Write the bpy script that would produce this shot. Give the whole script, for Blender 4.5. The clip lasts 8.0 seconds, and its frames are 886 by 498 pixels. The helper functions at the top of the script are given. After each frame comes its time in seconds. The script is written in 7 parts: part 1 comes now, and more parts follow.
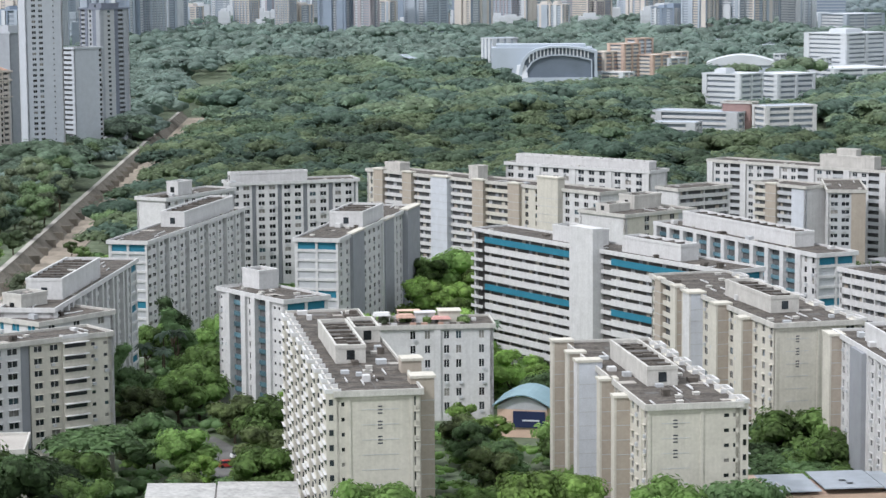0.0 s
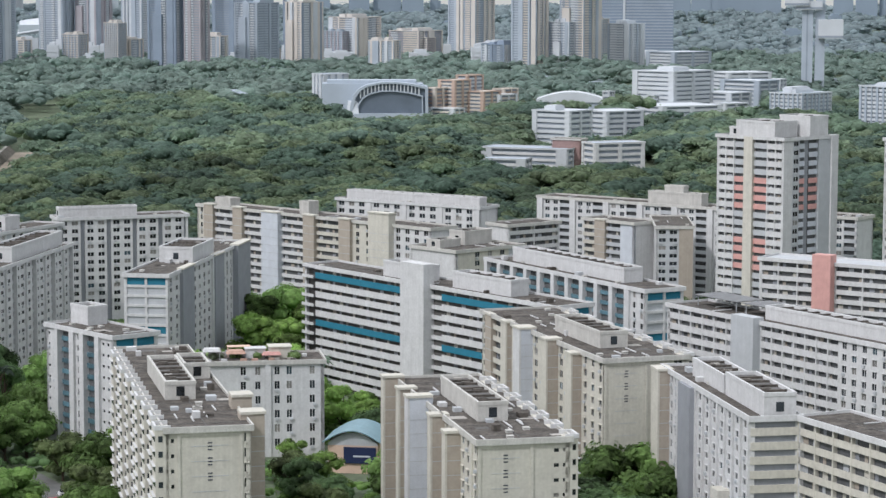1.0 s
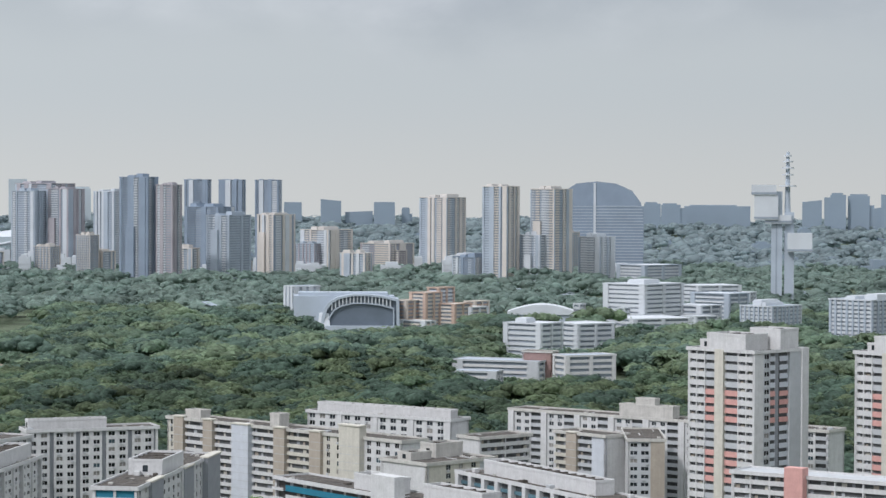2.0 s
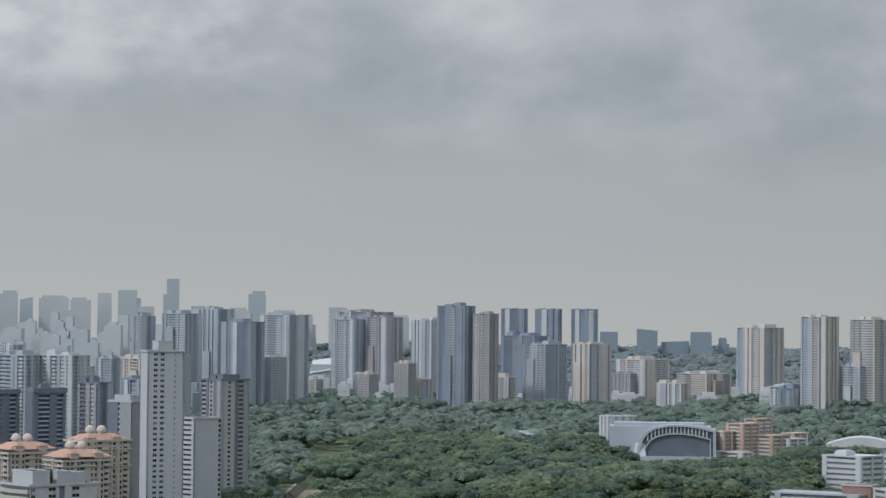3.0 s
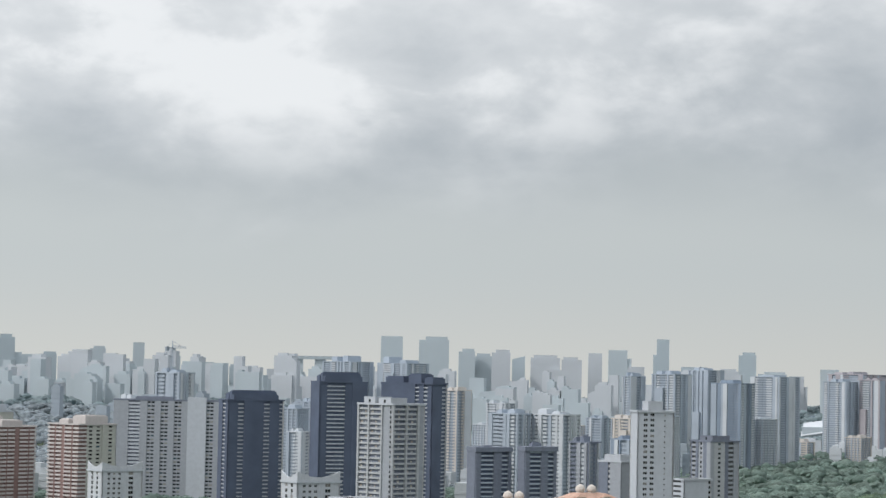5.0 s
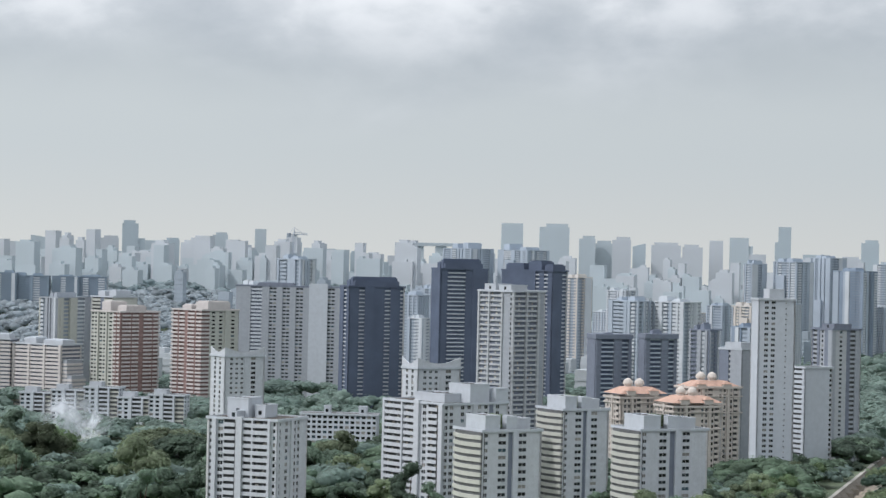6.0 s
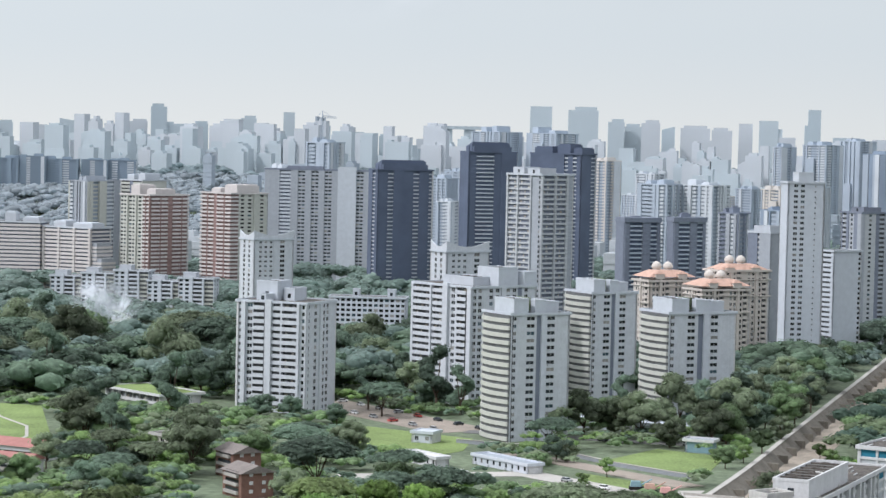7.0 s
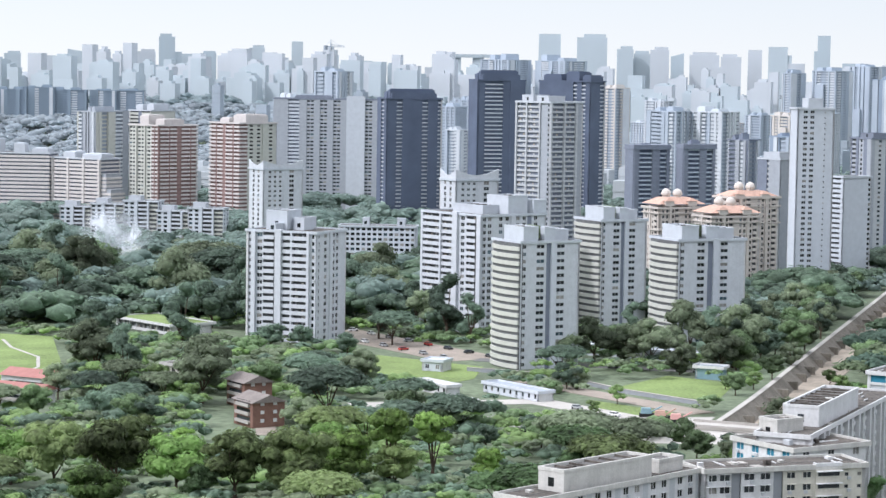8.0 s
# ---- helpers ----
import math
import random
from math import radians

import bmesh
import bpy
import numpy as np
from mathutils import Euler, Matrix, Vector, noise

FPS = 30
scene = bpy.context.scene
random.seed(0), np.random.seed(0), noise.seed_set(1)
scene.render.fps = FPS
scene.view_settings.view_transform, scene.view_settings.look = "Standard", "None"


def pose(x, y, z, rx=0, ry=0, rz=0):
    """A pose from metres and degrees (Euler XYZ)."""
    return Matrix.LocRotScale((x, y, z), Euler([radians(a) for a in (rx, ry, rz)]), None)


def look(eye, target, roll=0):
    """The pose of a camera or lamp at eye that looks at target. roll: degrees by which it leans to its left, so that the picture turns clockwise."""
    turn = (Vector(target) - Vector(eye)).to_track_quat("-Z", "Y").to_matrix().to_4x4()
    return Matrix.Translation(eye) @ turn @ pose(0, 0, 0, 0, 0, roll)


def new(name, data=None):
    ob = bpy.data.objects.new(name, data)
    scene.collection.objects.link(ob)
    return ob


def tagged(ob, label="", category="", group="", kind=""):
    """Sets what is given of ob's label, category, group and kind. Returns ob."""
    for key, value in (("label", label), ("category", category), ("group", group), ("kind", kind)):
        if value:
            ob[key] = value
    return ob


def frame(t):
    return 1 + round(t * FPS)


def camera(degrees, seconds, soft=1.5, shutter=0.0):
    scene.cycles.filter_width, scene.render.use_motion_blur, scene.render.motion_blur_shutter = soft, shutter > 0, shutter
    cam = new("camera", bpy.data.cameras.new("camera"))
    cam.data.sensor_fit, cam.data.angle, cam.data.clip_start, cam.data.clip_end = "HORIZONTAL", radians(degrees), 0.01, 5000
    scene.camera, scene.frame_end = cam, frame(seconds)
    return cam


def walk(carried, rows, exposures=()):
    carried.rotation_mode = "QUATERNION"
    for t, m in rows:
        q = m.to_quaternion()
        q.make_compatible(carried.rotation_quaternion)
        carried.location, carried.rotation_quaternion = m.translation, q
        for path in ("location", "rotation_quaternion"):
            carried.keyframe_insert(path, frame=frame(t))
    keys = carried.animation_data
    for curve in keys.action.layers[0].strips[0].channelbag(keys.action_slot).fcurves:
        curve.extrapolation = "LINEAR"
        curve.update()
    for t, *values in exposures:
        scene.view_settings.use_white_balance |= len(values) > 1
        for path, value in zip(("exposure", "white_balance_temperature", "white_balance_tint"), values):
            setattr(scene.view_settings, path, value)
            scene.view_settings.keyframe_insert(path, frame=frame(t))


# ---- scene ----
# ---------------------------------------------------------------- camera
EYE = 120.0
cam = camera(21.0, 8.0, soft=1.5)
ROWS = [
    (0.0, 0.163, -7.206, -0.411),
    (0.5, -1.994, -7.279, -0.134),
    (1.0, -3.921, -6.363, 0.109),
    (1.5, -4.883, -3.340, 0.309),
    (1.7, -4.982, -2.460, 0.301),
    (2.8, 0.737, 1.345, 0.355),
    (3.0, 2.987, 1.778, 0.512),
    (3.5, 6.734, 2.658, 0.642),
    (4.0, 10.851, 3.098, 0.866),
    (4.5, 12.893, 3.364, 1.005),
    (4.7, 13.633, 3.400, 1.072),
    (5.8, 17.117, 0.900, 1.228),
    (6.0, 17.552, 0.301, 1.284),
    (6.5, 18.067, -1.151, 1.356),
    (7.0, 18.177, -2.509, 1.268),
    (7.5, 18.303, -3.628, 1.059),
    (8.0, 18.373, -4.225, 0.889),
]
EXPOSURES = [(0.0, -0.24, 5920, 15), (1.0, -0.48, 5900, 15), (1.5, -0.41, 5870, 15), (3.0, -0.97, 5900, 14), (3.5, -1.11, 5980, 13), (4.0, -1.08, 5990, 13), (4.5, -0.73, 6080, 13), (6.0, -0.47, 5900, 14), (7.0, -0.21, 5830, 15), (8.0, 0.1, 5760, 17)]
walk(cam, [(t, pose(0, 0, EYE, 90 + pitch, 0, yaw) @ pose(0, 0, 0, 0, 0, roll)) for t, yaw, pitch, roll in ROWS], EXPOSURES)

# ---------------------------------------------------------------- light
world = bpy.data.worlds.new("world")
scene.world = world
world.use_nodes = True
wt = world.node_tree
bg = wt.nodes["Background"]
SUN_EL, SUN_AZ = 46.0, -130.0


def sky_world():
    """Hazy sky: a pale band over the horizon, a broken grey cloud deck above it."""
    n, l = wt.nodes, wt.links

    def math_node(op, a, c=None):
        m = n.new("ShaderNodeMath")
        m.operation = op
        for k, v in enumerate((a, c)):
            if v is None:
                continue
            if isinstance(v, (int, float)):
                m.inputs[k].default_value = v
            else:
                l.new(v, m.inputs[k])
        return m.outputs["Value"]

    def blend(f, a, c):
        m = n.new("ShaderNodeMix")
        m.data_type = "RGBA"
        for key, v in (("Factor", f), ("A", a), ("B", c)):
            if isinstance(v, (float, tuple)):
                m.inputs[key].default_value = v
            else:
                l.new(v, m.inputs[key])
        return m.outputs["Result"]

    def ramp(v, a, c):
        m = n.new("ShaderNodeMapRange")
        m.interpolation_type = "SMOOTHSTEP"
        m.inputs["From Min"].default_value, m.inputs["From Max"].default_value = a, c
        l.new(v, m.inputs["Value"])
        return m.outputs["Result"]

    sky = n.new("ShaderNodeTexSky")
    sky.sky_type, sky.sun_disc = "NISHITA", False
    sky.sun_elevation, sky.sun_rotation = radians(SUN_EL), radians(SUN_AZ)
    sky.air_density, sky.dust_density = 1.0, 4.0
    co = n.new("ShaderNodeTexCoord")
    sep = n.new("ShaderNodeSeparateXYZ")
    l.new(co.outputs["Generated"], sep.inputs["Vector"])
    x, y, z = sep.outputs
    plane = n.new("ShaderNodeMapping")
    plane.inputs["Scale"].default_value = (1.0, 1.0, 1.8)
    l.new(co.outputs["Generated"], plane.inputs["Vector"])

    def cloud(scale, detail, rough, twist, seed):
        t = n.new("ShaderNodeTexNoise")
        t.noise_dimensions = "4D"
        t.inputs["W"].default_value = seed
        t.inputs["Scale"].default_value, t.inputs["Detail"].default_value = scale, detail
        t.inputs["Roughness"].default_value, t.inputs["Distortion"].default_value = rough, twist
        l.new(plane.outputs["Vector"], t.inputs["Vector"])
        return t.outputs["Fac"]

    broad, puffs = cloud(4.2, 3, 0.5, 0.3, 4.0), cloud(17.0, 6, 0.52, 0.15, 2.0)
    # billows: rounded heads, pushed out of shape by a fine noise
    push = n.new("ShaderNodeTexNoise")
    push.inputs["Scale"].default_value, push.inputs["Detail"].default_value = 24.0, 4
    l.new(plane.outputs["Vector"], push.inputs["Vector"])
    shove = n.new("ShaderNodeVectorMath")
    shove.operation = "MULTIPLY_ADD"
    l.new(push.outputs["Color"], shove.inputs[0])
    shove.inputs[1].default_value = (0.06, 0.06, 0.06)
    l.new(plane.outputs["Vector"], shove.inputs[2])
    heads = n.new("ShaderNodeTexVoronoi")
    heads.feature = "SMOOTH_F1"
    heads.inputs["Scale"].default_value, heads.inputs["Smoothness"].default_value, heads.inputs["Detail"].default_value = 19.0, 0.6, 1.5
    l.new(shove.outputs["Vector"], heads.inputs["Vector"])
    billow = ramp(heads.outputs["Distance"], 0.6, 0.1)
    side = ramp(math_node("ADD", math_node("MULTIPLY", x, -1.0), math_node("MULTIPLY", z, 1.6)), 0.02, 0.62)
    light = math_node("ADD", math_node("ADD", math_node("MULTIPLY", broad, 0.6), math_node("MULTIPLY", puffs, 0.8)), math_node("MULTIPLY", math_node("MULTIPLY", side, ramp(z, 0.06, 0.13)), 0.33))
    west = ramp(math_node("MULTIPLY", x, -1.0), 0.0, 0.33)
    crest = math_node("MULTIPLY", math_node("MULTIPLY", math_node("ADD", math_node("MULTIPLY", billow, 0.6), 0.4), ramp(puffs, 0.44, 0.62)), ramp(z, 0.08, 0.14))
    light = math_node("ADD", light, math_node("MULTIPLY", math_node("MULTIPLY", west, crest), 0.8))
    deck = blend(ramp(light, 0.50, 1.24), SKY_DARK, SKY_LIGHT)
    ragged = math_node("ADD", z, math_node("MULTIPLY", math_node("SUBTRACT", broad, 0.5), 0.10))
    band = blend(ramp(z, -0.005, 0.05), SKY_LOW, SKY_BAND)
    body = blend(ramp(ragged, 0.046, 0.098), band, deck)
    # a thin cloud deck is brightest towards the zenith
    lift = n.new("ShaderNodeVectorMath")
    lift.operation = "SCALE"
    l.new(body, lift.inputs[0])
    near_sun = math_node("MULTIPLY", x, -0.15)
    l.new(math_node("ADD", near_sun, math_node("ADD", math_node("MULTIPLY", ramp(z, 0.17, 0.95), 0.8), 1.0)), lift.inputs["Scale"])
    l.new(blend(0.92, sky.outputs["Color"], lift.outputs["Vector"]), bg.inputs["Color"])
    bg.inputs["Strength"].default_value = 0.107


SKY_DARK, SKY_LIGHT, SKY_BAND, SKY_LOW = (5.75, 6.2, 6.15, 1), (12.0, 12.0, 11.2, 1), (7.8, 8.15, 7.55, 1), (8.8, 8.75, 7.7, 1)
sky_world()
sun_data = bpy.data.lights.new("sun", "SUN")
sun_data.energy, sun_data.angle, sun_data.color = 2.6, radians(3), (1.0, 0.945, 0.86)
sun = new("sun", sun_data)
sun_dir = Vector((math.sin(radians(SUN_AZ)) * math.cos(radians(SUN_EL)), math.cos(radians(SUN_AZ)) * math.cos(radians(SUN_EL)), math.sin(radians(SUN_EL))))
sun.matrix_world = look((0, 0, 400), Vector((0, 0, 400)) - sun_dir)

# ---------------------------------------------------------------- materials
def mat(name, base, rough=0.8, scale=0.35, vary=0.12, fine=4.0, streak=0.0, metal=0.0, bump=0.0, piece=0.0, spec=0.3, reach=0.45):
    """A matt surface whose colour varies at two scales, with rain streaks down the face and a different tone for each piece."""
    m = bpy.data.materials.new(name)
    m.use_nodes = True
    n, l = m.node_tree.nodes, m.node_tree.links
    bsdf = n["Principled BSDF"]
    bsdf.inputs["Roughness"].default_value, bsdf.inputs["Metallic"].default_value = rough, metal
    bsdf.inputs["Specular IOR Level"].default_value = spec
    geo = n.new("ShaderNodeNewGeometry")
    big, small = n.new("ShaderNodeTexNoise"), n.new("ShaderNodeTexNoise")
    for tex, s, d in ((big, scale, 4), (small, fine, 3)):
        tex.inputs["Scale"].default_value, tex.inputs["Detail"].default_value = s, d
        l.new(geo.outputs["Position"], tex.inputs["Vector"])
    add = n.new("ShaderNodeMath")
    add.operation = "ADD"
    l.new(big.outputs["Fac"], add.inputs[0])
    l.new(small.outputs["Fac"], add.inputs[1])
    value = add.outputs["Value"]
    if streak:
        mp = n.new("ShaderNodeMapping")
        mp.inputs["Scale"].default_value = (1.4, 1.4, 0.06)
        l.new(geo.outputs["Position"], mp.inputs["Vector"])
        run = n.new("ShaderNodeTexNoise")
        run.inputs["Scale"].default_value, run.inputs["Detail"].default_value = 1.0, 3
        l.new(mp.outputs["Vector"], run.inputs["Vector"])
        more = n.new("ShaderNodeMath")
        more.operation, more.inputs[1].default_value = "MULTIPLY", streak
        l.new(run.outputs["Fac"], more.inputs[0])
        both = n.new("ShaderNodeMath")
        both.operation = "ADD"
        l.new(value, both.inputs[0])
        l.new(more.outputs["Value"], both.inputs[1])
        value = both.outputs["Value"]
    if piece:
        info = n.new("ShaderNodeObjectInfo")
        own = n.new("ShaderNodeMath")
        own.operation, own.inputs[1].default_value = "MULTIPLY", piece
        l.new(info.outputs["Random"], own.inputs[0])
        both = n.new("ShaderNodeMath")
        both.operation = "ADD"
        l.new(value, both.inputs[0])
        l.new(own.outputs["Value"], both.inputs[1])
        value = both.outputs["Value"]
    span = n.new("ShaderNodeMapRange")
    mid = 1.0 + 0.5 * streak + 0.5 * piece
    for k, v in (("From Min", mid - reach), ("From Max", mid + reach), ("To Min", 0.0), ("To Max", 1.0)):
        span.inputs[k].default_value = v
    l.new(value, span.inputs["Value"])
    mix = n.new("ShaderNodeMix")
    mix.data_type = "RGBA"
    mix.inputs["A"].default_value = (*[c * (1 - vary * 1.6) for c in base], 1)
    mix.inputs["B"].default_value = (*[min(0.9, c * (1 + vary)) for c in base], 1)
    l.new(span.outputs["Result"], mix.inputs["Factor"])
    l.new(mix.outputs["Result"], bsdf.inputs["Base Color"])
    if bump:
        b = n.new("ShaderNodeBump")
        b.inputs["Strength"].default_value, b.inputs["Distance"].default_value = bump, 0.2
        l.new(small.outputs["Fac"], b.inputs["Height"])
        l.new(b.outputs["Normal"], bsdf.inputs["Normal"])
    return m


WHITE = mat("white_paint", (0.575, 0.578, 0.58), streak=0.8, vary=0.105, fine=1.6)
CREAM = mat("cream_paint", (0.55, 0.53, 0.468), streak=0.8, vary=0.105, fine=1.6)
BEIGE = mat("beige_paint", (0.40, 0.355, 0.30), streak=0.6, vary=0.09, fine=1.6)
PALE = mat("pale_blue_paint", (0.545, 0.575, 0.625), streak=0.4, vary=0.1)
GREY = mat("grey_paint", (0.285, 0.30, 0.325), streak=0.4, vary=0.1)
LGREY = mat("light_grey_paint", (0.46, 0.48, 0.50), streak=0.4, vary=0.1)
TEAL = mat("teal_paint", (0.03, 0.18, 0.265), streak=0.3, vary=0.12)
PINK = mat("salmon_paint", (0.60, 0.34, 0.31), streak=0.3, vary=0.12)
BLUE_GLAZE = mat("blue_glazing", (0.10, 0.19, 0.235), rough=0.3, vary=0.4, piece=0.5, spec=0.5)
# dark tone stands in for the shade inside corridors and balconies
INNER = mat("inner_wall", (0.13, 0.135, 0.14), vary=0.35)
GLASS = mat("window_glass", (0.024, 0.03, 0.036), rough=0.25, vary=0.5, piece=0.9, spec=0.5)
CURTAIN = mat("curtained_glass", (0.24, 0.23, 0.215), rough=0.4, vary=0.3, piece=0.6, spec=0.5)
TINT = mat("blue_tinted_glass", (0.06, 0.10, 0.125), rough=0.25, vary=0.3, piece=0.6, spec=0.5)
ROOF = mat("roof_screed", (0.108, 0.096, 0.084), rough=0.95, scale=0.3, vary=0.6, fine=1.3, bump=0.3)
RIDGE = mat("roof_edge", (0.52, 0.51, 0.48), streak=0.6, vary=0.18)
DARK = mat("charcoal_paint", (0.055, 0.062, 0.085), streak=0.3, vary=0.15)
METAL = mat("sheet_metal", (0.36, 0.40, 0.45), rough=0.45, metal=0.3, vary=0.15)
TERRACOTTA = mat("terracotta_tile", (0.50, 0.33, 0.26), rough=0.9, vary=0.2, fine=2.0)
DULL = mat("dull_sheet", (0.20, 0.205, 0.21), rough=0.85, vary=0.25)
SHEET = mat("dark_felt", (0.13, 0.125, 0.12), rough=0.95, vary=0.3)
BARK = mat("bark", (0.10, 0.075, 0.055), rough=0.95, vary=0.3)
GRASS = mat("grass", (0.185, 0.25, 0.085), rough=0.95, scale=0.05, vary=0.35, fine=0.8, bump=0.4)
ASPHALT = mat("asphalt", (0.15, 0.15, 0.145), rough=0.95, vary=0.2)
CONCRETE = mat("concrete", (0.40, 0.38, 0.35), rough=0.9, scale=0.1, vary=0.25)
EARTH = mat("bare_earth", (0.29, 0.25, 0.21), rough=0.95, scale=0.08, vary=0.3)


def leaf_mat(name, base, vary=0.5, piece=0.5, patch=0.05):
    """Foliage: every clump and spray of leaves has its own tone, and every tree too."""
    m = mat(name, base, rough=0.7, scale=patch, vary=vary, fine=0.5, piece=piece, spec=0.2, reach=0.3)
    n, l = m.node_tree.nodes, m.node_tree.links
    bsdf = n["Principled BSDF"]
    colour = bsdf.inputs["Base Color"].links[0].from_socket
    geo = n.new("ShaderNodeNewGeometry")
    span = n.new("ShaderNodeMapRange")
    for k, v in (("From Min", 0.0), ("From Max", 1.0), ("To Min", 0.8), ("To Max", 1.22)):
        span.inputs[k].default_value = v
    l.new(geo.outputs["Random Per Island"], span.inputs["Value"])
    tone = n.new("ShaderNodeMix")
    tone.data_type, tone.blend_type = "RGBA", "MULTIPLY"
    tone.inputs["Factor"].default_value = 1.0
    l.new(colour, tone.inputs["A"])
    l.new(span.outputs["Result"], tone.inputs["B"])
    l.new(tone.outputs["Result"], bsdf.inputs["Base Color"])
    thin = n.new("ShaderNodeBsdfTranslucent")
    l.new(tone.outputs["Result"], thin.inputs["Color"])
    both = n.new("ShaderNodeMixShader")
    both.inputs["Fac"].default_value = 0.55
    l.new(bsdf.outputs["BSDF"], both.inputs[1])
    l.new(thin.outputs["BSDF"], both.inputs[2])
    l.new(both.outputs["Shader"], n["Material Output"].inputs["Surface"])
    return m


# leaves of the close trees, with no haze in their colour
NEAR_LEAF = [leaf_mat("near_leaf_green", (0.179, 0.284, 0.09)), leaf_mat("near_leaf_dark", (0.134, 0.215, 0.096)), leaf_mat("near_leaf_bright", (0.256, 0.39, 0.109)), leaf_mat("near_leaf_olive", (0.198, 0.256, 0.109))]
# park leaves: haze painted in as a bluer, lighter green
HAZED_LEAF = [leaf_mat("leaf_green", (0.205, 0.292, 0.15), 0.4), leaf_mat("leaf_dark", (0.175, 0.245, 0.18), 0.4), leaf_mat("leaf_bright", (0.255, 0.36, 0.15), 0.4), leaf_mat("leaf_olive", (0.225, 0.275, 0.175), 0.4)]
# haze is painted into these leaves: paler and bluer with distance
HAZED_WOOD_LEAF = [leaf_mat("woodland_leaf", (0.148, 0.214, 0.135), 0.42, 0, 0.014), leaf_mat("woodland_leaf_olive", (0.185, 0.242, 0.139), 0.4, 0, 0.014), leaf_mat("woodland_leaf_deep", (0.114, 0.174, 0.131), 0.4, 0, 0.014),
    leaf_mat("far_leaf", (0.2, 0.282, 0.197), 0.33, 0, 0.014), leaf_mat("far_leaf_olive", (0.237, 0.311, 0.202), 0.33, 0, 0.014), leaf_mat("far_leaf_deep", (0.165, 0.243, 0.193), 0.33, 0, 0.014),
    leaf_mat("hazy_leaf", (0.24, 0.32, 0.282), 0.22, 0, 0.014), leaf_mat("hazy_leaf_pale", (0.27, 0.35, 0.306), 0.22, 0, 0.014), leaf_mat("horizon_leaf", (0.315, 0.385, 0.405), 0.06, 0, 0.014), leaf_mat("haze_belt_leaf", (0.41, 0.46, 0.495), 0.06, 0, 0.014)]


# ---------------------------------------------------------------- building kit
class Geo:
    """Vertices and faces of one mesh, gathered box by box."""

    def __init__(self):
        self.v, self.f = [], []

    def box(self, x0, x1, y0, y1, z0, z1):
        if x0 > x1:
            x0, x1 = x1, x0
        if y0 > y1:
            y0, y1 = y1, y0
        k = len(self.v)
        self.v += [(x0, y0, z0), (x1, y0, z0), (x1, y1, z0), (x0, y1, z0), (x0, y0, z1), (x1, y0, z1), (x1, y1, z1), (x0, y1, z1)]
        self.f += [(k, k + 3, k + 2, k + 1), (k + 4, k + 5, k + 6, k + 7), (k, k + 1, k + 5, k + 4), (k + 1, k + 2, k + 6, k + 5), (k + 2, k + 3, k + 7, k + 6), (k + 3, k, k + 4, k + 7)]
        return self

    def join(self, other):
        k = len(self.v)
        self.v += other.v
        self.f += [tuple(i + k for i in f) for f in other.f]
        return self

    def prism(self, ring, z0, z1, top=1.0):
        """A closed ring of (x, y) pulled up from z0 to z1, its top ring scaled about its middle."""
        k, n = len(self.v), len(ring)
        mx, my = sum(p[0] for p in ring) / n, sum(p[1] for p in ring) / n
        self.v += [(x, y, z0) for x, y in ring] + [(mx + (x - mx) * top, my + (y - my) * top, z1) for x, y in ring]
        self.f += [tuple(range(k + n - 1, k - 1, -1)), tuple(range(k + n, k + 2 * n))]
        self.f += [(k + i, k + (i + 1) % n, k + n + (i + 1) % n, k + n + i) for i in range(n)]
        return self

    def rod(self, a, b, r0, r1=None, n=6):
        """A tapered round bar from a to b."""
        a, b = Vector(a), Vector(b)
        q = (b - a).to_track_quat("Z", "Y")
        k, r1 = len(self.v), r0 if r1 is None else r1
        for p, r in ((a, r0), (b, r1)):
            self.v += [tuple(p + q @ Vector((r * math.cos(6.2832 * i / n), r * math.sin(6.2832 * i / n), 0))) for i in range(n)]
        self.f += [tuple(range(k + n - 1, k - 1, -1)), tuple(range(k + n, k + 2 * n))]
        self.f += [(k + i, k + (i + 1) % n, k + n + (i + 1) % n, k + n + i) for i in range(n)]
        return self

    def mesh(self, name, material, smooth_faces=False):
        me = bpy.data.meshes.new(name)
        me.from_pydata(self.v, [], self.f)
        me.materials.append(material)
        if smooth_faces:
            me.polygons.foreach_set("use_smooth", [True] * len(self.f))
        return me


def part(name, geo, material, parent, label=""):
    me = geo.mesh(name, material) if isinstance(geo, Geo) else geo
    ob = new(name, me)
    ob.parent = parent
    if label:
        ob["label"] = label
    return ob


def thing(name, label, category, x, y, yaw=0.0, z=0.0, group="", kind=""):
    ob = new(name)
    ob.empty_display_size = 2
    ob.matrix_basis = pose(x, y, z, 0, 0, yaw)
    return tagged(ob, label, category, group, kind)


UNIT = {}
PLOTS = []  # corner, direction and size of every block, kept free of trees


def unit_box(material):
    """One shared box, 1 x 1 x 1, standing on its base."""
    if material.name not in UNIT:
        UNIT[material.name] = Geo().box(-0.5, 0.5, -0.5, 0.5, 0, 1).mesh("piece_" + material.name, material)
    return UNIT[material.name]


def in_plot(x, y, margin):
    for px, py, c, s, w, d in PLOTS:
        u, v = (x - px) * c + (y - py) * s, -(x - px) * s + (y - py) * c
        if -w - margin < u < margin and -margin < v < d + margin:
            return True
    return False


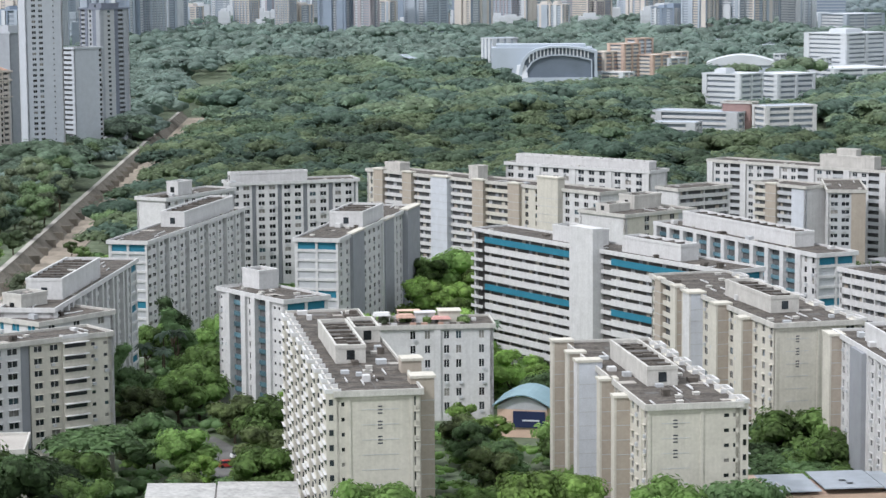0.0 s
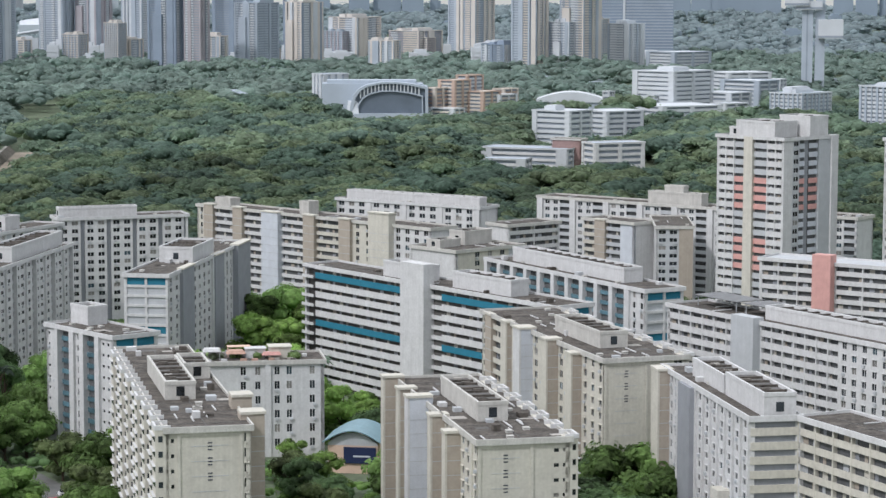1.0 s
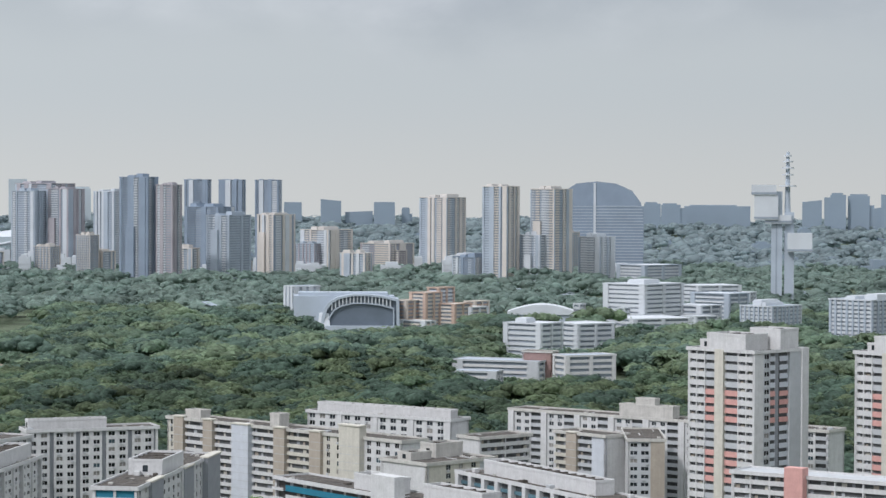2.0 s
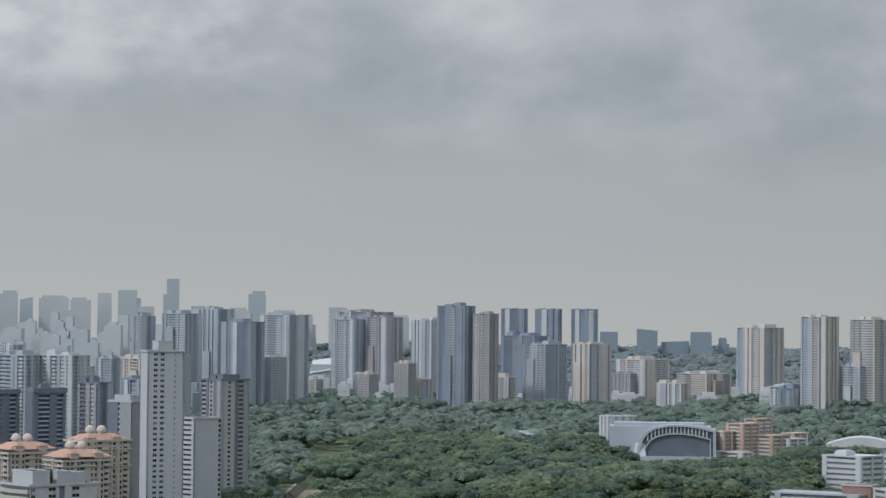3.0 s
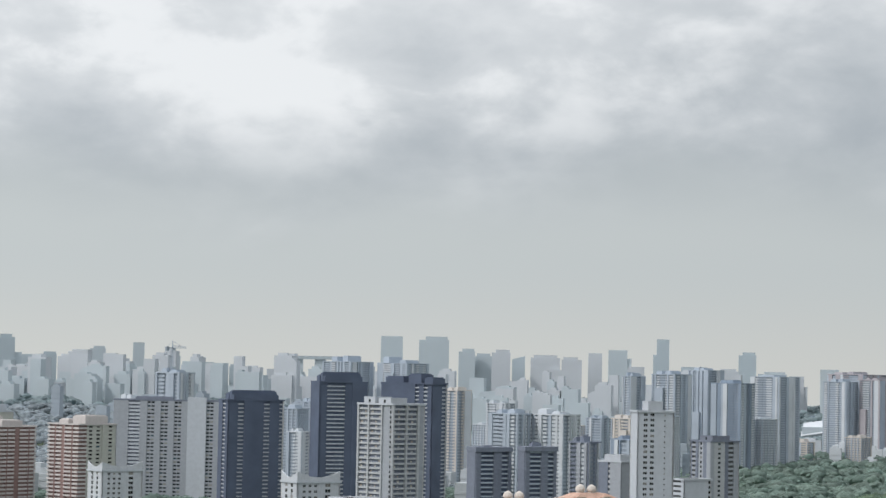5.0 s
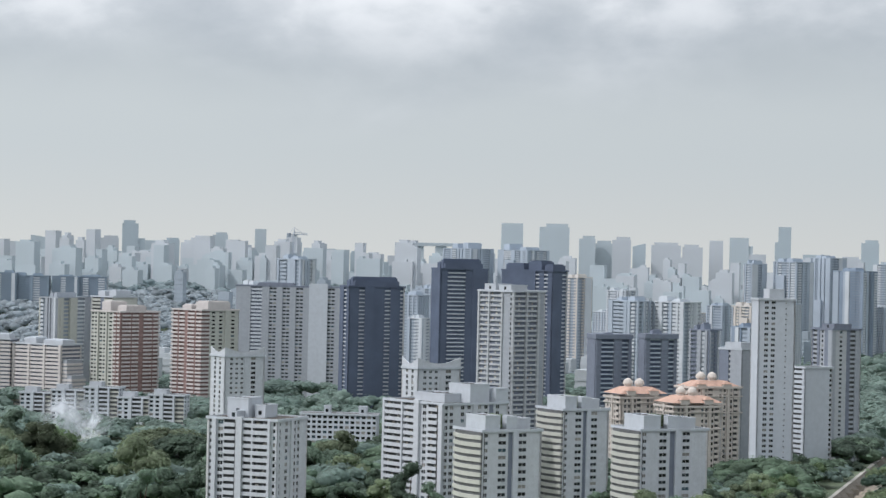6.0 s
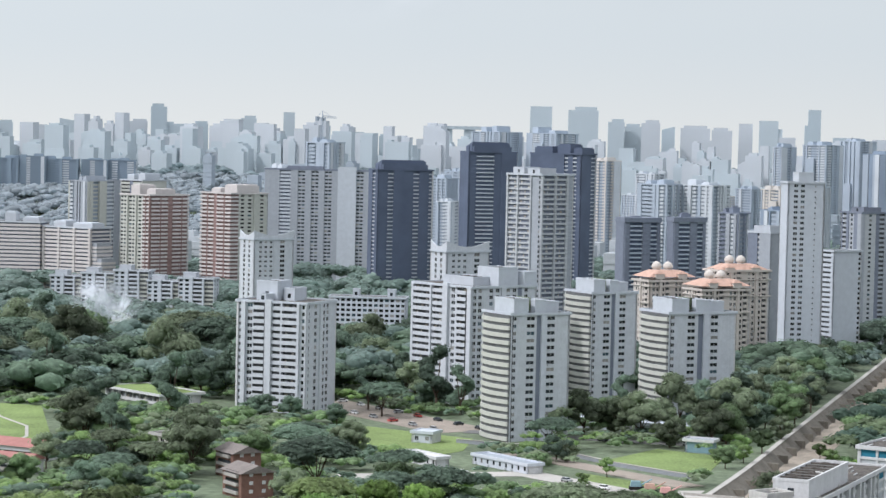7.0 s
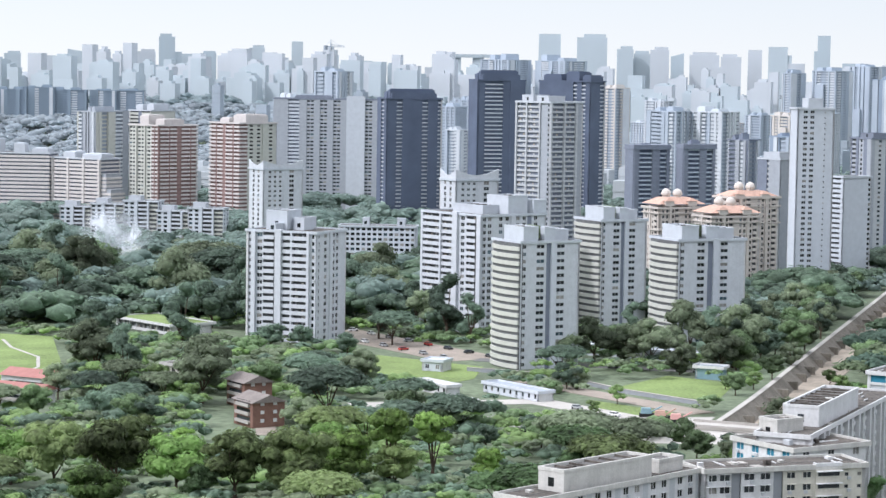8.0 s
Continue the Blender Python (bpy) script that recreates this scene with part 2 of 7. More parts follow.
class Facade:
    """One side of a block that spans x from -w to 0 and y from 0 to d, its corner at the origin. side: S, E, N or W."""

    def __init__(self, owner, side, w, d, base, storeys, rise, limit=260):
        self.owner, self.side, self.w, self.d, self.base, self.storeys, self.rise, self.limit = owner, side, w, d, base, storeys, rise, limit
        self.length = w if side in "SN" else d
        self.rest = {}

    def span(self, u0, u1, o0, o1):
        s = self.side
        if s == "S":
            return -self.w + u0, -self.w + u1, -o1, -o0
        if s == "N":
            return -u1, -u0, self.d + o0, self.d + o1
        if s == "E":
            return o0, o1, u0, u1
        return -self.w - o1, -self.w - o0, self.d - u1, self.d - u0

    def piece(self, name, u0, u1, o0, o1, z0, z1, material, label=""):
        """A box as an object of its own, or, past the limit, joined to the rest."""
        x0, x1, y0, y1 = self.span(u0, u1, o0, o1)
        count = self.owner.get("pieces", 0)
        if count >= self.limit:
            self.rest.setdefault((name, material.name), (Geo(), material))[0].box(x0, x1, y0, y1, z0, z1)
            return
        self.owner["pieces"] = count + 1
        ob = new(name, unit_box(material))
        ob.parent = self.owner
        ob.location, ob.scale = ((x0 + x1) / 2, (y0 + y1) / 2, z0), (abs(x1 - x0), abs(y1 - y0), z1 - z0)
        if label:
            ob["label"] = label

    def close(self):
        for (name, _), (geo, material) in self.rest.items():
            part(name, geo, material, self.owner)["kind"] = "stuff"

    def solid(self, u0, u1, material, out=0.0, top=0.0, name="wall"):
        """A blind stretch of wall or a pier."""
        x0, x1, y0, y1 = self.span(u0, u1, -0.9, out)
        if not self.limit:
            self.rest.setdefault((name, material.name), (Geo(), material))[0].box(x0, x1, y0, y1, 0, self.base + self.storeys * self.rise + top)
            return
        part(name, Geo().box(x0, x1, y0, y1, 0, self.base + self.storeys * self.rise + top), material, self.owner)

    def lattice(self, us, zs, is_open, o0, o1):
        """One wall of even thickness with openings: its cells share their corners."""
        g, seen = Geo(), {}

        def corner(i, j, side):
            key = (i, j, side)
            if key not in seen:
                o = o1 if side else o0
                x, _, y, _ = self.span(us[i], us[i], o, o)
                seen[key] = len(g.v)
                g.v.append((x, y, zs[j]))
            return seen[key]

        nu, nz = len(us) - 1, len(zs) - 1
        solid = lambda i, j: 0 <= i < nu and 0 <= j < nz and not is_open(i, j)
        for i in range(nu):
            for j in range(nz):
                if not solid(i, j):
                    continue
                for side in (0, 1):
                    g.f.append((corner(i, j, side), corner(i + 1, j, side), corner(i + 1, j + 1, side), corner(i, j + 1, side)))
                for di, dj, p, q in ((-1, 0, (0, 0), (0, 1)), (1, 0, (1, 0), (1, 1)), (0, -1, (0, 0), (1, 0)), (0, 1, (0, 1), (1, 1))):
                    if not solid(i + di, j + dj):
                        g.f.append((corner(i + p[0], j + p[1], 0), corner(i + q[0], j + q[1], 0), corner(i + q[0], j + q[1], 1), corner(i + p[0], j + p[1], 1)))
        return g

    def windows(self, u0, u1, material, n=2, ww=2.0, wh=1.6, sill=0.75, out=0.0, pane=None, ledge=0.0, rows=None, name="wall"):
        """A wall with n windows on each storey, set back in their openings."""
        step = (u1 - u0) / n
        ww = min(ww, step * 0.82)
        us, zs = [u0], [0.0]
        for i in range(n):
            us += [u0 + (i + 0.5) * step - ww / 2, u0 + (i + 0.5) * step + ww / 2]
        for k in range(self.storeys):
            z = self.base + k * self.rise + sill
            zs += [z, z + wh]
        us.append(u1)
        zs.append(self.base + self.storeys * self.rise)
        g = self.lattice(us, zs, lambda i, j: i % 2 == 1 and j % 2 == 1, -0.35, out)
        if self.limit:
            part(name, g, material, self.owner)
        else:
            self.rest.setdefault((name, material.name), (Geo(), material))[0].join(g)
        for k in range(self.storeys):
            z = self.base + k * self.rise + sill
            for i in range(n):
                c = u0 + (i + 0.5) * step
                kind = (k * 7 + i * 5 + int(u0 * 3.7)) * 31 % 17
                look_in = pane or (CURTAIN if kind in (2, 9) else TINT if kind == 5 else GLASS)
                self.piece("window", c - ww / 2, c + ww / 2, -0.34, -0.18 + out, z, z + wh, look_in)
                if self.limit >= 36 and ww > 1.2:
                    self.rest.setdefault(("mullion", WHITE.name), (Geo(), WHITE))[0].box(*self.span(c - 0.06, c + 0.06, -0.18 + out, -0.1 + out), z, z + wh)
                if self.limit >= 36 and kind in (0, 4, 7, 10, 12, 15) and step > 2.2:
                    v = c + ww * (0.1 if kind < 5 else -0.4)
                    self.rest.setdefault(("cooling_unit", LGREY.name), (Geo(), LGREY))[0].box(*self.span(v, v + 0.85, out, out + 0.45), z - 0.75, z - 0.12)
                if ledge:
                    self.rest.setdefault(("ledge", material.name), (Geo(), material))[0].box(*self.span(c - ww / 2 - 0.1, c + ww / 2 + 0.1, out, out + ledge), z + wh, z + wh + 0.12)

    def bands(self, u0, u1, material, ph=1.25, out=0.0, deep=1.4, rows=None, posts=0, post_mat=None, slabs=True, back=None, name="parapet"):
        """Open corridors or balconies: a parapet on each storey, shade painted dark behind it. rows: other paints by
        storey.
        """
        z, ph = self.base, ph * 0.9
        for k in range(self.storeys):
            self.piece(name, u0, u1, out - 0.22, out, z - 0.25, z + ph, (rows or {}).get(k, material))
            z += self.rise
        if back:
            part("back_wall", Geo().box(*self.span(u0, u1, -0.9, out - 0.55), 0, self.base + self.storeys * self.rise), back, self.owner)
        z = self.base
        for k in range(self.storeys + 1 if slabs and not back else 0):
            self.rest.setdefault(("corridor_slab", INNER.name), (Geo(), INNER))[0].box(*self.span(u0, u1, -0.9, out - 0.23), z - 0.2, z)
            z += self.rise
        if self.limit >= 36 and not back and u1 - u0 > 6:
            for k in range(self.storeys):
                for i in range(int((u1 - u0) / 3.4)):
                    pick = (k * 11 + i * 7 + int(u0)) * 29 % 13
                    if pick < 8:
                        u, z0 = u0 + 0.8 + 3.4 * i, self.base + k * self.rise
                        m = (LGREY, BEIGE, GREY, CREAM)[pick % 4]
                        self.rest.setdefault(("doorway", m.name), (Geo(), m))[0].box(*self.span(u, u + (1.0 if pick < 4 else 1.7), -0.87, -0.8), z0 + (0.0 if pick < 4 else 1.0), z0 + 2.15)
        if posts:
            step = (u1 - u0) / posts
            for i in range(posts + 1):
                c = min(max(u0 + i * step, u0 + 0.2), u1 - 0.2)
                x0, x1, y0, y1 = self.span(c - 0.2, c + 0.2, -0.9, out + 0.08)
                part("column", Geo().box(x0, x1, y0, y1, 0, self.base + self.storeys * self.rise), post_mat or material, self.owner)


    def fin(self, u0, u1, material, out=3.0, top=0.8, edge=None, bands=True, name="fin"):
        """A shaft that stands out from the wall, with a pale outer edge, a cap and a joint at each floor."""
        h = self.base + self.storeys * self.rise + top
        p = part(name, Geo().box(*self.span(u0, u1, -0.9, out), 0, h), material, self.owner)
        part("cap", Geo().box(*self.span(u0 - 0.25, u1 + 0.25, -0.9, out + 0.3), h, h + 0.5), CREAM, p)
        if edge:
            part("edge", Geo().box(*self.span(u0 - 0.06, u1 + 0.06, out - 0.35, out + 0.06), 0, h - 0.01), edge, p)
        if bands:
            g = Geo()
            for k in range(self.storeys):
                z = self.base + k * self.rise
                g.box(*self.span(u0 - 0.04, u1 + 0.04, -0.8, out + 0.04), z - 0.06, z + 0.06)
            part("joints", g, LGREY, p)["kind"] = "stuff"

    def stack(self, u0, u1, material, out=3.0, top=1.2, flank=1, hood=0.7, pane_h=1.1):
        """Bay rooms one above the other: windows in the flank and the front, a sloping hood over each, a kerb on top."""
        h = self.base + self.storeys * self.rise
        p = part("bay", Geo().box(*self.span(u0, u1, -0.9, out), 0, h + 0.4), material, self.owner)
        k = Geo()
        k.box(*self.span(u0 - 0.1, u1 + 0.1, out - 0.3, out + 0.15), h + 0.4, h + top)
        k.box(*self.span(u0 - 0.1, u0 + 0.25, -0.9, out - 0.3), h + 0.4, h + top)
        k.box(*self.span(u1 - 0.25, u1 + 0.1, -0.9, out - 0.3), h + 0.4, h + top)
        part("bay_kerb", k, WHITE, p)
        for s in range(self.storeys):
            z = self.base + s * self.rise + 1.0
            a = u1 if flank > 0 else u0 - 0.05
            self.piece("window", a, a + 0.05, out * 0.3, out * 0.72, z, z + pane_h, GLASS)
            self.piece("window", u0 + 0.5, u1 - 0.5, out, out + 0.05, z, z + pane_h, GLASS)
            if hood:
                self.piece("sunshade", u0, u1, out, out + hood, z + pane_h, z + pane_h + 0.15, WHITE)

    def panels(self, u0, u1, frame_mat, panel_mat, rows=None, n=2, band=0.75):
        """A frame of floors and posts filled with set-back panels. rows: other paints by storey."""
        step, us, zs = (u1 - u0) / n, [u0], [0.0]
        for i in range(n):
            us += [u0 + i * step + (0.7 if i == 0 else 0.35), u0 + (i + 1) * step - (0.7 if i == n - 1 else 0.35)]
        for k in range(self.storeys):
            z = self.base + k * self.rise
            zs += [z + band / 2, z + self.rise - band / 2]
        us.append(u1)
        zs.append(self.base + self.storeys * self.rise)
        g = self.lattice(us, zs, lambda i, j: i % 2 == 1 and j % 2 == 1, -0.9, 0.05)
        part("frame", g, frame_mat, self.owner)
        for k in range(self.storeys):
            z = self.base + k * self.rise
            for i in range(n):
                a, c = u0 + i * step + 0.35, u0 + (i + 1) * step - 0.35
                self.piece("panel", a, c, -0.5, -0.3, z + band / 2, z + self.rise - band / 2, (rows or {}).get(k, panel_mat))

    def gable(self, u0, u1, material, number=True):
        """A blind end wall with a raised border, joints at the floors and a number in plain bars."""
        h = self.base + self.storeys * self.rise
        p = part("gable_wall", Geo().box(*self.span(u0, u1, -0.9, 0.0), 0, h), material, self.owner)
        g = Geo()
        for a, c in ((u0, u0 + 0.6), (u1 - 0.6, u1)):
            g.box(*self.span(a, c, 0.0, 0.18), 0, h)
        g.box(*self.span(u0 + 0.6, u1 - 0.6, 0.0, 0.18), h - 0.9, h)
        part("border", g, material, p)
        for k in range(max(1, self.storeys - 9), self.storeys):
            z = self.base + k * self.rise
            part("joint", Geo().box(*self.span(u0 + 2.6, u1 - 2.6, 0.0, 0.05), z - 0.05, z + 0.05), LGREY, p)
        if number:
            c = (u0 + u1) / 2
            for k in range(3):
                z = h - 3.6 - k * self.rise
                part("number_bar", Geo().box(*self.span(c - 0.42, c + 0.42, 0.0, 0.06), z, z + 0.22).box(*self.span(c - 0.42, c + 0.42, 0.0, 0.06), z + 0.62, z + 0.84).box(*self.span(c - 0.42, c + 0.42, 0.0, 0.06), z + 1.24, z + 1.46), DARK, p)


def clutter(owner, rng, w, d, z, n):
    """What stands about on a flat roof: vents, hatches, pipes, patches of newer screed."""
    for _ in range(n):
        x, y = -rng.uniform(1.2, w - 1.2), rng.uniform(1.2, d - 1.2)
        kind = rng.integers(4)
        if kind == 0:
            a, c, h = rng.uniform(0.5, 1.1), rng.uniform(0.5, 1.1), rng.uniform(0.5, 1.3)
            part("vent", Geo().box(x - a, x + a, y - c, y + c, z, z + h), (LGREY, WHITE, ROOF)[rng.integers(3)], owner)
        elif kind == 1:
            a = rng.uniform(1.0, 2.4)
            part("screed_patch", Geo().box(x - a, x + a, y - a * 0.7, y + a * 0.8, z, z + 0.03), (CONCRETE, ROOF, SHEET)[rng.integers(3)], owner)
        elif kind == 2:
            s = rng.uniform(3, 7)
            q = min(y + s, d - 1)
            part("roof_pipe", Geo().rod((x, y, z + 0.2), (x, q, z + 0.2), 0.16, n=6), WHITE, owner)
        else:
            part("hatch", Geo().box(x - 0.6, x + 0.6, y - 0.6, y + 0.6, z, z + 0.45).box(x - 0.68, x + 0.68, y - 0.68, y + 0.68, z + 0.45, z + 0.52), RIDGE, owner)


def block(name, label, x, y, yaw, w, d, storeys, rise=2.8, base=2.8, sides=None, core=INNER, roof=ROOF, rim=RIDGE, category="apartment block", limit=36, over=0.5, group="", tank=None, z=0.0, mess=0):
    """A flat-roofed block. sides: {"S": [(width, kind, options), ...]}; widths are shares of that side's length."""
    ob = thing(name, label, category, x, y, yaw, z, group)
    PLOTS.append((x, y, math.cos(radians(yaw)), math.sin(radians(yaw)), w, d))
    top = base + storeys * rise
    # default core is painted dark, as the shade behind parapets
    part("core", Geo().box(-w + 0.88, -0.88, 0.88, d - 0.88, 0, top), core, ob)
    sides = sides or {}
    for side in "SENW":
        f = Facade(ob, side, w, d, base, storeys, rise, limit)
        spec = sides.get(side) or [(1, "solid", dict(material=WHITE))]
        total, u = sum(s[0] for s in spec), 0.0
        for share, kind, opts in spec:
            u1 = u + f.length * share / total
            {"solid": f.solid, "windows": f.windows, "bands": f.bands, "fin": f.fin, "stack": f.stack, "panels": f.panels, "gable": f.gable}[kind](u, u1, **opts)
            u = u1
        f.close()
    g = Geo().box(-w - over, over, -over, d + over, top, top + 0.35)
    part("roof", g, roof, ob)
    e = Geo()
    for a in ((-w - over - 0.05, over + 0.05, -over - 0.05, -over + 0.3), (-w - over - 0.05, over + 0.05, d + over - 0.3, d + over + 0.05), (-w - over - 0.05, -w - over + 0.3, -over + 0.3, d + over - 0.3), (over - 0.3, over + 0.05, -over + 0.3, d + over - 0.3)):
        e.box(*a, top - 0.25, top + 0.9)
    part("roof_edge", e, rim, ob)
    if mess:
        clutter(ob, np.random.default_rng(int(abs(x) * 7 + y)), w, d, top + 0.35, int(mess * 0.78))
        seam, long_way = Geo(), w > d
        for k in range(1, int(max(w, d) / 5.5)):
            c = 5.5 * k
            if long_way:
                seam.box(-c - 0.12, -c + 0.12, 0.2, d - 0.2, top + 0.35, top + 0.41)
            else:
                seam.box(-w + 0.2, -0.2, c - 0.12, c + 0.12, top + 0.35, top + 0.41)
        if long_way:
            seam.box(-w + 0.2, -0.2, d * 0.5 - 0.12, d * 0.5 + 0.12, top + 0.35, top + 0.43)
        else:
            seam.box(-w * 0.5 - 0.12, -w * 0.5 + 0.12, 0.2, d - 0.2, top + 0.35, top + 0.43)
        part("roof_seam", seam, SHEET, ob)["kind"] = "stuff"
    for tx0, tx1, ty0, ty1, th in tank or ():
        if limit:
            roof_house(ob, -w + tx0 * w, -w + tx1 * w, ty0 * d, ty1 * d, top + 0.35, th, rim)
        else:
            x0, x1, y0, y1 = -w + tx0 * w, -w + tx1 * w, ty0 * d, ty1 * d
            part("roof_room", Geo().box(x0, x1, y0, y1, top + 0.35, top + 0.35 + th).box(x0 + 1, x1 - 1, y0 + 1, y1 - 1, top + 0.35 + th, top + 1.2 + th), rim, ob)
    return ob


def roof_house(owner, x0, x1, y0, y1, z, h, material=WHITE):
    """A lift and tank room on the roof: walls, a sunken deck within a kerb, a door."""
    part("tank_room", Geo().box(x0, x1, y0, y1, z, z + h), material, owner)
    part("tank_deck", Geo().box(x0 + 0.3, x1 - 0.3, y0 + 0.3, y1 - 0.3, z + h, z + h + 0.06), SHEET, owner)
    rng = np.random.default_rng(int(abs(x0 * 13 + y1 * 7)))
    for _ in range(int(min(2, (x1 - x0) * (y1 - y0) / 30))):
        a, c, s = rng.uniform(x0 + 1.2, max(x0 + 1.3, x1 - 1.2)), rng.uniform(y0 + 1.2, max(y0 + 1.3, y1 - 1.2)), rng.uniform(0.5, 1.1)
        part("tank_cover", Geo().box(a - s, a + s, c - s * 0.8, c + s * 0.8, z + h + 0.06, z + h + 0.35), (CONCRETE, SHEET, RIDGE)[rng.integers(3)], owner)
    beams, long_x = Geo(), x1 - x0 > y1 - y0
    span, cells = (x1 - x0, int((x1 - x0) / 4.5)) if long_x else (y1 - y0, int((y1 - y0) / 4.5))
    for i in range(1, cells):
        c = span * i / cells + rng.uniform(-0.5, 0.5)
        if long_x:
            beams.box(x0 + c - 0.25, x0 + c + 0.25, y0 + 0.2, y1 - 0.2, z + h + 0.06, z + h + 0.5)
        else:
            beams.box(x0 + 0.2, x1 - 0.2, y0 + c - 0.25, y0 + c + 0.25, z + h + 0.06, z + h + 0.5)
        if i % 2:
            a, c2 = rng.uniform(0.25, 0.7), c + span / cells * 0.5
            px, py = (x0 + c2, y0 + (y1 - y0) * a) if long_x else (x0 + (x1 - x0) * a, y0 + c2)
            beams.box(px - 0.9, px + 0.9, py - 0.7, py + 0.7, z + h + 0.06, z + h + 0.4)
    if cells > 1:
        part("deck_beam", beams, ROOF, owner)["kind"] = "stuff"
    g, k = Geo(), 0.4
    for a in ((x0 - 0.1, x1 + 0.1, y0 - 0.1, y0 + k), (x0 - 0.1, x1 + 0.1, y1 - k, y1 + 0.1), (x0 - 0.1, x0 + k, y0 + k, y1 - k), (x1 - k, x1 + 0.1, y0 + k, y1 - k)):
        g.box(*a, z + h, z + h + 0.75)
    part("tank_kerb", g, material, owner)
    if x1 - x0 < y1 - y0:
        c = (x0 + x1) / 2
        part("tank_door", Geo().box(c - 0.8, c + 0.8, y0 - 0.06, y0, z + h * 0.25, z + h * 0.25 + 1.9), GLASS, owner)
    else:
        c = (y0 + y1) / 2
        part("tank_door", Geo().box(x0 - 0.06, x0, c - 0.8, c + 0.8, z + h * 0.25, z + h * 0.25 + 1.9), GLASS, owner)


# ---------------------------------------------------------------- ground
def smooth(a, b, v):
    t = min(max((v - a) / (b - a), 0.0), 1.0)
    return t * t * (3 - 2 * t)


def canal_x(y):
    """The middle of the canal at y."""
    return -157.0 - 0.034 * (y - 880.0) * smooth(700, 1000, y)


def far_rise(x, y):
    """Land raised towards the horizon, sooner in the west, to fit the camera's view."""
    r, west = math.hypot(x, y), smooth(-0.24, -0.36, x / max(y, 1.0)) if y > 0 else 0.0
    return 62.0 * (west * smooth(2700, 3600, r) + (1 - west) * smooth(3300, 4700, r))


def make_ground():
    us = [-4900, -4200, -3500, -2800, -2100, -1500, -1000, -600, -350, -180, -90, -40, -16, -11.5, -6.5, 6.5, 11.5, 16, 40, 90, 180, 350, 600, 1000, 1500, 2100, 2800, 3500, 4200, 4900]
    ys = [-4900, -3000, -1500, -600, -200, 100, 300, 450, 600, 700, 770, 790, 798, 806, 830, 860] + list(range(900, 1900, 50)) + [2000, 2200, 2400, 2700, 3000, 3300, 3500, 3700, 3900, 4100, 4300, 4500, 4700, 4900]
    g = Geo()
    for y in ys:
        sunk = smooth(792, 804, y) * (1 - smooth(1800, 2000, y))
        for u in us:
            x = u + canal_x(y) if abs(u) < 600 else u
            z = far_rise(x, y) - (5.0 * sunk if abs(u) <= 6.6 else 0.0)
            g.v.append((x, y, z))
    n = len(us)
    for j in range(len(ys) - 1):
        g.f += [(j * n + i, j * n + i + 1, (j + 1) * n + i + 1, (j + 1) * n + i) for i in range(n - 1)]
    ob = new("ground", g.mesh("ground", GROUND))
    return tagged(ob, "dark green park ground under the trees and blocks", "ground", kind="structure")


GROUND = mat("undergrowth", (0.14, 0.175, 0.11), rough=0.95, scale=0.02, vary=0.4, fine=0.3)
make_ground()
def W(share, material=WHITE, **k):
    return (share, "windows", dict(material=material, **k))


def S(share, material=WHITE, **k):
    return (share, "solid", dict(material=material, **k))


def B(share, material=WHITE, **k):
    return (share, "bands", dict(material=material, **k))


def fin(share, material=BEIGE, **k):
    return (share, "fin", dict(material=material, **k))


def stack(share, material=CREAM, **k):
    return (share, "stack", dict(material=material, **k))


def panels(share, frame_mat, panel_mat, **k):
    return (share, "panels", dict(frame_mat=frame_mat, panel_mat=panel_mat, **k))


def gable(share, material=CREAM, **k):
    return (share, "gable", dict(material=material, **k))


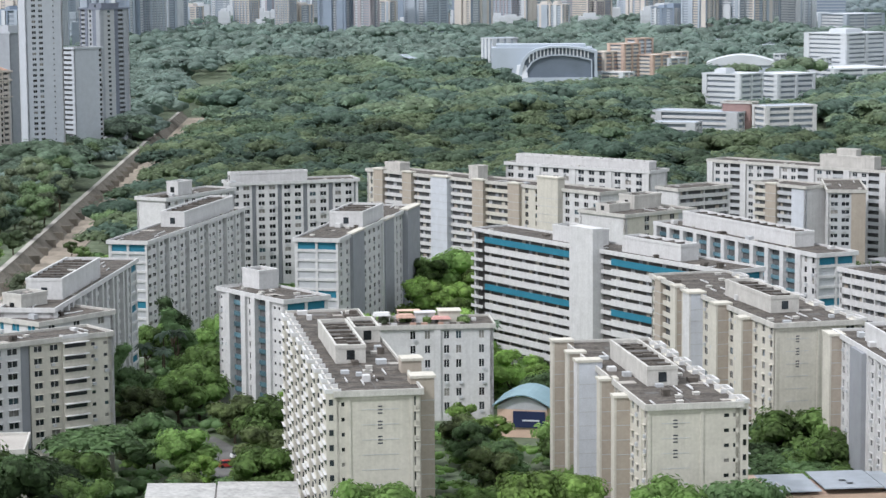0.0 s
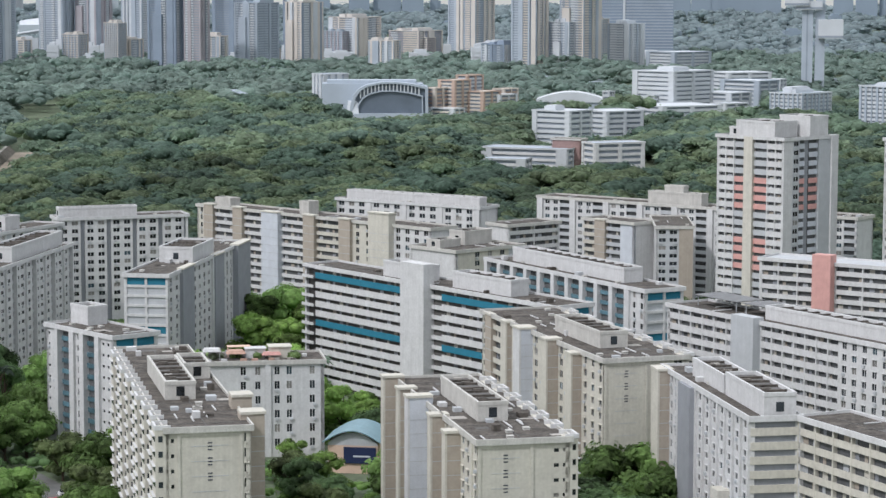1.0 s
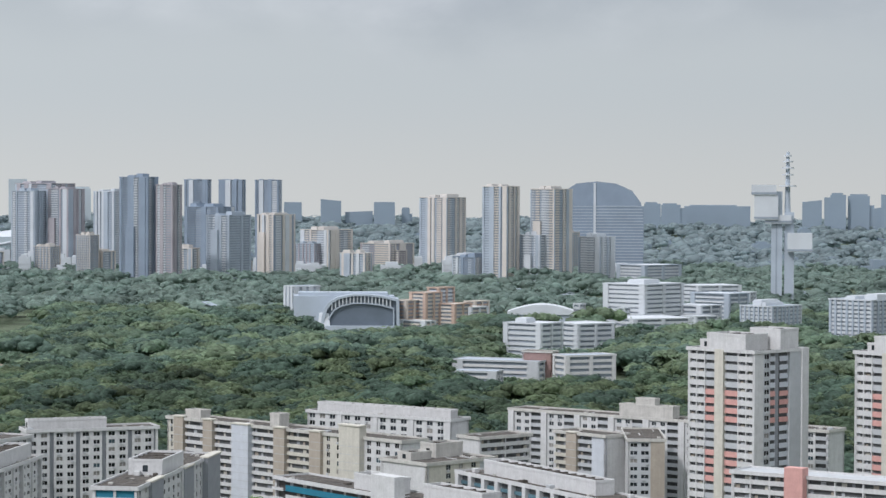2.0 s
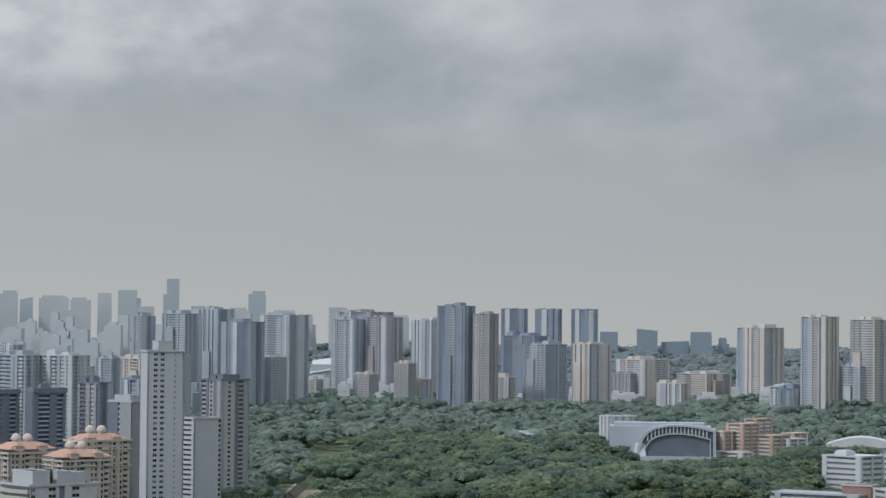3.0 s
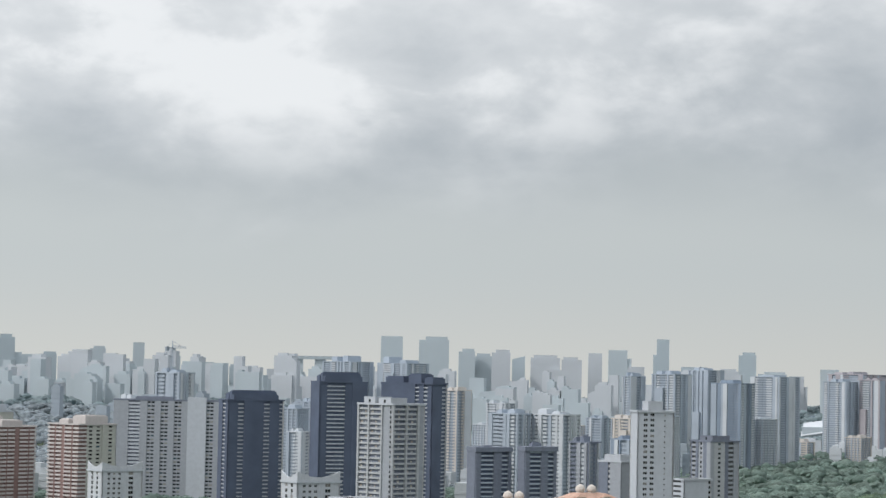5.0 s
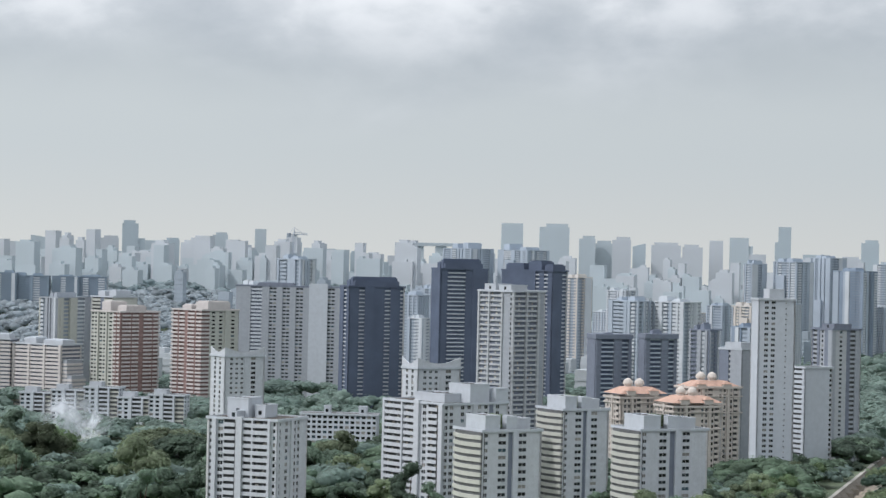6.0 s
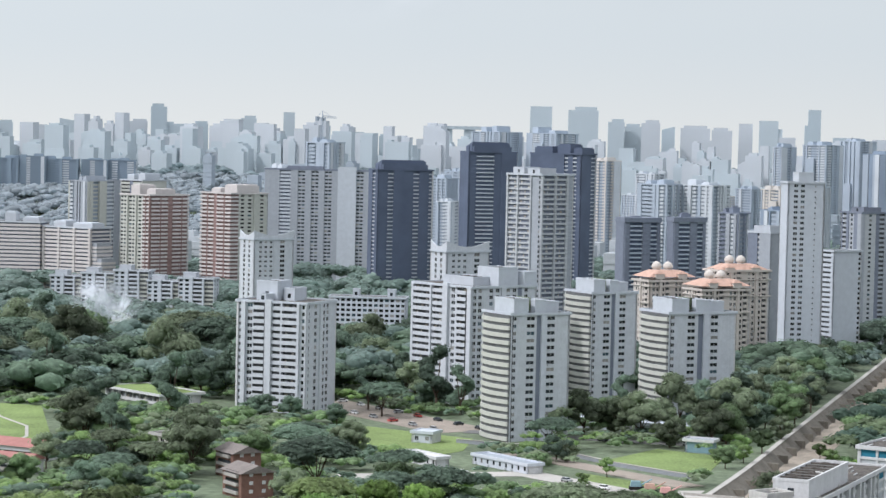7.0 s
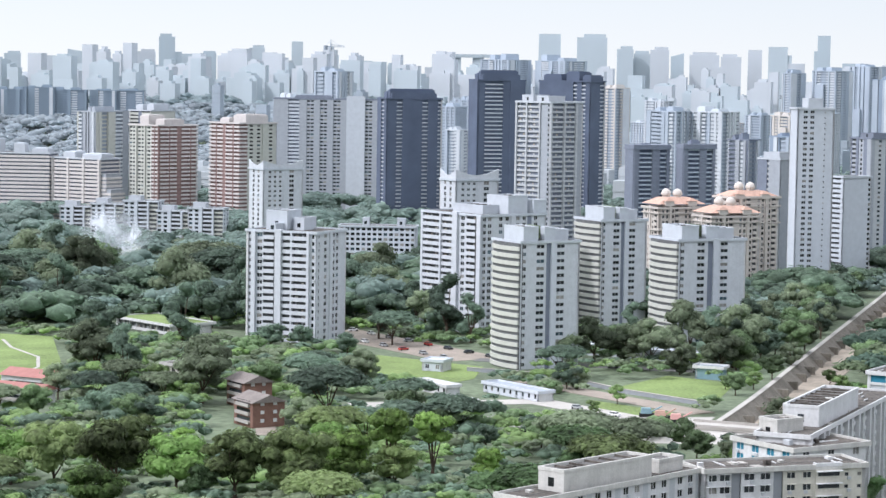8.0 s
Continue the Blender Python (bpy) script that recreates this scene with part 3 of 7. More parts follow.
# ---------------------------------------------------------------- housing estate
def estate():
    name, G = "apartment_block", "blocks of the housing estate"
    # stepped bay block with a blind numbered gable and its stair shaft
    block(name, "cream slab block with stepped bays and numbered gable", -5.5, 430, 9, 15.5, 98, 13, sides={
        "S": [W(2, CREAM, n=1, ww=1.0, wh=0.75), gable(12), W(1.5, CREAM, n=1, ww=0.9, wh=1.7, sill=0.5, ledge=0.2)],
        "W": [stack(5, CREAM, out=1.4 + 0.25 * (i % 3), hood=0.5) if i % 2 else W(5, WHITE, n=2, ww=1.5, ledge=0.5) for i in range(18)],
        "E": [S(7, CREAM), fin(4, BEIGE, out=3.6, top=1.4), W(8, CREAM, n=2), fin(4, BEIGE, out=3.0, top=2.6), B(20, CREAM), S(10, PALE, out=0.4), B(45, CREAM)]},
        tank=[(0.22, 0.6, 0.32, 0.66, 2.9), (0.64, 0.98, 0.56, 0.70, 2.6)], group=G, mess=46, limit=85)
    block(name, "white wing with paired arched windows and roof garden", 11, 601, 5, 36, 15, 6, rise=3.7, base=1.8, sides={
        "S": [S(11, WHITE), W(6, WHITE, n=2, ww=1.25, wh=2.0, sill=0.9, ledge=0.08), S(1.2, WHITE, out=0.4), W(5, WHITE, n=2, ww=1.25, wh=2.0, sill=0.9, ledge=0.08), S(2.2, WHITE), W(2.6, WHITE, n=1, ww=1.25, wh=2.0, sill=0.9, ledge=0.08), S(1.2, WHITE)]}, group=G, mess=10)
    # two blocks with tall fins on their long side
    fins = [S(1, CREAM), fin(3, BEIGE, out=3.6, edge=CREAM, top=1.2), W(11, CREAM, n=3, ww=1.5), fin(3, BEIGE, out=3.0, edge=CREAM), W(13, CREAM, n=4, ww=1.5), fin(3.4, PALE, out=4.2, edge=WHITE, top=1.6), W(13, CREAM, n=4, ww=1.5), fin(3, BEIGE, out=2.8, edge=CREAM, top=0.4),
        W(12, CREAM, n=3, ww=1.5), fin(3, BEIGE, out=3.0, edge=CREAM, top=-0.4), W(9, CREAM, n=2, ww=1.8, wh=1.5, ledge=0.4), S(2, CREAM, out=0.3), W(4, CREAM, n=1, ww=1.4, ledge=0.5)]
    face = [gable(10.5), S(3.5, CREAM), W(3.5, CREAM, n=2, ww=1.0, wh=0.7)]
    east = [stack(5, CREAM, out=1.5, hood=0.5, flank=-1), W(6, CREAM, n=2)] * 7
    block(name, "cream slab block with beige and pale blue fins", 53, 430, 9, 17.5, 72, 12, sides={"S": face, "W": fins, "E": east}, tank=[(0.28, 0.62, 0.28, 0.72, 3.1)], group=G, mess=46, limit=85)
    west = [W(3.4, CREAM, n=1, ww=1.3, wh=1.2), fin(4, BEIGE, out=0.6, top=0.3), B(9, CREAM, ph=1.15), fin(3.2, BEIGE, out=1.6, edge=CREAM, top=0.4), W(9, CREAM, n=2), fin(4, PALE, out=3.4, edge=WHITE, top=1.0), W(12, CREAM, n=3), fin(3, BEIGE, out=3.0, edge=CREAM), W(10, CREAM, n=3), fin(3, BEIGE, out=2.6, edge=CREAM, top=-0.3),
        W(8, CREAM, n=2, ww=1.6, ledge=0.4), W(4, CREAM, n=1, ww=1.4, ledge=0.5)]
    block(name, "cream slab block with beige and pale blue fins", 91, 525, 14, 20, 84, 12, sides={"S": [gable(10.5), S(5, CREAM), W(4.5, CREAM, n=1)], "W": west, "E": east}, tank=[(0.28, 0.62, 0.2, 0.55, 3.2)], group=G, mess=36, limit=85)
    # the corner block: a long side, a short front of balconies and a second wing
    block(name, "white corner block with balconies and roof tank rooms", 100, 449, 6, 10, 64, 12, sides={
        "S": [B(1, CREAM, ph=1.45, out=0.2, back=GREY)],
        "W": [fin(4, BEIGE, out=2.6, edge=CREAM, top=0.2), W(5, WHITE, n=2, ww=1.5), S(0.6, WHITE, out=0.5), W(3, WHITE, n=1, ww=1.8, ledge=0.3), S(6.5, GREY, out=1.5)] + [S(0.6, WHITE, out=0.5), W(3.2, WHITE, n=1, ww=2.3, wh=1.35, ledge=0.2)] * 7 + [S(0.6, WHITE, out=0.5)]},
        tank=[(0.3, 0.95, 0.02, 0.42, 4.0), (0.3, 0.9, 0.44, 0.8, 3.2)], group=G, mess=22, limit=85, rim=WHITE)
    block(name, "white corner block with open corridors", 121, 393, -69, 60, 12, 12, sides={"S": [B(1, CREAM, ph=1.3, posts=10)]}, group=G, mess=14, rim=WHITE)
    # the long white block with teal bands
    teal = {11: TEAL, 6: TEAL}
    # felt-dark core paints the shade between this block's parapets
    block(name, "white slab block with teal bands and white stair tower", 71, 607, -57, 117, 12, 12, sides={
        "S": [B(6, WHITE, ph=0.7, out=1.2), B(46, WHITE, ph=1.7, rows=teal, out=0.3), S(11, WHITE, out=2.8, top=6.5), B(5, WHITE, ph=1.0), B(49, WHITE, ph=1.7, rows=teal, out=0.3)], "E": [panels(1, WHITE, LGREY, rows=teal)]},
        tank=[(0.30, 0.46, 0.3, 0.8, 3.8), (0.58, 0.8, 0.3, 0.8, 3.8)], group=G, mess=18, core=SHEET, rim=WHITE)
    # white piers and blue glazed recesses, teal and grey end
    bays = [S(1.0, WHITE, out=0.7), B(3.2, BLUE_GLAZE, ph=0.9, out=-0.4)] * 10 +  [S(1.3, WHITE, out=0.7), W(4, WHITE, n=2, ww=1.2)]
    block(name, "white slab block with piers and teal end panels", 99, 639, -65, 87, 12.5, 12, sides={"S": bays, "E": [panels(1, WHITE, LGREY, rows={11: TEAL, 7: TEAL, 2: TEAL})]}, tank=[(0.1, 0.8, 0.35, 0.85, 3.6)], group=G, mess=20, rim=WHITE)
    # open corridors with posts, grey stair tower, sheet roofs above
    row = [B(30, WHITE, ph=1.5, posts=6), S(9, LGREY, out=2.4, top=1.6), B(30, WHITE, ph=1.5, posts=7), W(18, WHITE, n=5, ww=1.5, ledge=0.3), fin(6, CREAM, out=1.0, top=0.2), B(10, WHITE, ph=1.5, posts=2)]
    big = block(name, "white slab block with corridors and grey stair tower", 147, 521, -63, 102, 13, 12, sides={"S": row}, tank=[(0.34, 0.84, 0.35, 0.8, 2.8)], group=G, mess=16, rim=WHITE)
    for a, c in ((-98, -80), (-78, -62), (-60, -46), (-44, -28), (-26, -12)):
        part("sheet_roof", Geo().box(a, c, 5.5, 14.5, 39.4, 39.6), DULL, big)
        for x in (a + 1, c - 1):
            part("prop", Geo().box(x - 0.1, x + 0.1, 6, 6.2, 36.7, 39.4), LGREY, big)
    block(name, "white slab block with corridors behind grey roofs", 215, 585, -50, 70, 13, 12, sides={"S": [B(1, WHITE, ph=1.4, posts=9)]}, group=G, mess=10, rim=WHITE)
    # point blocks with salmon panels
    pink = {k: PINK for k in (8, 9, 10, 11, 15, 16, 17, 18)}
    high = {k: PINK for k in (15, 16, 17, 18)}
    sides = {"S": [B(6, WHITE, ph=1.75, posts=2), B(3.8, LGREY, ph=1.75, rows=pink, out=-0.15), S(3, CREAM, out=0.8, top=0.6), B(4.5, LGREY, ph=1.75, rows=pink, out=-0.15), B(5.8, WHITE, ph=1.75, posts=2)],
        "E": [S(4.5, WHITE, out=0.05), W(3.4, LGREY, n=1, ww=2.4, wh=1.5), B(3.2, PALE, ph=1.6, rows=high, out=-0.5), S(2.0, GREY, out=-0.8), B(4.4, PALE, ph=1.6, rows=high, out=-0.3), S(6, LGREY, out=0.3), S(3.3, WHITE, out=0.9, top=1.0)]}
    for x, y, yaw in ((165, 773, -52), (215, 750, -56)):
        block(name, "tall white point block with salmon panels", x, y, yaw, 29, 27, 23, rise=2.9, sides=sides, tank=[(0.22, 0.8, 0.08, 0.5, 4.8), (0.5, 0.95, 0.55, 0.9, 6.4), (0.02, 0.2, 0.2, 0.5, 2.2)], base=2.0, group="salmon point blocks", limit=85, rim=WHITE, mess=8)
    low = block(name, "long block with white roof and salmon stair towers", 203, 666, -40, 75, 13, 12, sides={
        "S": [B(19, WHITE, ph=1.3, posts=3), S(6, PINK, out=3.0, top=3.2), B(36, WHITE, ph=1.3, posts=4), S(5, PINK, out=3.0, top=2.5), B(8, WHITE)]}, roof=LGREY, rim=WHITE, group=G)
    # long far row with beige stair shafts
    cor = dict(ph=1.2)
    block(name, "long slab block with corridors and beige stair shafts", 51, 805, -49, 125, 12, 12, sides={
        "S": [W(4, CREAM, n=1, ww=1.3), fin(4, BEIGE, out=1.2, top=1.0), B(9, WHITE, **cor), fin(4, BEIGE, out=1.4, top=1.0), B(9, WHITE, **cor), fin(7, PALE, out=2.0, top=0.6), B(10, WHITE, **cor), fin(4.5, BEIGE, out=1.4, top=0.8), B(10, CREAM, **cor), fin(4.5, BEIGE, out=1.4, top=0.8), W(8, CREAM, n=2, ww=1.6), fin(8, CREAM, out=2.4, top=4.2), W(14, WHITE, n=4)]},
        tank=[(0.05, 0.12, 0.3, 0.7, 2.5), (0.42, 0.46, 0.4, 0.8, 4)], group=G, mess=20)
    block(name, "white slab block with rows of windows", 74, 881, -39, 67, 12, 12, sides={"S": [W(4, WHITE, n=3, ww=2.6), S(0.6, WHITE, out=0.4)] * 4}, group=G, mess=12, tank=[(0.02, 0.95, 0.4, 0.8, 2.6)], rim=WHITE)
    block(name, "white slab block with rows of windows", 205, 835, -42, 140, 12, 12, sides={"S": [S(1, WHITE, out=0.8), W(3, WHITE, n=2, wh=1.4), B(2, LGREY)] * 9}, tank=[(0.35, 0.52, 0.3, 0.7, 4), (0.4, 0.46, 0.35, 0.65, 6.5)], group=G, mess=16)
    block(name, "cream slab block with banded corridors", 101, 856, 34, 24, 12, 11, sides={"S": [B(1, WHITE, ph=1.3, posts=2)]}, group=G, mess=6)
    block(name, "cream slab block with beige end shaft", 127, 848, -52, 26, 12, 11, sides={"S": [B(4, CREAM), fin(3, BEIGE, out=1, top=0.5), B(4, LGREY), S(4, PALE)]}, group=G, mess=6)
    block(name, "grey slab block with a row of windows", 146, 834, -6, 13, 40, 11, sides={"S": [W(8, LGREY, n=2, ww=2.6, wh=1.3), S(5, BEIGE, out=0.3)]}, group=G, mess=6)
    block(name, "old block with ribbed brown roofs and tank room", 80, 780, 38, 30, 22, 11, sides={"S": [S(2, CREAM), W(5, CREAM, n=3), S(2, LGREY)]}, tank=[(0.5, 0.9, 0.55, 0.9, 4.0), (0.1, 0.4, 0.5, 0.8, 2.0)], group=G, mess=22)
    # western blocks
    block(name, "cream slab block with hooded windows and balconies", -78, 543, 37, 40, 12, 10, base=4, sides={"S": [W(4, WHITE, n=2, ww=2.4, wh=1.5, ledge=0.6), S(1.5, GREY, out=-0.6), W(5, WHITE, n=2, ww=2.4, wh=1.5, ledge=0.6), S(1.5, GREY, out=-0.6), W(5, CREAM, n=2, ww=2.0, wh=1.4, ledge=0.5), stack(4, CREAM, out=0.5, hood=1.1), W(4, CREAM, n=2, ww=1.0, wh=0.8)]}, group=G, mess=20)
    block(name, "cream wing with a long roof tank room", -135, 468, -24, 10, 58, 10, base=4, sides={"E": [W(4, WHITE, n=2, ww=1.7, ledge=0.4), S(1, LGREY)] * 6, "S": [B(1, CREAM)]}, tank=[(0.15, 0.85, 0.2, 0.72, 4.2), (0.1, 0.7, 0.8, 0.95, 2.4)], group=G, mess=10)
    block(name, "white block with teal windows and a roof tank", -97, 557, -38, 22, 24, 10, base=4, sides={"S": [W(5, WHITE, n=4, ww=2.6, wh=1.9, pane=TEAL)], "E": [W(1, WHITE, n=3)]}, tank=[(0.12, 0.42, 0.25, 0.6, 4.5)], group=G, mess=16)
    block(name, "white slab block with tall piers and recesses", -95, 566, -5, 13, 92, 11, base=3.2, sides={"E": [S(0.9, WHITE, out=0.7), B(2.4, LGREY, ph=0.7, out=-0.4), S(0.7, WHITE, out=0.5), W(2.0, WHITE, n=1, ww=1.7, wh=1.3), B(1.6, WHITE, ph=0.9, out=-0.3)] * 7 + [panels(5, WHITE, LGREY, n=1, rows={10: TEAL, 6: TEAL, 1: TEAL})], "S": [S(1, WHITE)]}, tank=[(0.15, 0.85, 0.18, 0.62, 4.6)], group=G, mess=24, rim=WHITE)
    block(name, "white slab block with teal end panels", -89, 697, -13, 12, 92, 11, base=3.2, sides={"S": [panels(1, WHITE, LGREY, rows={10: TEAL, 4: TEAL})], "E": [W(5, WHITE, n=2, ww=2.3, wh=1.15, ledge=0.3), S(0.6, WHITE, out=0.7), W(3.6, WHITE, n=1, ww=2.6, wh=1.15), B(1.4, LGREY, ph=0.7, out=-0.4), S(0.6, WHITE, out=0.7)] * 5}, tank=[(0.2, 0.85, 0.42, 0.95, 4.2)], group=G, mess=24, rim=WHITE)
    block(name, "white slab block with blue glazed bays", -41, 585, -53, 31, 13, 11, base=2, sides={
        "S": [W(4, WHITE, n=2, ww=0.9, wh=0.7), S(1.2, WHITE, out=1.0), B(4, BLUE_GLAZE, ph=1.0, out=-0.4), S(1.6, WHITE, out=0.8), W(2, WHITE, n=1, ww=1.0), S(1.6, WHITE, out=0.8), B(4, BLUE_GLAZE, ph=1.0, out=-0.4), S(1.5, WHITE, out=0.8), W(3.4, WHITE, n=2, ww=0.9, wh=0.7), S(1, WHITE)], "E": [panels(1, WHITE, LGREY, rows={10: TEAL, 4: TEAL})]}, tank=[(0.04, 0.3, 0.5, 0.95, 4.2)], group=G, mess=16, rim=WHITE)
    block(name, "white slab block with grey shaded stair shafts", -32, 680, -13, 13, 92, 12, sides={"S": [panels(1, WHITE, LGREY, rows={11: TEAL, 6: TEAL})], "E": [W(7, WHITE, n=2, ww=2.2, wh=1.3), fin(7, GREY, out=1.0, top=0.6, bands=False), S(0.8, WHITE, out=0.6), W(12, WHITE, n=4, ww=2.2, wh=1.3), S(0.8, WHITE, out=0.6), fin(6, GREY, out=1.0, top=0.3, bands=False), W(8, WHITE, n=3, ww=1.5), fin(9, GREY, out=1.8, top=0.8, bands=False)]}, tank=[(0.1, 0.9, 0.35, 0.62, 4)], group=G, mess=18, rim=WHITE)
    block(name, "white slab block with paired dark windows", -33, 860, 17, 47, 12, 12, sides={"S": [W(4.4, WHITE, n=2, ww=2.2, wh=1.4), S(0.9, GREY, out=-0.6)] * 5}, tank=[(0.02, 0.62, 0.3, 0.7, 3)], group=G, mess=12, rim=WHITE)
    block(name, "white slab block with low roof tank", -75, 830, 60, 40, 12, 12, sides={"S": [W(4, WHITE, n=2, ww=1.7, wh=1.3), S(1.1, LGREY)] * 4}, tank=[(0.3, 0.5, 0.3, 0.7, 4)], group=G, mess=8, rim=WHITE)


estate()


# ---------------------------------------------------------------- condominium towers
BRICK = mat("brick_red_paint", (0.30, 0.205, 0.19), vary=0.15)
ROSE = mat("rose_white_paint", (0.59, 0.555, 0.54), vary=0.1)
SLATE = mat("slate_blue_paint", (0.20, 0.225, 0.28), vary=0.12)
# charcoal lifted towards blue: haze mixed into the base colour
HAZED_CHARCOAL = mat("smoky_charcoal", (0.11, 0.135, 0.195), vary=0.18, scale=0.08)
# two whites for the mid distance, blued by haze painted into them
HAZED_WHITE = mat("cool_white_paint", (0.535, 0.56, 0.595), streak=0.6, vary=0.1, fine=1.6)
MIST = mat("misty_white_paint", (0.515, 0.55, 0.595), streak=0.3, vary=0.08)
FG_MID = mat("mid_grey_paint", (0.36, 0.385, 0.42), streak=0.3, vary=0.1)
HAZEL = mat("pale_olive_paint", (0.49, 0.495, 0.45), streak=0.3, vary=0.08)


IVORY = mat("ivory_paint", (0.56, 0.515, 0.47), streak=0.3, vary=0.08)


def bowed(ob, w, storeys, rise, base, material, bow=3.0, ph=1.7):
    """Balconies whose front swells outwards: one curved parapet for each storey."""
    n, ring = 9, []
    for i in range(n + 1):
        u = i / n
        ring.append((-w + w * u, -bow * math.sin(math.pi * (0.15 + 0.85 * (1 - u) * 0.9)) + bow * 0.1))
    ring += [(0, 0.6), (-w, 0.6)]
    me = Geo().prism(ring, 0, ph).mesh("parapet", material)
    for k in range(storeys):
        p = part("parapet", me, material, ob)
        p.location = (0, 0, base + k * rise - 0.2)
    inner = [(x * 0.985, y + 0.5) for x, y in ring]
    # balcony core in the dark inner tone, painted shade between storeys
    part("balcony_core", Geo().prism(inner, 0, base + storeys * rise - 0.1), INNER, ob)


def towers():
    def tower(label, x, y, yaw, w, d, h, south, east, rise=3.0, base=0.6, limit=40, core=INNER, rim=MIST, group="condominium towers", name="tower_block", **k):
        return block(name, label, x, y, yaw, w, d, int(round((h - base) / rise)), rise=rise, base=base, sides={"S": south, "E": east}, limit=limit, core=core, rim=rim, category="residential tower", group=group, **k)

    ledge = dict(ww=2.3, wh=1.1, ledge=0.3)
    tower("white condominium slab with ribbon windows and piers", -382, 974, -6, 35, 29, 50,
        [B(2.4, HAZED_WHITE, ph=1.5, out=-0.6), S(1.5, HAZED_WHITE, out=1.4), W(2.6, HAZED_WHITE, n=1, ww=2.4), B(4.4, HAZED_WHITE, ph=1.65, out=0.9), S(0.7, HAZED_WHITE, out=0.3), S(2.2, HAZED_WHITE, out=1.6, top=1.2), B(3.4, HAZED_WHITE, ph=1.65, out=0.5), S(0.6, HAZED_WHITE, out=1.0), B(5.6, HAZED_WHITE, ph=1.65, out=1.0), S(0.9, HAZED_WHITE, out=1.3), W(2.4, HAZED_WHITE, n=1, ww=1.2)],
        [W(3, HAZED_WHITE, n=1, ww=0.9), W(4, HAZED_WHITE, n=1, ww=2.4), S(1.5, HAZED_WHITE, out=0.6), W(4, HAZED_WHITE, n=2), S(4, HAZED_WHITE)], limit=75, tank=[(0.15, 0.45, 0.3, 0.75, 8.0), (0.5, 0.65, 0.4, 0.8, 5.0), (0.3, 0.4, 0.05, 0.3, 2.5)], mess=6)
    tower("white condominium slab with ribbon windows", -327, 1040, -33, 44, 39, 56,
        [S(0.8, HAZED_WHITE, out=0.9), B(7, HAZED_WHITE, ph=1.65, out=0.7), S(0.6, HAZED_WHITE, out=1.0), B(5, HAZED_WHITE, ph=1.65, out=0.3), S(2, HAZED_WHITE, out=1.5, top=1.4), W(3, HAZED_WHITE, n=1, ww=2.6), B(4, HAZED_WHITE, ph=1.65, out=0.8), S(0.6, SLATE), S(1.5, HAZED_WHITE, out=0.9)],
        [W(5, HAZED_WHITE, n=2), S(2.4, HAZED_WHITE), W(6, HAZED_WHITE, n=2), S(2, HAZED_WHITE, out=0.8), W(6, HAZED_WHITE, n=2), S(2, SLATE), W(4, HAZED_WHITE, n=1), S(3, HAZED_WHITE)], limit=60, tank=[(0.3, 0.8, 0.2, 0.5, 3.5), (0.6, 0.95, 0.45, 0.75, 8.0), (0.8, 1.0, 0.8, 1.0, 6.0)], mess=6)
    for x, y, yaw, w, d, h, lim in ((-274, 925, -43, 23, 28, 53, 66), (-282, 1084, -45, 25, 25, 53, 50), (-229, 1014, -47, 25, 34, 50, 66)):
        ob = tower("white condominium tower with bowed cream balconies", x, y, yaw, w, d, h, [S(1, INNER, out=-0.5)],
            [S(0.5, HAZED_WHITE, out=0.2), W(2.2, HAZED_WHITE, n=1, ww=1.8, wh=1.4), S(4.5, HAZED_WHITE), W(4.6, HAZED_WHITE, n=1, ww=3.6, wh=1.4), S(0.6, HAZED_WHITE), S(2.3, SLATE, out=-0.55), S(2.4, PALE, out=0.5), W(4.6, HAZED_WHITE, n=1, ww=3.6, wh=1.4), S(7, HAZED_WHITE)], limit=lim, tank=[(0.3, 0.98, 0.05, 0.3, 5.5), (0.5, 0.95, 0.42, 0.6, 5.0), (0.35, 0.8, 0.66, 0.9, 4.0)], mess=4)
        n = int(round((h - 0.6) / 3.0))
        bowed(ob, w, n, 3.0, 0.6, HAZEL)
        part("planted_roof", Geo().box(-w * 0.55, -w * 0.2, d * 0.32, d * 0.42, h, h + 5.2), HAZED_LEAF[3], ob)
    # white towers with open frames on the roof
    for x, y, yaw, w, d, h in ((-579, 1384, -37, 18, 29, 58), (-388, 1188, -42, 17, 26, 64)):
        ob = tower("white tower with scooped roof parapet", x, y, yaw, w, d, h, [S(0.7, HAZED_WHITE), W(3, HAZED_WHITE, n=2, ww=2.2, wh=1.8), S(0.7, HAZED_WHITE)], [S(1, HAZED_WHITE), W(4, HAZED_WHITE, n=3, ww=1.7, wh=1.2), S(0.5, HAZED_WHITE, out=0.3), W(3.4, HAZED_WHITE, n=1, ww=3.2, wh=1.7), S(1.2, HAZED_WHITE)], limit=50)
        g = Geo()
        top = [(i / 10, h + 5.5 - 3.2 * math.sin(math.pi * i / 10)) for i in range(11)]
        for a, c in ((lambda t, o: (-w + w * t, o), 0.6), (lambda t, o: (-o, d * t), 0.6)):
            k = len(g.v)
            for o in (0.02, c):
                g.v += [(*a(t, o), h - 0.2) for t, _ in top] + [(*a(t, o), z) for t, z in top]
            for i in range(10):
                g.f += [(k + i, k + i + 1, k + 12 + i, k + 11 + i), (k + 22 + i, k + 33 + i, k + 34 + i, k + 23 + i), (k + 11 + i, k + 12 + i, k + 34 + i, k + 33 + i)]
        part("scooped_parapet", g, HAZED_WHITE, ob)
    # charcoal towers with white balcony stripes
    white = dict(ph=0.75, slabs=False)
    slit = [S(2, HAZED_CHARCOAL), B(1.1, MIST, **white)]
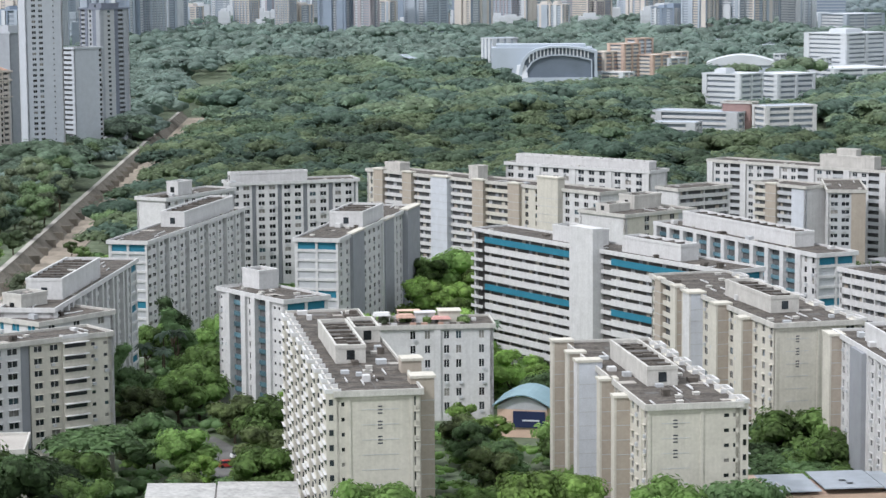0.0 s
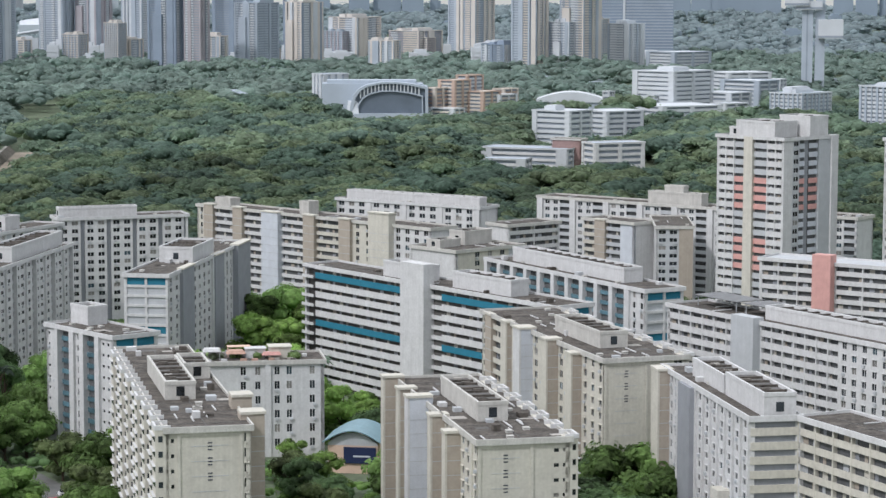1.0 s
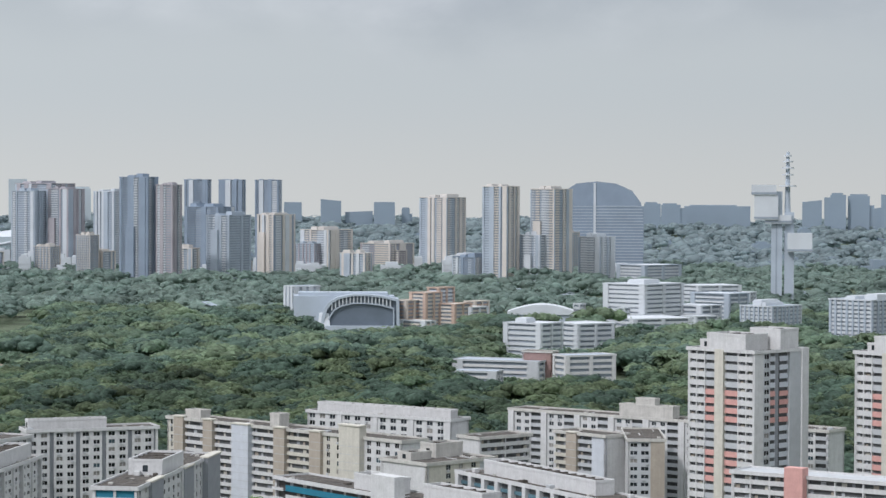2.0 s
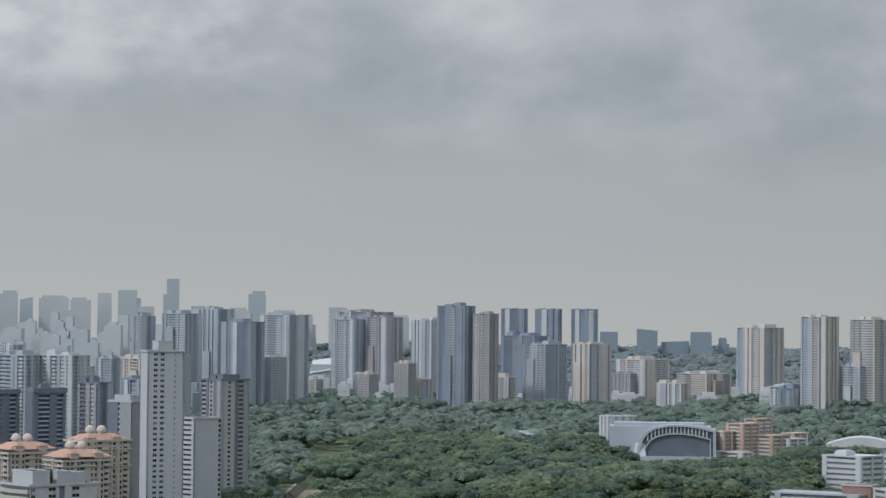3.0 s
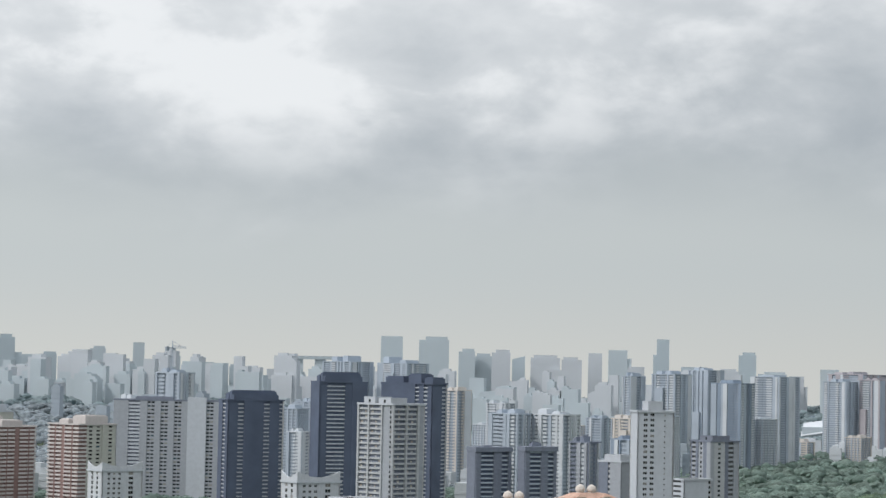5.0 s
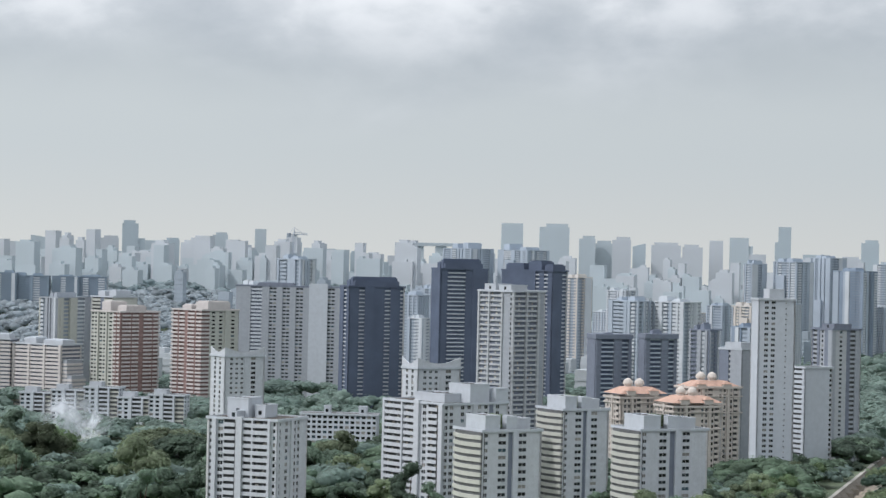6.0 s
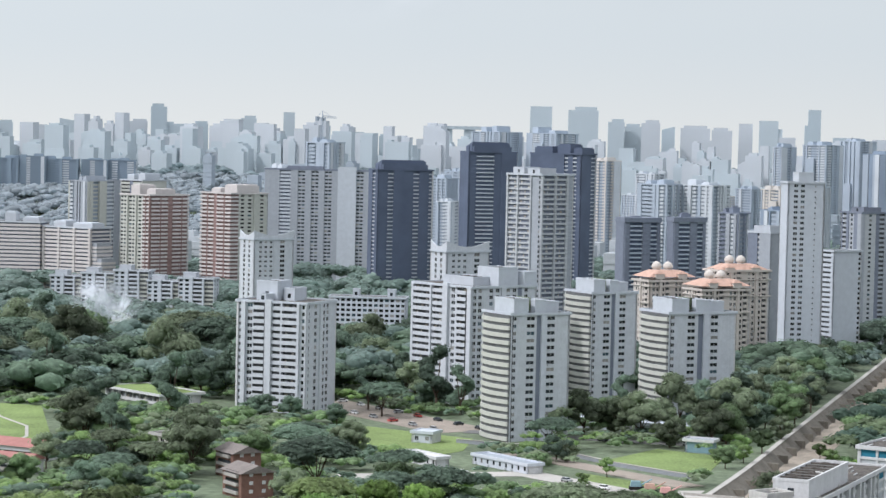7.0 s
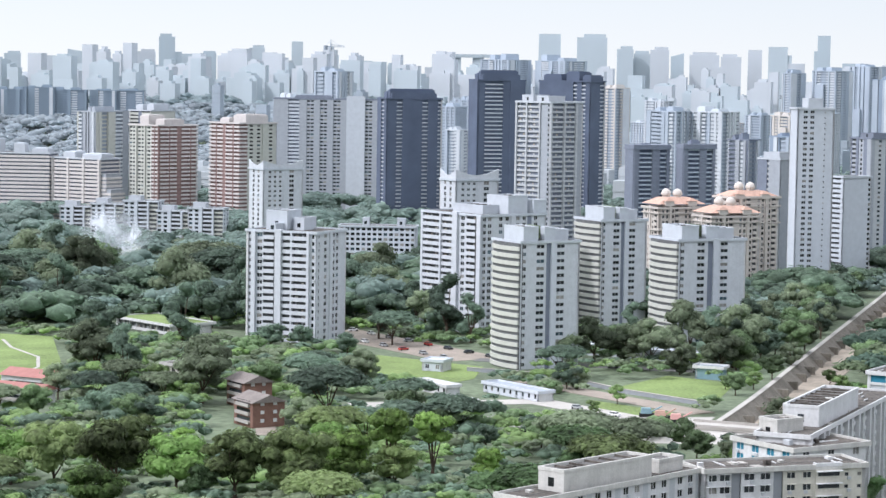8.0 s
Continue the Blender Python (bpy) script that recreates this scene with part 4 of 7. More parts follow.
    for x, y, yaw, w, d, h, so, ea in (
            (-609, 1694, -50, 19, 45, 99, [S(3, HAZED_CHARCOAL, out=0.5), B(2, MIST, **white), S(2, HAZED_CHARCOAL)], slit + [S(2, HAZED_CHARCOAL, out=0.6)] + slit + [S(2, HAZED_CHARCOAL), B(0.9, MIST, **white)]),
            (-529, 1668, -52, 18, 37, 114, [S(1, HAZED_CHARCOAL, out=0.5)], [S(2.5, HAZED_CHARCOAL), B(6, MIST, **white), S(2.5, HAZED_CHARCOAL), S(5, HAZED_CHARCOAL, out=0.8)]),
            (-458, 1720, -10, 42, 27, 115, [S(14, HAZED_CHARCOAL, out=0.5), B(1.5, MIST, **white), S(2, HAZED_CHARCOAL), B(1.5, MIST, **white), S(2, HAZED_CHARCOAL)], slit)):
        tower("charcoal tower with white balcony stripes", x, y, yaw, w, d, h, so, ea, limit=0, core=HAZED_CHARCOAL, roof=HAZED_CHARCOAL, rim=HAZED_CHARCOAL, tank=[(0.05, 0.4, 0.1, 0.9, 4.5), (0.5, 0.75, 0.1, 0.9, 6.5), (0.82, 0.98, 0.1, 0.9, 4.0)])
    tower("pale grey tower with stacked balconies and glass", -396, 1395, -29, 30, 28, 102, [S(0.4, LGREY, out=0.6), B(2.2, LGREY, ph=1.05), S(0.4, LGREY, out=0.6), B(3, LGREY, ph=1.05), S(0.3, LGREY, out=0.6), S(1.5, FG_MID, out=-0.4), W(1.0, FG_MID, n=1, ww=1.2)], [S(0.4, LGREY, out=0.6), B(3, LGREY, ph=1.05), S(0.4, LGREY, out=0.6), B(2.6, LGREY, ph=1.05), S(0.5, LGREY, out=0.4), S(1.4, FG_MID)], limit=70, core=SLATE, tank=[(0.08, 0.4, 0.1, 0.6, 3.5), (0.5, 0.85, 0.1, 0.6, 3.0)])
    col = [W(2, FG_MID, n=2, ww=2.6, wh=1.3), S(1.6, FG_MID, out=0.5)]
    tower("grey slab tower with columns of windows", -666, 1833, 15, 86, 16, 96, [S(4, FG_MID, out=0.4), B(3, MIST, ph=1.6, slabs=False), S(2, FG_MID, out=0.4)] + col * 3 + [S(5, MIST, out=1.2, top=3)] + col, [S(1, FG_MID)], limit=0, core=SLATE, rim=SLATE, tank=[(0.2, 0.55, 0.2, 0.8, 2)])
    # rose and brick striped towers, a long terrace beside them
    brick = dict(ph=1.3, slabs=False)
    zig = [B(1.0, ROSE, out=0.9, **brick), S(0.16, BRICK, out=0.5), B(0.8, ROSE, out=0.4, **brick)]
    tower("white and brick red striped tower", -788, 1674, -25, 35, 40, 76, [W(2.2, HAZEL, n=2, ww=3.4, wh=1.3), S(0.4, HAZEL, out=1.2), W(2.2, HAZEL, n=2, ww=3.4, wh=1.3), S(0.4, HAZEL, out=1.2), W(1.6, HAZEL, n=1, ww=3.4, wh=1.3)] + zig, [S(0.2, BRICK, out=0.3)] + zig + [S(0.5, BRICK, out=0.2)] + zig, limit=0, core=BRICK, rim=ROSE, tank=[(0.1, 0.4, 0.2, 0.6, 7), (0.5, 0.8, 0.3, 0.8, 4)])
    tower("brick red and white striped tower", -723, 1681, -27, 36, 37, 79, zig + [S(0.5, BRICK, out=0.2)] + zig, [B(1.2, ROSE, **brick), W(2.2, HAZEL, n=2, ww=3.4, wh=1.3), S(0.4, HAZEL, out=1.0), W(1.8, HAZEL, n=1, ww=3.4, wh=1.3)], limit=0, core=BRICK, rim=ROSE, tank=[(0.1, 0.4, 0.2, 0.7, 3), (0.55, 0.95, 0.2, 0.8, 6)])
    tower("long terraced slab with banded balconies", -884, 1680, 12, 110, 26, 53, [B(1, ROSE, ph=1.85, slabs=False)] * 6, [B(1, ROSE, **brick)], limit=0, core=SLATE, rim=MIST, tank=[(0.45, 0.62, 0.2, 0.8, 10), (0.72, 0.8, 0.3, 0.7, 7), (0.85, 0.97, 0.3, 0.9, 3)])
    wing = tower("banded balcony wing stepping down at its end", -836, 1672, -14, 49, 24, 50, [S(0.15, ROSE, out=1.4), B(1, ROSE, ph=1.85, slabs=False, out=0.8)] * 3 + [S(0.15, ROSE, out=1.4)], [B(1, ROSE, **brick)], limit=0, core=SLATE, rim=MIST, tank=[(0.1, 0.35, 0.3, 0.9, 4), (0.5, 0.9, 0.3, 0.9, 3)])
    for k, h in enumerate((38, 26, 14)):
        for j in range(int(h / 3)):
            part("terrace", Geo().box(5.0 * k, 5.0 * k + 5.0, 1, 20 - 2 * k, 3.0 * j, 3.0 * j + 1.8), ROSE, wing)
        part("terrace_core", Geo().box(5.0 * k, 5.0 * k + 4.4, 1.6, 19 - 2 * k, 0, h - 0.5), FG_MID, wing)
    tower("pale olive block with open roof frames", -849, 1790, -18, 25, 29, 85, [B(3, HAZEL, ph=1.8, slabs=False), S(1, SLATE), B(3, HAZEL, ph=1.8, slabs=False)], [S(1, HAZEL)], limit=0, tank=[(0.1, 0.4, 0.2, 0.8, 4), (0.6, 0.9, 0.2, 0.8, 5)])
    for i, x in enumerate((-785, -758, -730, -702, -676)):
        tower("low pale terrace with green shades", x, 1560 - 4 * i, 8, 26, 14, 19 + 3.2 * (i % 3), [W(2, MIST, n=2, ww=2.6, wh=1.6), S(0.5, MIST, out=1.2, top=1.5), B(1.6, MIST, out=0.8), S(0.3, MIST, out=1.2), B(1.6, HAZEL, out=-0.4)], [W(1, MIST, n=2)], limit=20, tank=[(0.1, 0.45, 0.3, 0.9, 3.0)], group="low terraces")
    # a tall tower block of cream walls under terracotta roofs, with domed turrets
    cream = [S(1, IVORY), W(3, IVORY, n=2, ww=1.3, wh=1.7), S(0.8, IVORY, out=0.8, top=1.5), W(1.6, IVORY, n=1, ww=1.0, wh=1.7), B(1.6, IVORY, ph=1.6, out=0.4), S(1, IVORY)]
    for x, y, w, d, h, dome in ((-295, 1256, 18, 28, 50, True), (-263, 1243, 20, 29, 47, True), (-261, 1274, 15, 32, 54, True)):
        ob = tower("cream tower with terracotta roofs and domed turrets", x, y, -48, w, d, h, cream, cream + cream, limit=60, rim=IVORY, roof=IVORY, group="cream towers", over=0.9)
        part("hipped_roof", Geo().prism([(-w - 0.6, -0.6), (0.6, -0.6), (0.6, d + 0.6), (-w - 0.6, d + 0.6)], h + 0.95, h + 4.4, 0.5), TERRACOTTA, ob)
        for gy in (d * 0.22, d * 0.72):
            gab = part("roof_gable", Geo().box(-1.6, 0.9, gy - 2.6, gy + 2.6, h, h + 2.6), IVORY, ob)
            part("gable_roof", Geo().prism([(-2.2, gy - 3.1), (1.3, gy - 3.1), (1.3, gy + 3.1), (-2.2, gy + 3.1)], h + 2.6, h + 4.2, 0.25), TERRACOTTA, gab)
        for z in (h - 4.2, h - 13.2):
            part("cornice", Geo().box(-w - 0.8, 0.8, -0.8, d + 0.8, z, z + 0.6), IVORY, ob)
        drum = part("drum", Geo().box(-w * 0.5 - 4.5, -w * 0.5 + 4.5, d * 0.45 - 5.5, d * 0.45 + 5.5, h + 2, h + 3.6), IVORY, ob)
        for k in ((-1, 1) if dome else (0,)):
            tx, ty = -w * 0.5 + 1.5 * k, d * 0.45 + 2.7 * k
            t = part("turret", Geo().prism([(tx + 2.2 * math.cos(i * 0.7854), ty + 2.2 * math.sin(i * 0.7854)) for i in range(8)], h + 3.6, h + 5.6), IVORY, ob)
            cap = Geo()
            for r0, z0, r1, z1 in ((2.7, 5.6, 2.7, 6.6), (2.7, 6.6, 2.2, 7.8), (2.2, 7.8, 1.3, 8.6), (1.3, 8.6, 0.2, 9.1)):
                cap.rod((tx, ty, h + z0), (tx, ty, h + z1), r0, r1, 12)
            part("dome", cap, IVORY, t)
    tower("slim white tower with paired small windows", -236, 1339, -60, 12, 22, 103, [S(1, MIST)], [S(2.2, MIST), W(6.5, MIST, n=2, ww=2.3, wh=1.4), S(3.4, MIST), W(2, MIST, n=1, ww=0.8, wh=0.7), S(3.5, MIST)], limit=70, tank=[(0.1, 0.9, 0.3, 0.7, 5)])
    tower("blue grey tower with curved roof fins", -252, 1377, -25, 16, 17, 74, [S(2.6, SLATE, out=0.3), B(0.6, LGREY), S(3, FG_MID, out=0.4)], [S(1, FG_MID)], limit=10, core=SLATE, tank=[(0.1, 0.8, 0.2, 0.8, 3)])
    tower("white block with balcony column", -225, 1440, -41, 13, 22, 62, [B(4, MIST, ph=1.7, slabs=False), S(1, MIST)], [S(6, MIST), W(1, MIST, n=1)], limit=20)
    tower("grey residential tower with window column", -224, 1544, -42, 21, 24, 83, [S(0.5, SLATE), B(1.2, FG_MID, ph=1.5, slabs=False), S(0.6, SLATE, out=0.5), W(1.4, FG_MID, n=1, ww=1.6), S(1, SLATE, out=0.3), S(1, FG_MID, out=0.5)], [S(0.7, FG_MID, out=0.4), W(2.4, LGREY, n=1, ww=2.2, wh=1.4), S(0.8, SLATE), B(1.2, FG_MID, ph=1.4, slabs=False), S(1.2, FG_MID)], limit=20, rim=SLATE, tank=[(0.2, 0.8, 0.2, 0.8, 2.6)])
    tower("low white block with flat roofs", -463, 1342, 14, 46, 14, 28, [W(1, MIST, n=14, ww=2.2)], [S(1, MIST)], limit=30, tank=[(0.3, 0.38, 0.2, 0.8, 4), (0.75, 0.85, 0.2, 0.8, 4)])


towers()

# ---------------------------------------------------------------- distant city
# distance haze is put into these colours; FC also holds recess shade
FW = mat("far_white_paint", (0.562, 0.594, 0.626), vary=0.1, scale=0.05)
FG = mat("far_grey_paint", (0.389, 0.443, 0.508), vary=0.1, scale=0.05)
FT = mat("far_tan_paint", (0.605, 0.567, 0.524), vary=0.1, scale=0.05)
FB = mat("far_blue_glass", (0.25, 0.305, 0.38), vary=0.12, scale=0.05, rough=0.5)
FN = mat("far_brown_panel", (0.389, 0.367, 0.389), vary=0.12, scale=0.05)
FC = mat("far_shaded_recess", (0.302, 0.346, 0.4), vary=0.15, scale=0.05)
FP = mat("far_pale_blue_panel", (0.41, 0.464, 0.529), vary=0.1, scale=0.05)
# city and skyline walls: their pale blue is haze painted into the colour
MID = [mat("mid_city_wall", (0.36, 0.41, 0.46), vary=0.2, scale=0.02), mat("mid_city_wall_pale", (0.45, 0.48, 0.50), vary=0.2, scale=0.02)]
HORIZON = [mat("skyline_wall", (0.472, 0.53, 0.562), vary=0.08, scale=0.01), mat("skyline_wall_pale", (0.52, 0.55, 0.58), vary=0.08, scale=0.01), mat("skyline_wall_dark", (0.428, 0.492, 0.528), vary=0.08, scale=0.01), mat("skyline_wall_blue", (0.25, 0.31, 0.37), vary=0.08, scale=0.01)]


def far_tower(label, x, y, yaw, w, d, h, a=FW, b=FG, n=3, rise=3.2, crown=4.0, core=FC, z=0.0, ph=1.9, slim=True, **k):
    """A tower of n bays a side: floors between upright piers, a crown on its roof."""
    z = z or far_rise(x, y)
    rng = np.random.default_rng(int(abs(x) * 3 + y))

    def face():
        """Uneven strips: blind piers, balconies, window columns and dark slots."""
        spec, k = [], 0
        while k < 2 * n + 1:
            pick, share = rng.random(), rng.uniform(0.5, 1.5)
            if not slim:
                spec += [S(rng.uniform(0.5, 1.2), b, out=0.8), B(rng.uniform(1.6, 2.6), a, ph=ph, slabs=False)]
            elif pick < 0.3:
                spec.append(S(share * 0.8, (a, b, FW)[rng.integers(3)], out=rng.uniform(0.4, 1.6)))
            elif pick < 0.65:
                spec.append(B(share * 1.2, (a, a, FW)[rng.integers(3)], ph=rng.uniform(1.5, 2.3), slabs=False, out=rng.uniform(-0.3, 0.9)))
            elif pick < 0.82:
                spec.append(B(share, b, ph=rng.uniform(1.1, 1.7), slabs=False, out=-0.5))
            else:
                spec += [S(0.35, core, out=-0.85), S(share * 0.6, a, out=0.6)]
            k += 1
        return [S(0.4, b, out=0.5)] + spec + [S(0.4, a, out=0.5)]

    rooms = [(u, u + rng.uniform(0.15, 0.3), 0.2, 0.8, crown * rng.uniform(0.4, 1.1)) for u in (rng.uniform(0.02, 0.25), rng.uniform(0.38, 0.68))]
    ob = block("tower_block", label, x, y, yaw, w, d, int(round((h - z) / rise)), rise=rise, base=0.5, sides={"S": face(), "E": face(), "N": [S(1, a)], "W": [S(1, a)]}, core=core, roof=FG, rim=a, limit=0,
        category="residential tower", tank=rooms, z=z, **k)
    if slim and h - z > 60 and w > 24 and rng.random() < 0.6:
        # a lower shoulder in front
        u = rng.uniform(0.1, 0.5)
        part("shoulder", Geo().box(-w + u * w, -w + (u + 0.3) * w, -4.0, -0.85, 0, (h - z) * rng.uniform(0.55, 0.9)), a, ob)
    return ob


def far_towers():
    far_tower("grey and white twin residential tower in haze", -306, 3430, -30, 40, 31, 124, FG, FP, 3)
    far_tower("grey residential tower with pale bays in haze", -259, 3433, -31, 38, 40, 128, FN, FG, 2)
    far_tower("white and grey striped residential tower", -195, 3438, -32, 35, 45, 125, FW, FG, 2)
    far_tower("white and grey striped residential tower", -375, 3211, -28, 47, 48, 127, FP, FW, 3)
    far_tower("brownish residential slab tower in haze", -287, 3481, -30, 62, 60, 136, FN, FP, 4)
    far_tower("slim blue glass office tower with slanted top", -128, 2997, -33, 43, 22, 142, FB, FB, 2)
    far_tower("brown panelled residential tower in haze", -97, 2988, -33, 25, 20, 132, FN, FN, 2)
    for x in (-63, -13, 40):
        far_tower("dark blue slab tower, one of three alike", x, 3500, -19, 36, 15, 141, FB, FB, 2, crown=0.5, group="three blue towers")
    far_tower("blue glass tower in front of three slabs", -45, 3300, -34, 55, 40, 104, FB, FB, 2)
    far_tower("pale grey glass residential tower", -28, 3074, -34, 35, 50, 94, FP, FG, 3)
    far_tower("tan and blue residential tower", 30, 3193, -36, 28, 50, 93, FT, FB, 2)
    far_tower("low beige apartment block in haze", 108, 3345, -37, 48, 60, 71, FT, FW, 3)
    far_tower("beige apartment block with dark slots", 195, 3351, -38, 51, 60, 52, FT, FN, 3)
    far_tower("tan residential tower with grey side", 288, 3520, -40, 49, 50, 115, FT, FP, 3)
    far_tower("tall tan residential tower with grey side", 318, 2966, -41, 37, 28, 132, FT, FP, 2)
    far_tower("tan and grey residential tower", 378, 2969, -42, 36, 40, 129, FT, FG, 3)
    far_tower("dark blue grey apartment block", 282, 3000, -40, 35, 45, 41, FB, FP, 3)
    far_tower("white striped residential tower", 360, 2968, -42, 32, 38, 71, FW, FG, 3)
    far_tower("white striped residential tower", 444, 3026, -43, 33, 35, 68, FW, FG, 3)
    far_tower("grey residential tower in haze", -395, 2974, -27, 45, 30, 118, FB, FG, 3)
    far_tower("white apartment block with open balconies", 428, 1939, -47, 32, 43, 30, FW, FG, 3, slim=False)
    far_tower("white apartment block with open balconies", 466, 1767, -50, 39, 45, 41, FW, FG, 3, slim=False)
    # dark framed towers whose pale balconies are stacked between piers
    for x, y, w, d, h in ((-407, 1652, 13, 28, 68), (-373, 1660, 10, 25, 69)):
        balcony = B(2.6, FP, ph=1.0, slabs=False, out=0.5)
        ob = block("tower_block", "dark grey residential tower with stacked pale balconies", x, y, -50, w, d, int(round(h / 3.2)), rise=3.2, base=0.5, sides={"S": [S(1, SLATE, out=0.6)], "E": [S(1.0, SLATE, out=1.0), balcony, S(1.6, SLATE, out=1.0), B(1.4, FP, ph=1.0, slabs=False, out=0.2), S(0.6, SLATE, out=0.8)]}, core=HAZED_CHARCOAL, roof=SLATE, rim=SLATE, limit=0, category="residential tower", tank=[(0.2, 0.6, 0.3, 0.6, 3.0)])
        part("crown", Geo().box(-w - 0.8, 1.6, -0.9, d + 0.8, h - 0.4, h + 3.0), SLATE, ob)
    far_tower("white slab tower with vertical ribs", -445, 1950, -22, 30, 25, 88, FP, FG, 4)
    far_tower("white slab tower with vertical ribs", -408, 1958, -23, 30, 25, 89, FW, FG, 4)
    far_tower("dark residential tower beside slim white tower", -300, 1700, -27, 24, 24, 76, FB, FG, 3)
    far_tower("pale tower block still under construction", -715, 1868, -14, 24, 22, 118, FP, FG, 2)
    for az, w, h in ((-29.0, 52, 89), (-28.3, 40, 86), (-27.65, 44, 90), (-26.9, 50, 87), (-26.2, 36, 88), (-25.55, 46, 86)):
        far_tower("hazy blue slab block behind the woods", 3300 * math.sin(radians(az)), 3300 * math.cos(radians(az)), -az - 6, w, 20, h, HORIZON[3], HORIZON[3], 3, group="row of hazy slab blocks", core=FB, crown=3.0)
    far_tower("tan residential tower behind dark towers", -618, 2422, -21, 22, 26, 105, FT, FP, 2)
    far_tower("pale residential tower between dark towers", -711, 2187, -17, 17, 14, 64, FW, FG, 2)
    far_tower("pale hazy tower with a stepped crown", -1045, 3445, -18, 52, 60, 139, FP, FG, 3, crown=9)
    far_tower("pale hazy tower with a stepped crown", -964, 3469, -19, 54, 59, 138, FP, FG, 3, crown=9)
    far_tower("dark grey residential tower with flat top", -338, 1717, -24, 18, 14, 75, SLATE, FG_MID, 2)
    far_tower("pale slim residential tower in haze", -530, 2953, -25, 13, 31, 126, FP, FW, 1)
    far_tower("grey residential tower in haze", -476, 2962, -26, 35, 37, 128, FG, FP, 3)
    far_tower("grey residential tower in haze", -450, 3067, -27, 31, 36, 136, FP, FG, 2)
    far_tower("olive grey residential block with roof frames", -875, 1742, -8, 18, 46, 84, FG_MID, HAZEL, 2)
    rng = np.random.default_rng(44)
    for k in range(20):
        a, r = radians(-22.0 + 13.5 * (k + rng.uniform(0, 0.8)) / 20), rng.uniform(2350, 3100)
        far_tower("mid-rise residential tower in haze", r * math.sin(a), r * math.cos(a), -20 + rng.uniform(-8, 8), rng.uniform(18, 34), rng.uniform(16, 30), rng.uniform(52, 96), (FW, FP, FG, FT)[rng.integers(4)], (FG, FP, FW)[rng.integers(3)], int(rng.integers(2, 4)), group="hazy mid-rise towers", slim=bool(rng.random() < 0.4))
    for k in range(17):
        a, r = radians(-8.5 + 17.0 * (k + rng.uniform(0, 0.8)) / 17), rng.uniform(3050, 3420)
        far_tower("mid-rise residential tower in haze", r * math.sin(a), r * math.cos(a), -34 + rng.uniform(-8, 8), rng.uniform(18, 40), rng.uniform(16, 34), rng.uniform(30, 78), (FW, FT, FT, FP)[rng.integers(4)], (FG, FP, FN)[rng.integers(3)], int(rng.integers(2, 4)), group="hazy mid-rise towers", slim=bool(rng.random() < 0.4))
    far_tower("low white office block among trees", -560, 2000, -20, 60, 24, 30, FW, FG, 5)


far_towers()


def glass_office():
    """A glass office with a rounded roof line and open floors."""
    ob = thing("office_building", "pale blue glass office building with curved roof", "office building", 549, 3318, -8, far_rise(549, 3318))
    w, d = 110.0, 40.0
    tops = [(-w, 128), (-w * 0.86, 138), (-w * 0.6, 141), (-w * 0.35, 138), (-w * 0.15, 128), (-w * 0.04, 112), (0, 96)]
    base = far_rise(549, 3318)
    g = Geo()
    for y in (0, d):
        g.v += [(x, y, 0) for x, _ in tops] + [(x, y, t - base) for x, t in tops]
    n = len(tops)
    for i in range(n - 1):
        g.f += [(i, i + 1, n + i + 1, n + i), (2 * n + i + 1, 2 * n + i, 3 * n + i, 3 * n + i + 1), (n + i, n + i + 1, 3 * n + i + 1, 3 * n + i)]
    g.f += [(0, n, 3 * n, 2 * n), (n - 1, 3 * n - 1, 4 * n - 1, 2 * n - 1)]
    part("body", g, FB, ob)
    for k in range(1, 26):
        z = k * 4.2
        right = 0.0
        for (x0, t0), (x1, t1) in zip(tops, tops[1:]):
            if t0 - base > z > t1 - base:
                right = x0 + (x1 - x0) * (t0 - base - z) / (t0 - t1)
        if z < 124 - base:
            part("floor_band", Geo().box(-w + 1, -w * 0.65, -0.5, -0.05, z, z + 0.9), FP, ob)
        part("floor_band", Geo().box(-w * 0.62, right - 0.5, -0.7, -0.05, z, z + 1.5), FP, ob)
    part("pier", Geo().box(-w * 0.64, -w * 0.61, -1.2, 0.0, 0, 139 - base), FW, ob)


glass_office()


def radio_tower():
    """Twin concrete shafts that carry equipment pods and a lattice mast."""
    ob = thing("telecom_tower", "pale grey concrete telecom tower with box pods", "telecom tower", 562, 2492, -12)
    part("shaft", Geo().box(-13, -1.5, 0, 11, 0, 126), FP, ob)
    part("shaft", Geo().box(1, 11, 3, 13, 0, 104), FP, ob)
    part("slot", Geo().box(-8.4, -6.6, -0.3, 0, 8, 122), FC, ob)
    for x0, x1, y0, y1, z0, z1 in ((-31, -6, -6, 16, 96, 122), (-34, -8, -7, 15, 122, 133), (-20, 8, -4, 14, 92, 101), (4, 30, -4, 18, 62, 82)):
        p = part("pod", Geo().box(x0, x1, y0, y1, z0, z1), FW, ob)
        part("louvre", Geo().box(x0 - 0.2, x1 + 0.2, y0 - 0.4, y0, z0 + 1.0, z0 + 3.2), FC, p)
    mast = part("mast", Geo().rod((4, 6, 104), (4, 6, 168), 3.2, 1.6, 8), FP, ob)
    for z, r in ((131, 9), (143, 6), (150, 6.5), (157, 5.5), (163, 4)):
        part("dish_ring", Geo().prism([(4 + r * math.cos(i * 0.7854), 6 + r * math.sin(i * 0.7854)) for i in range(8)], z, z + 1.6), FW, mast)


radio_tower()


HALL_GLASS = mat("hall_grey_glass", (0.14, 0.17, 0.21), vary=0.15, scale=0.1, rough=0.4)


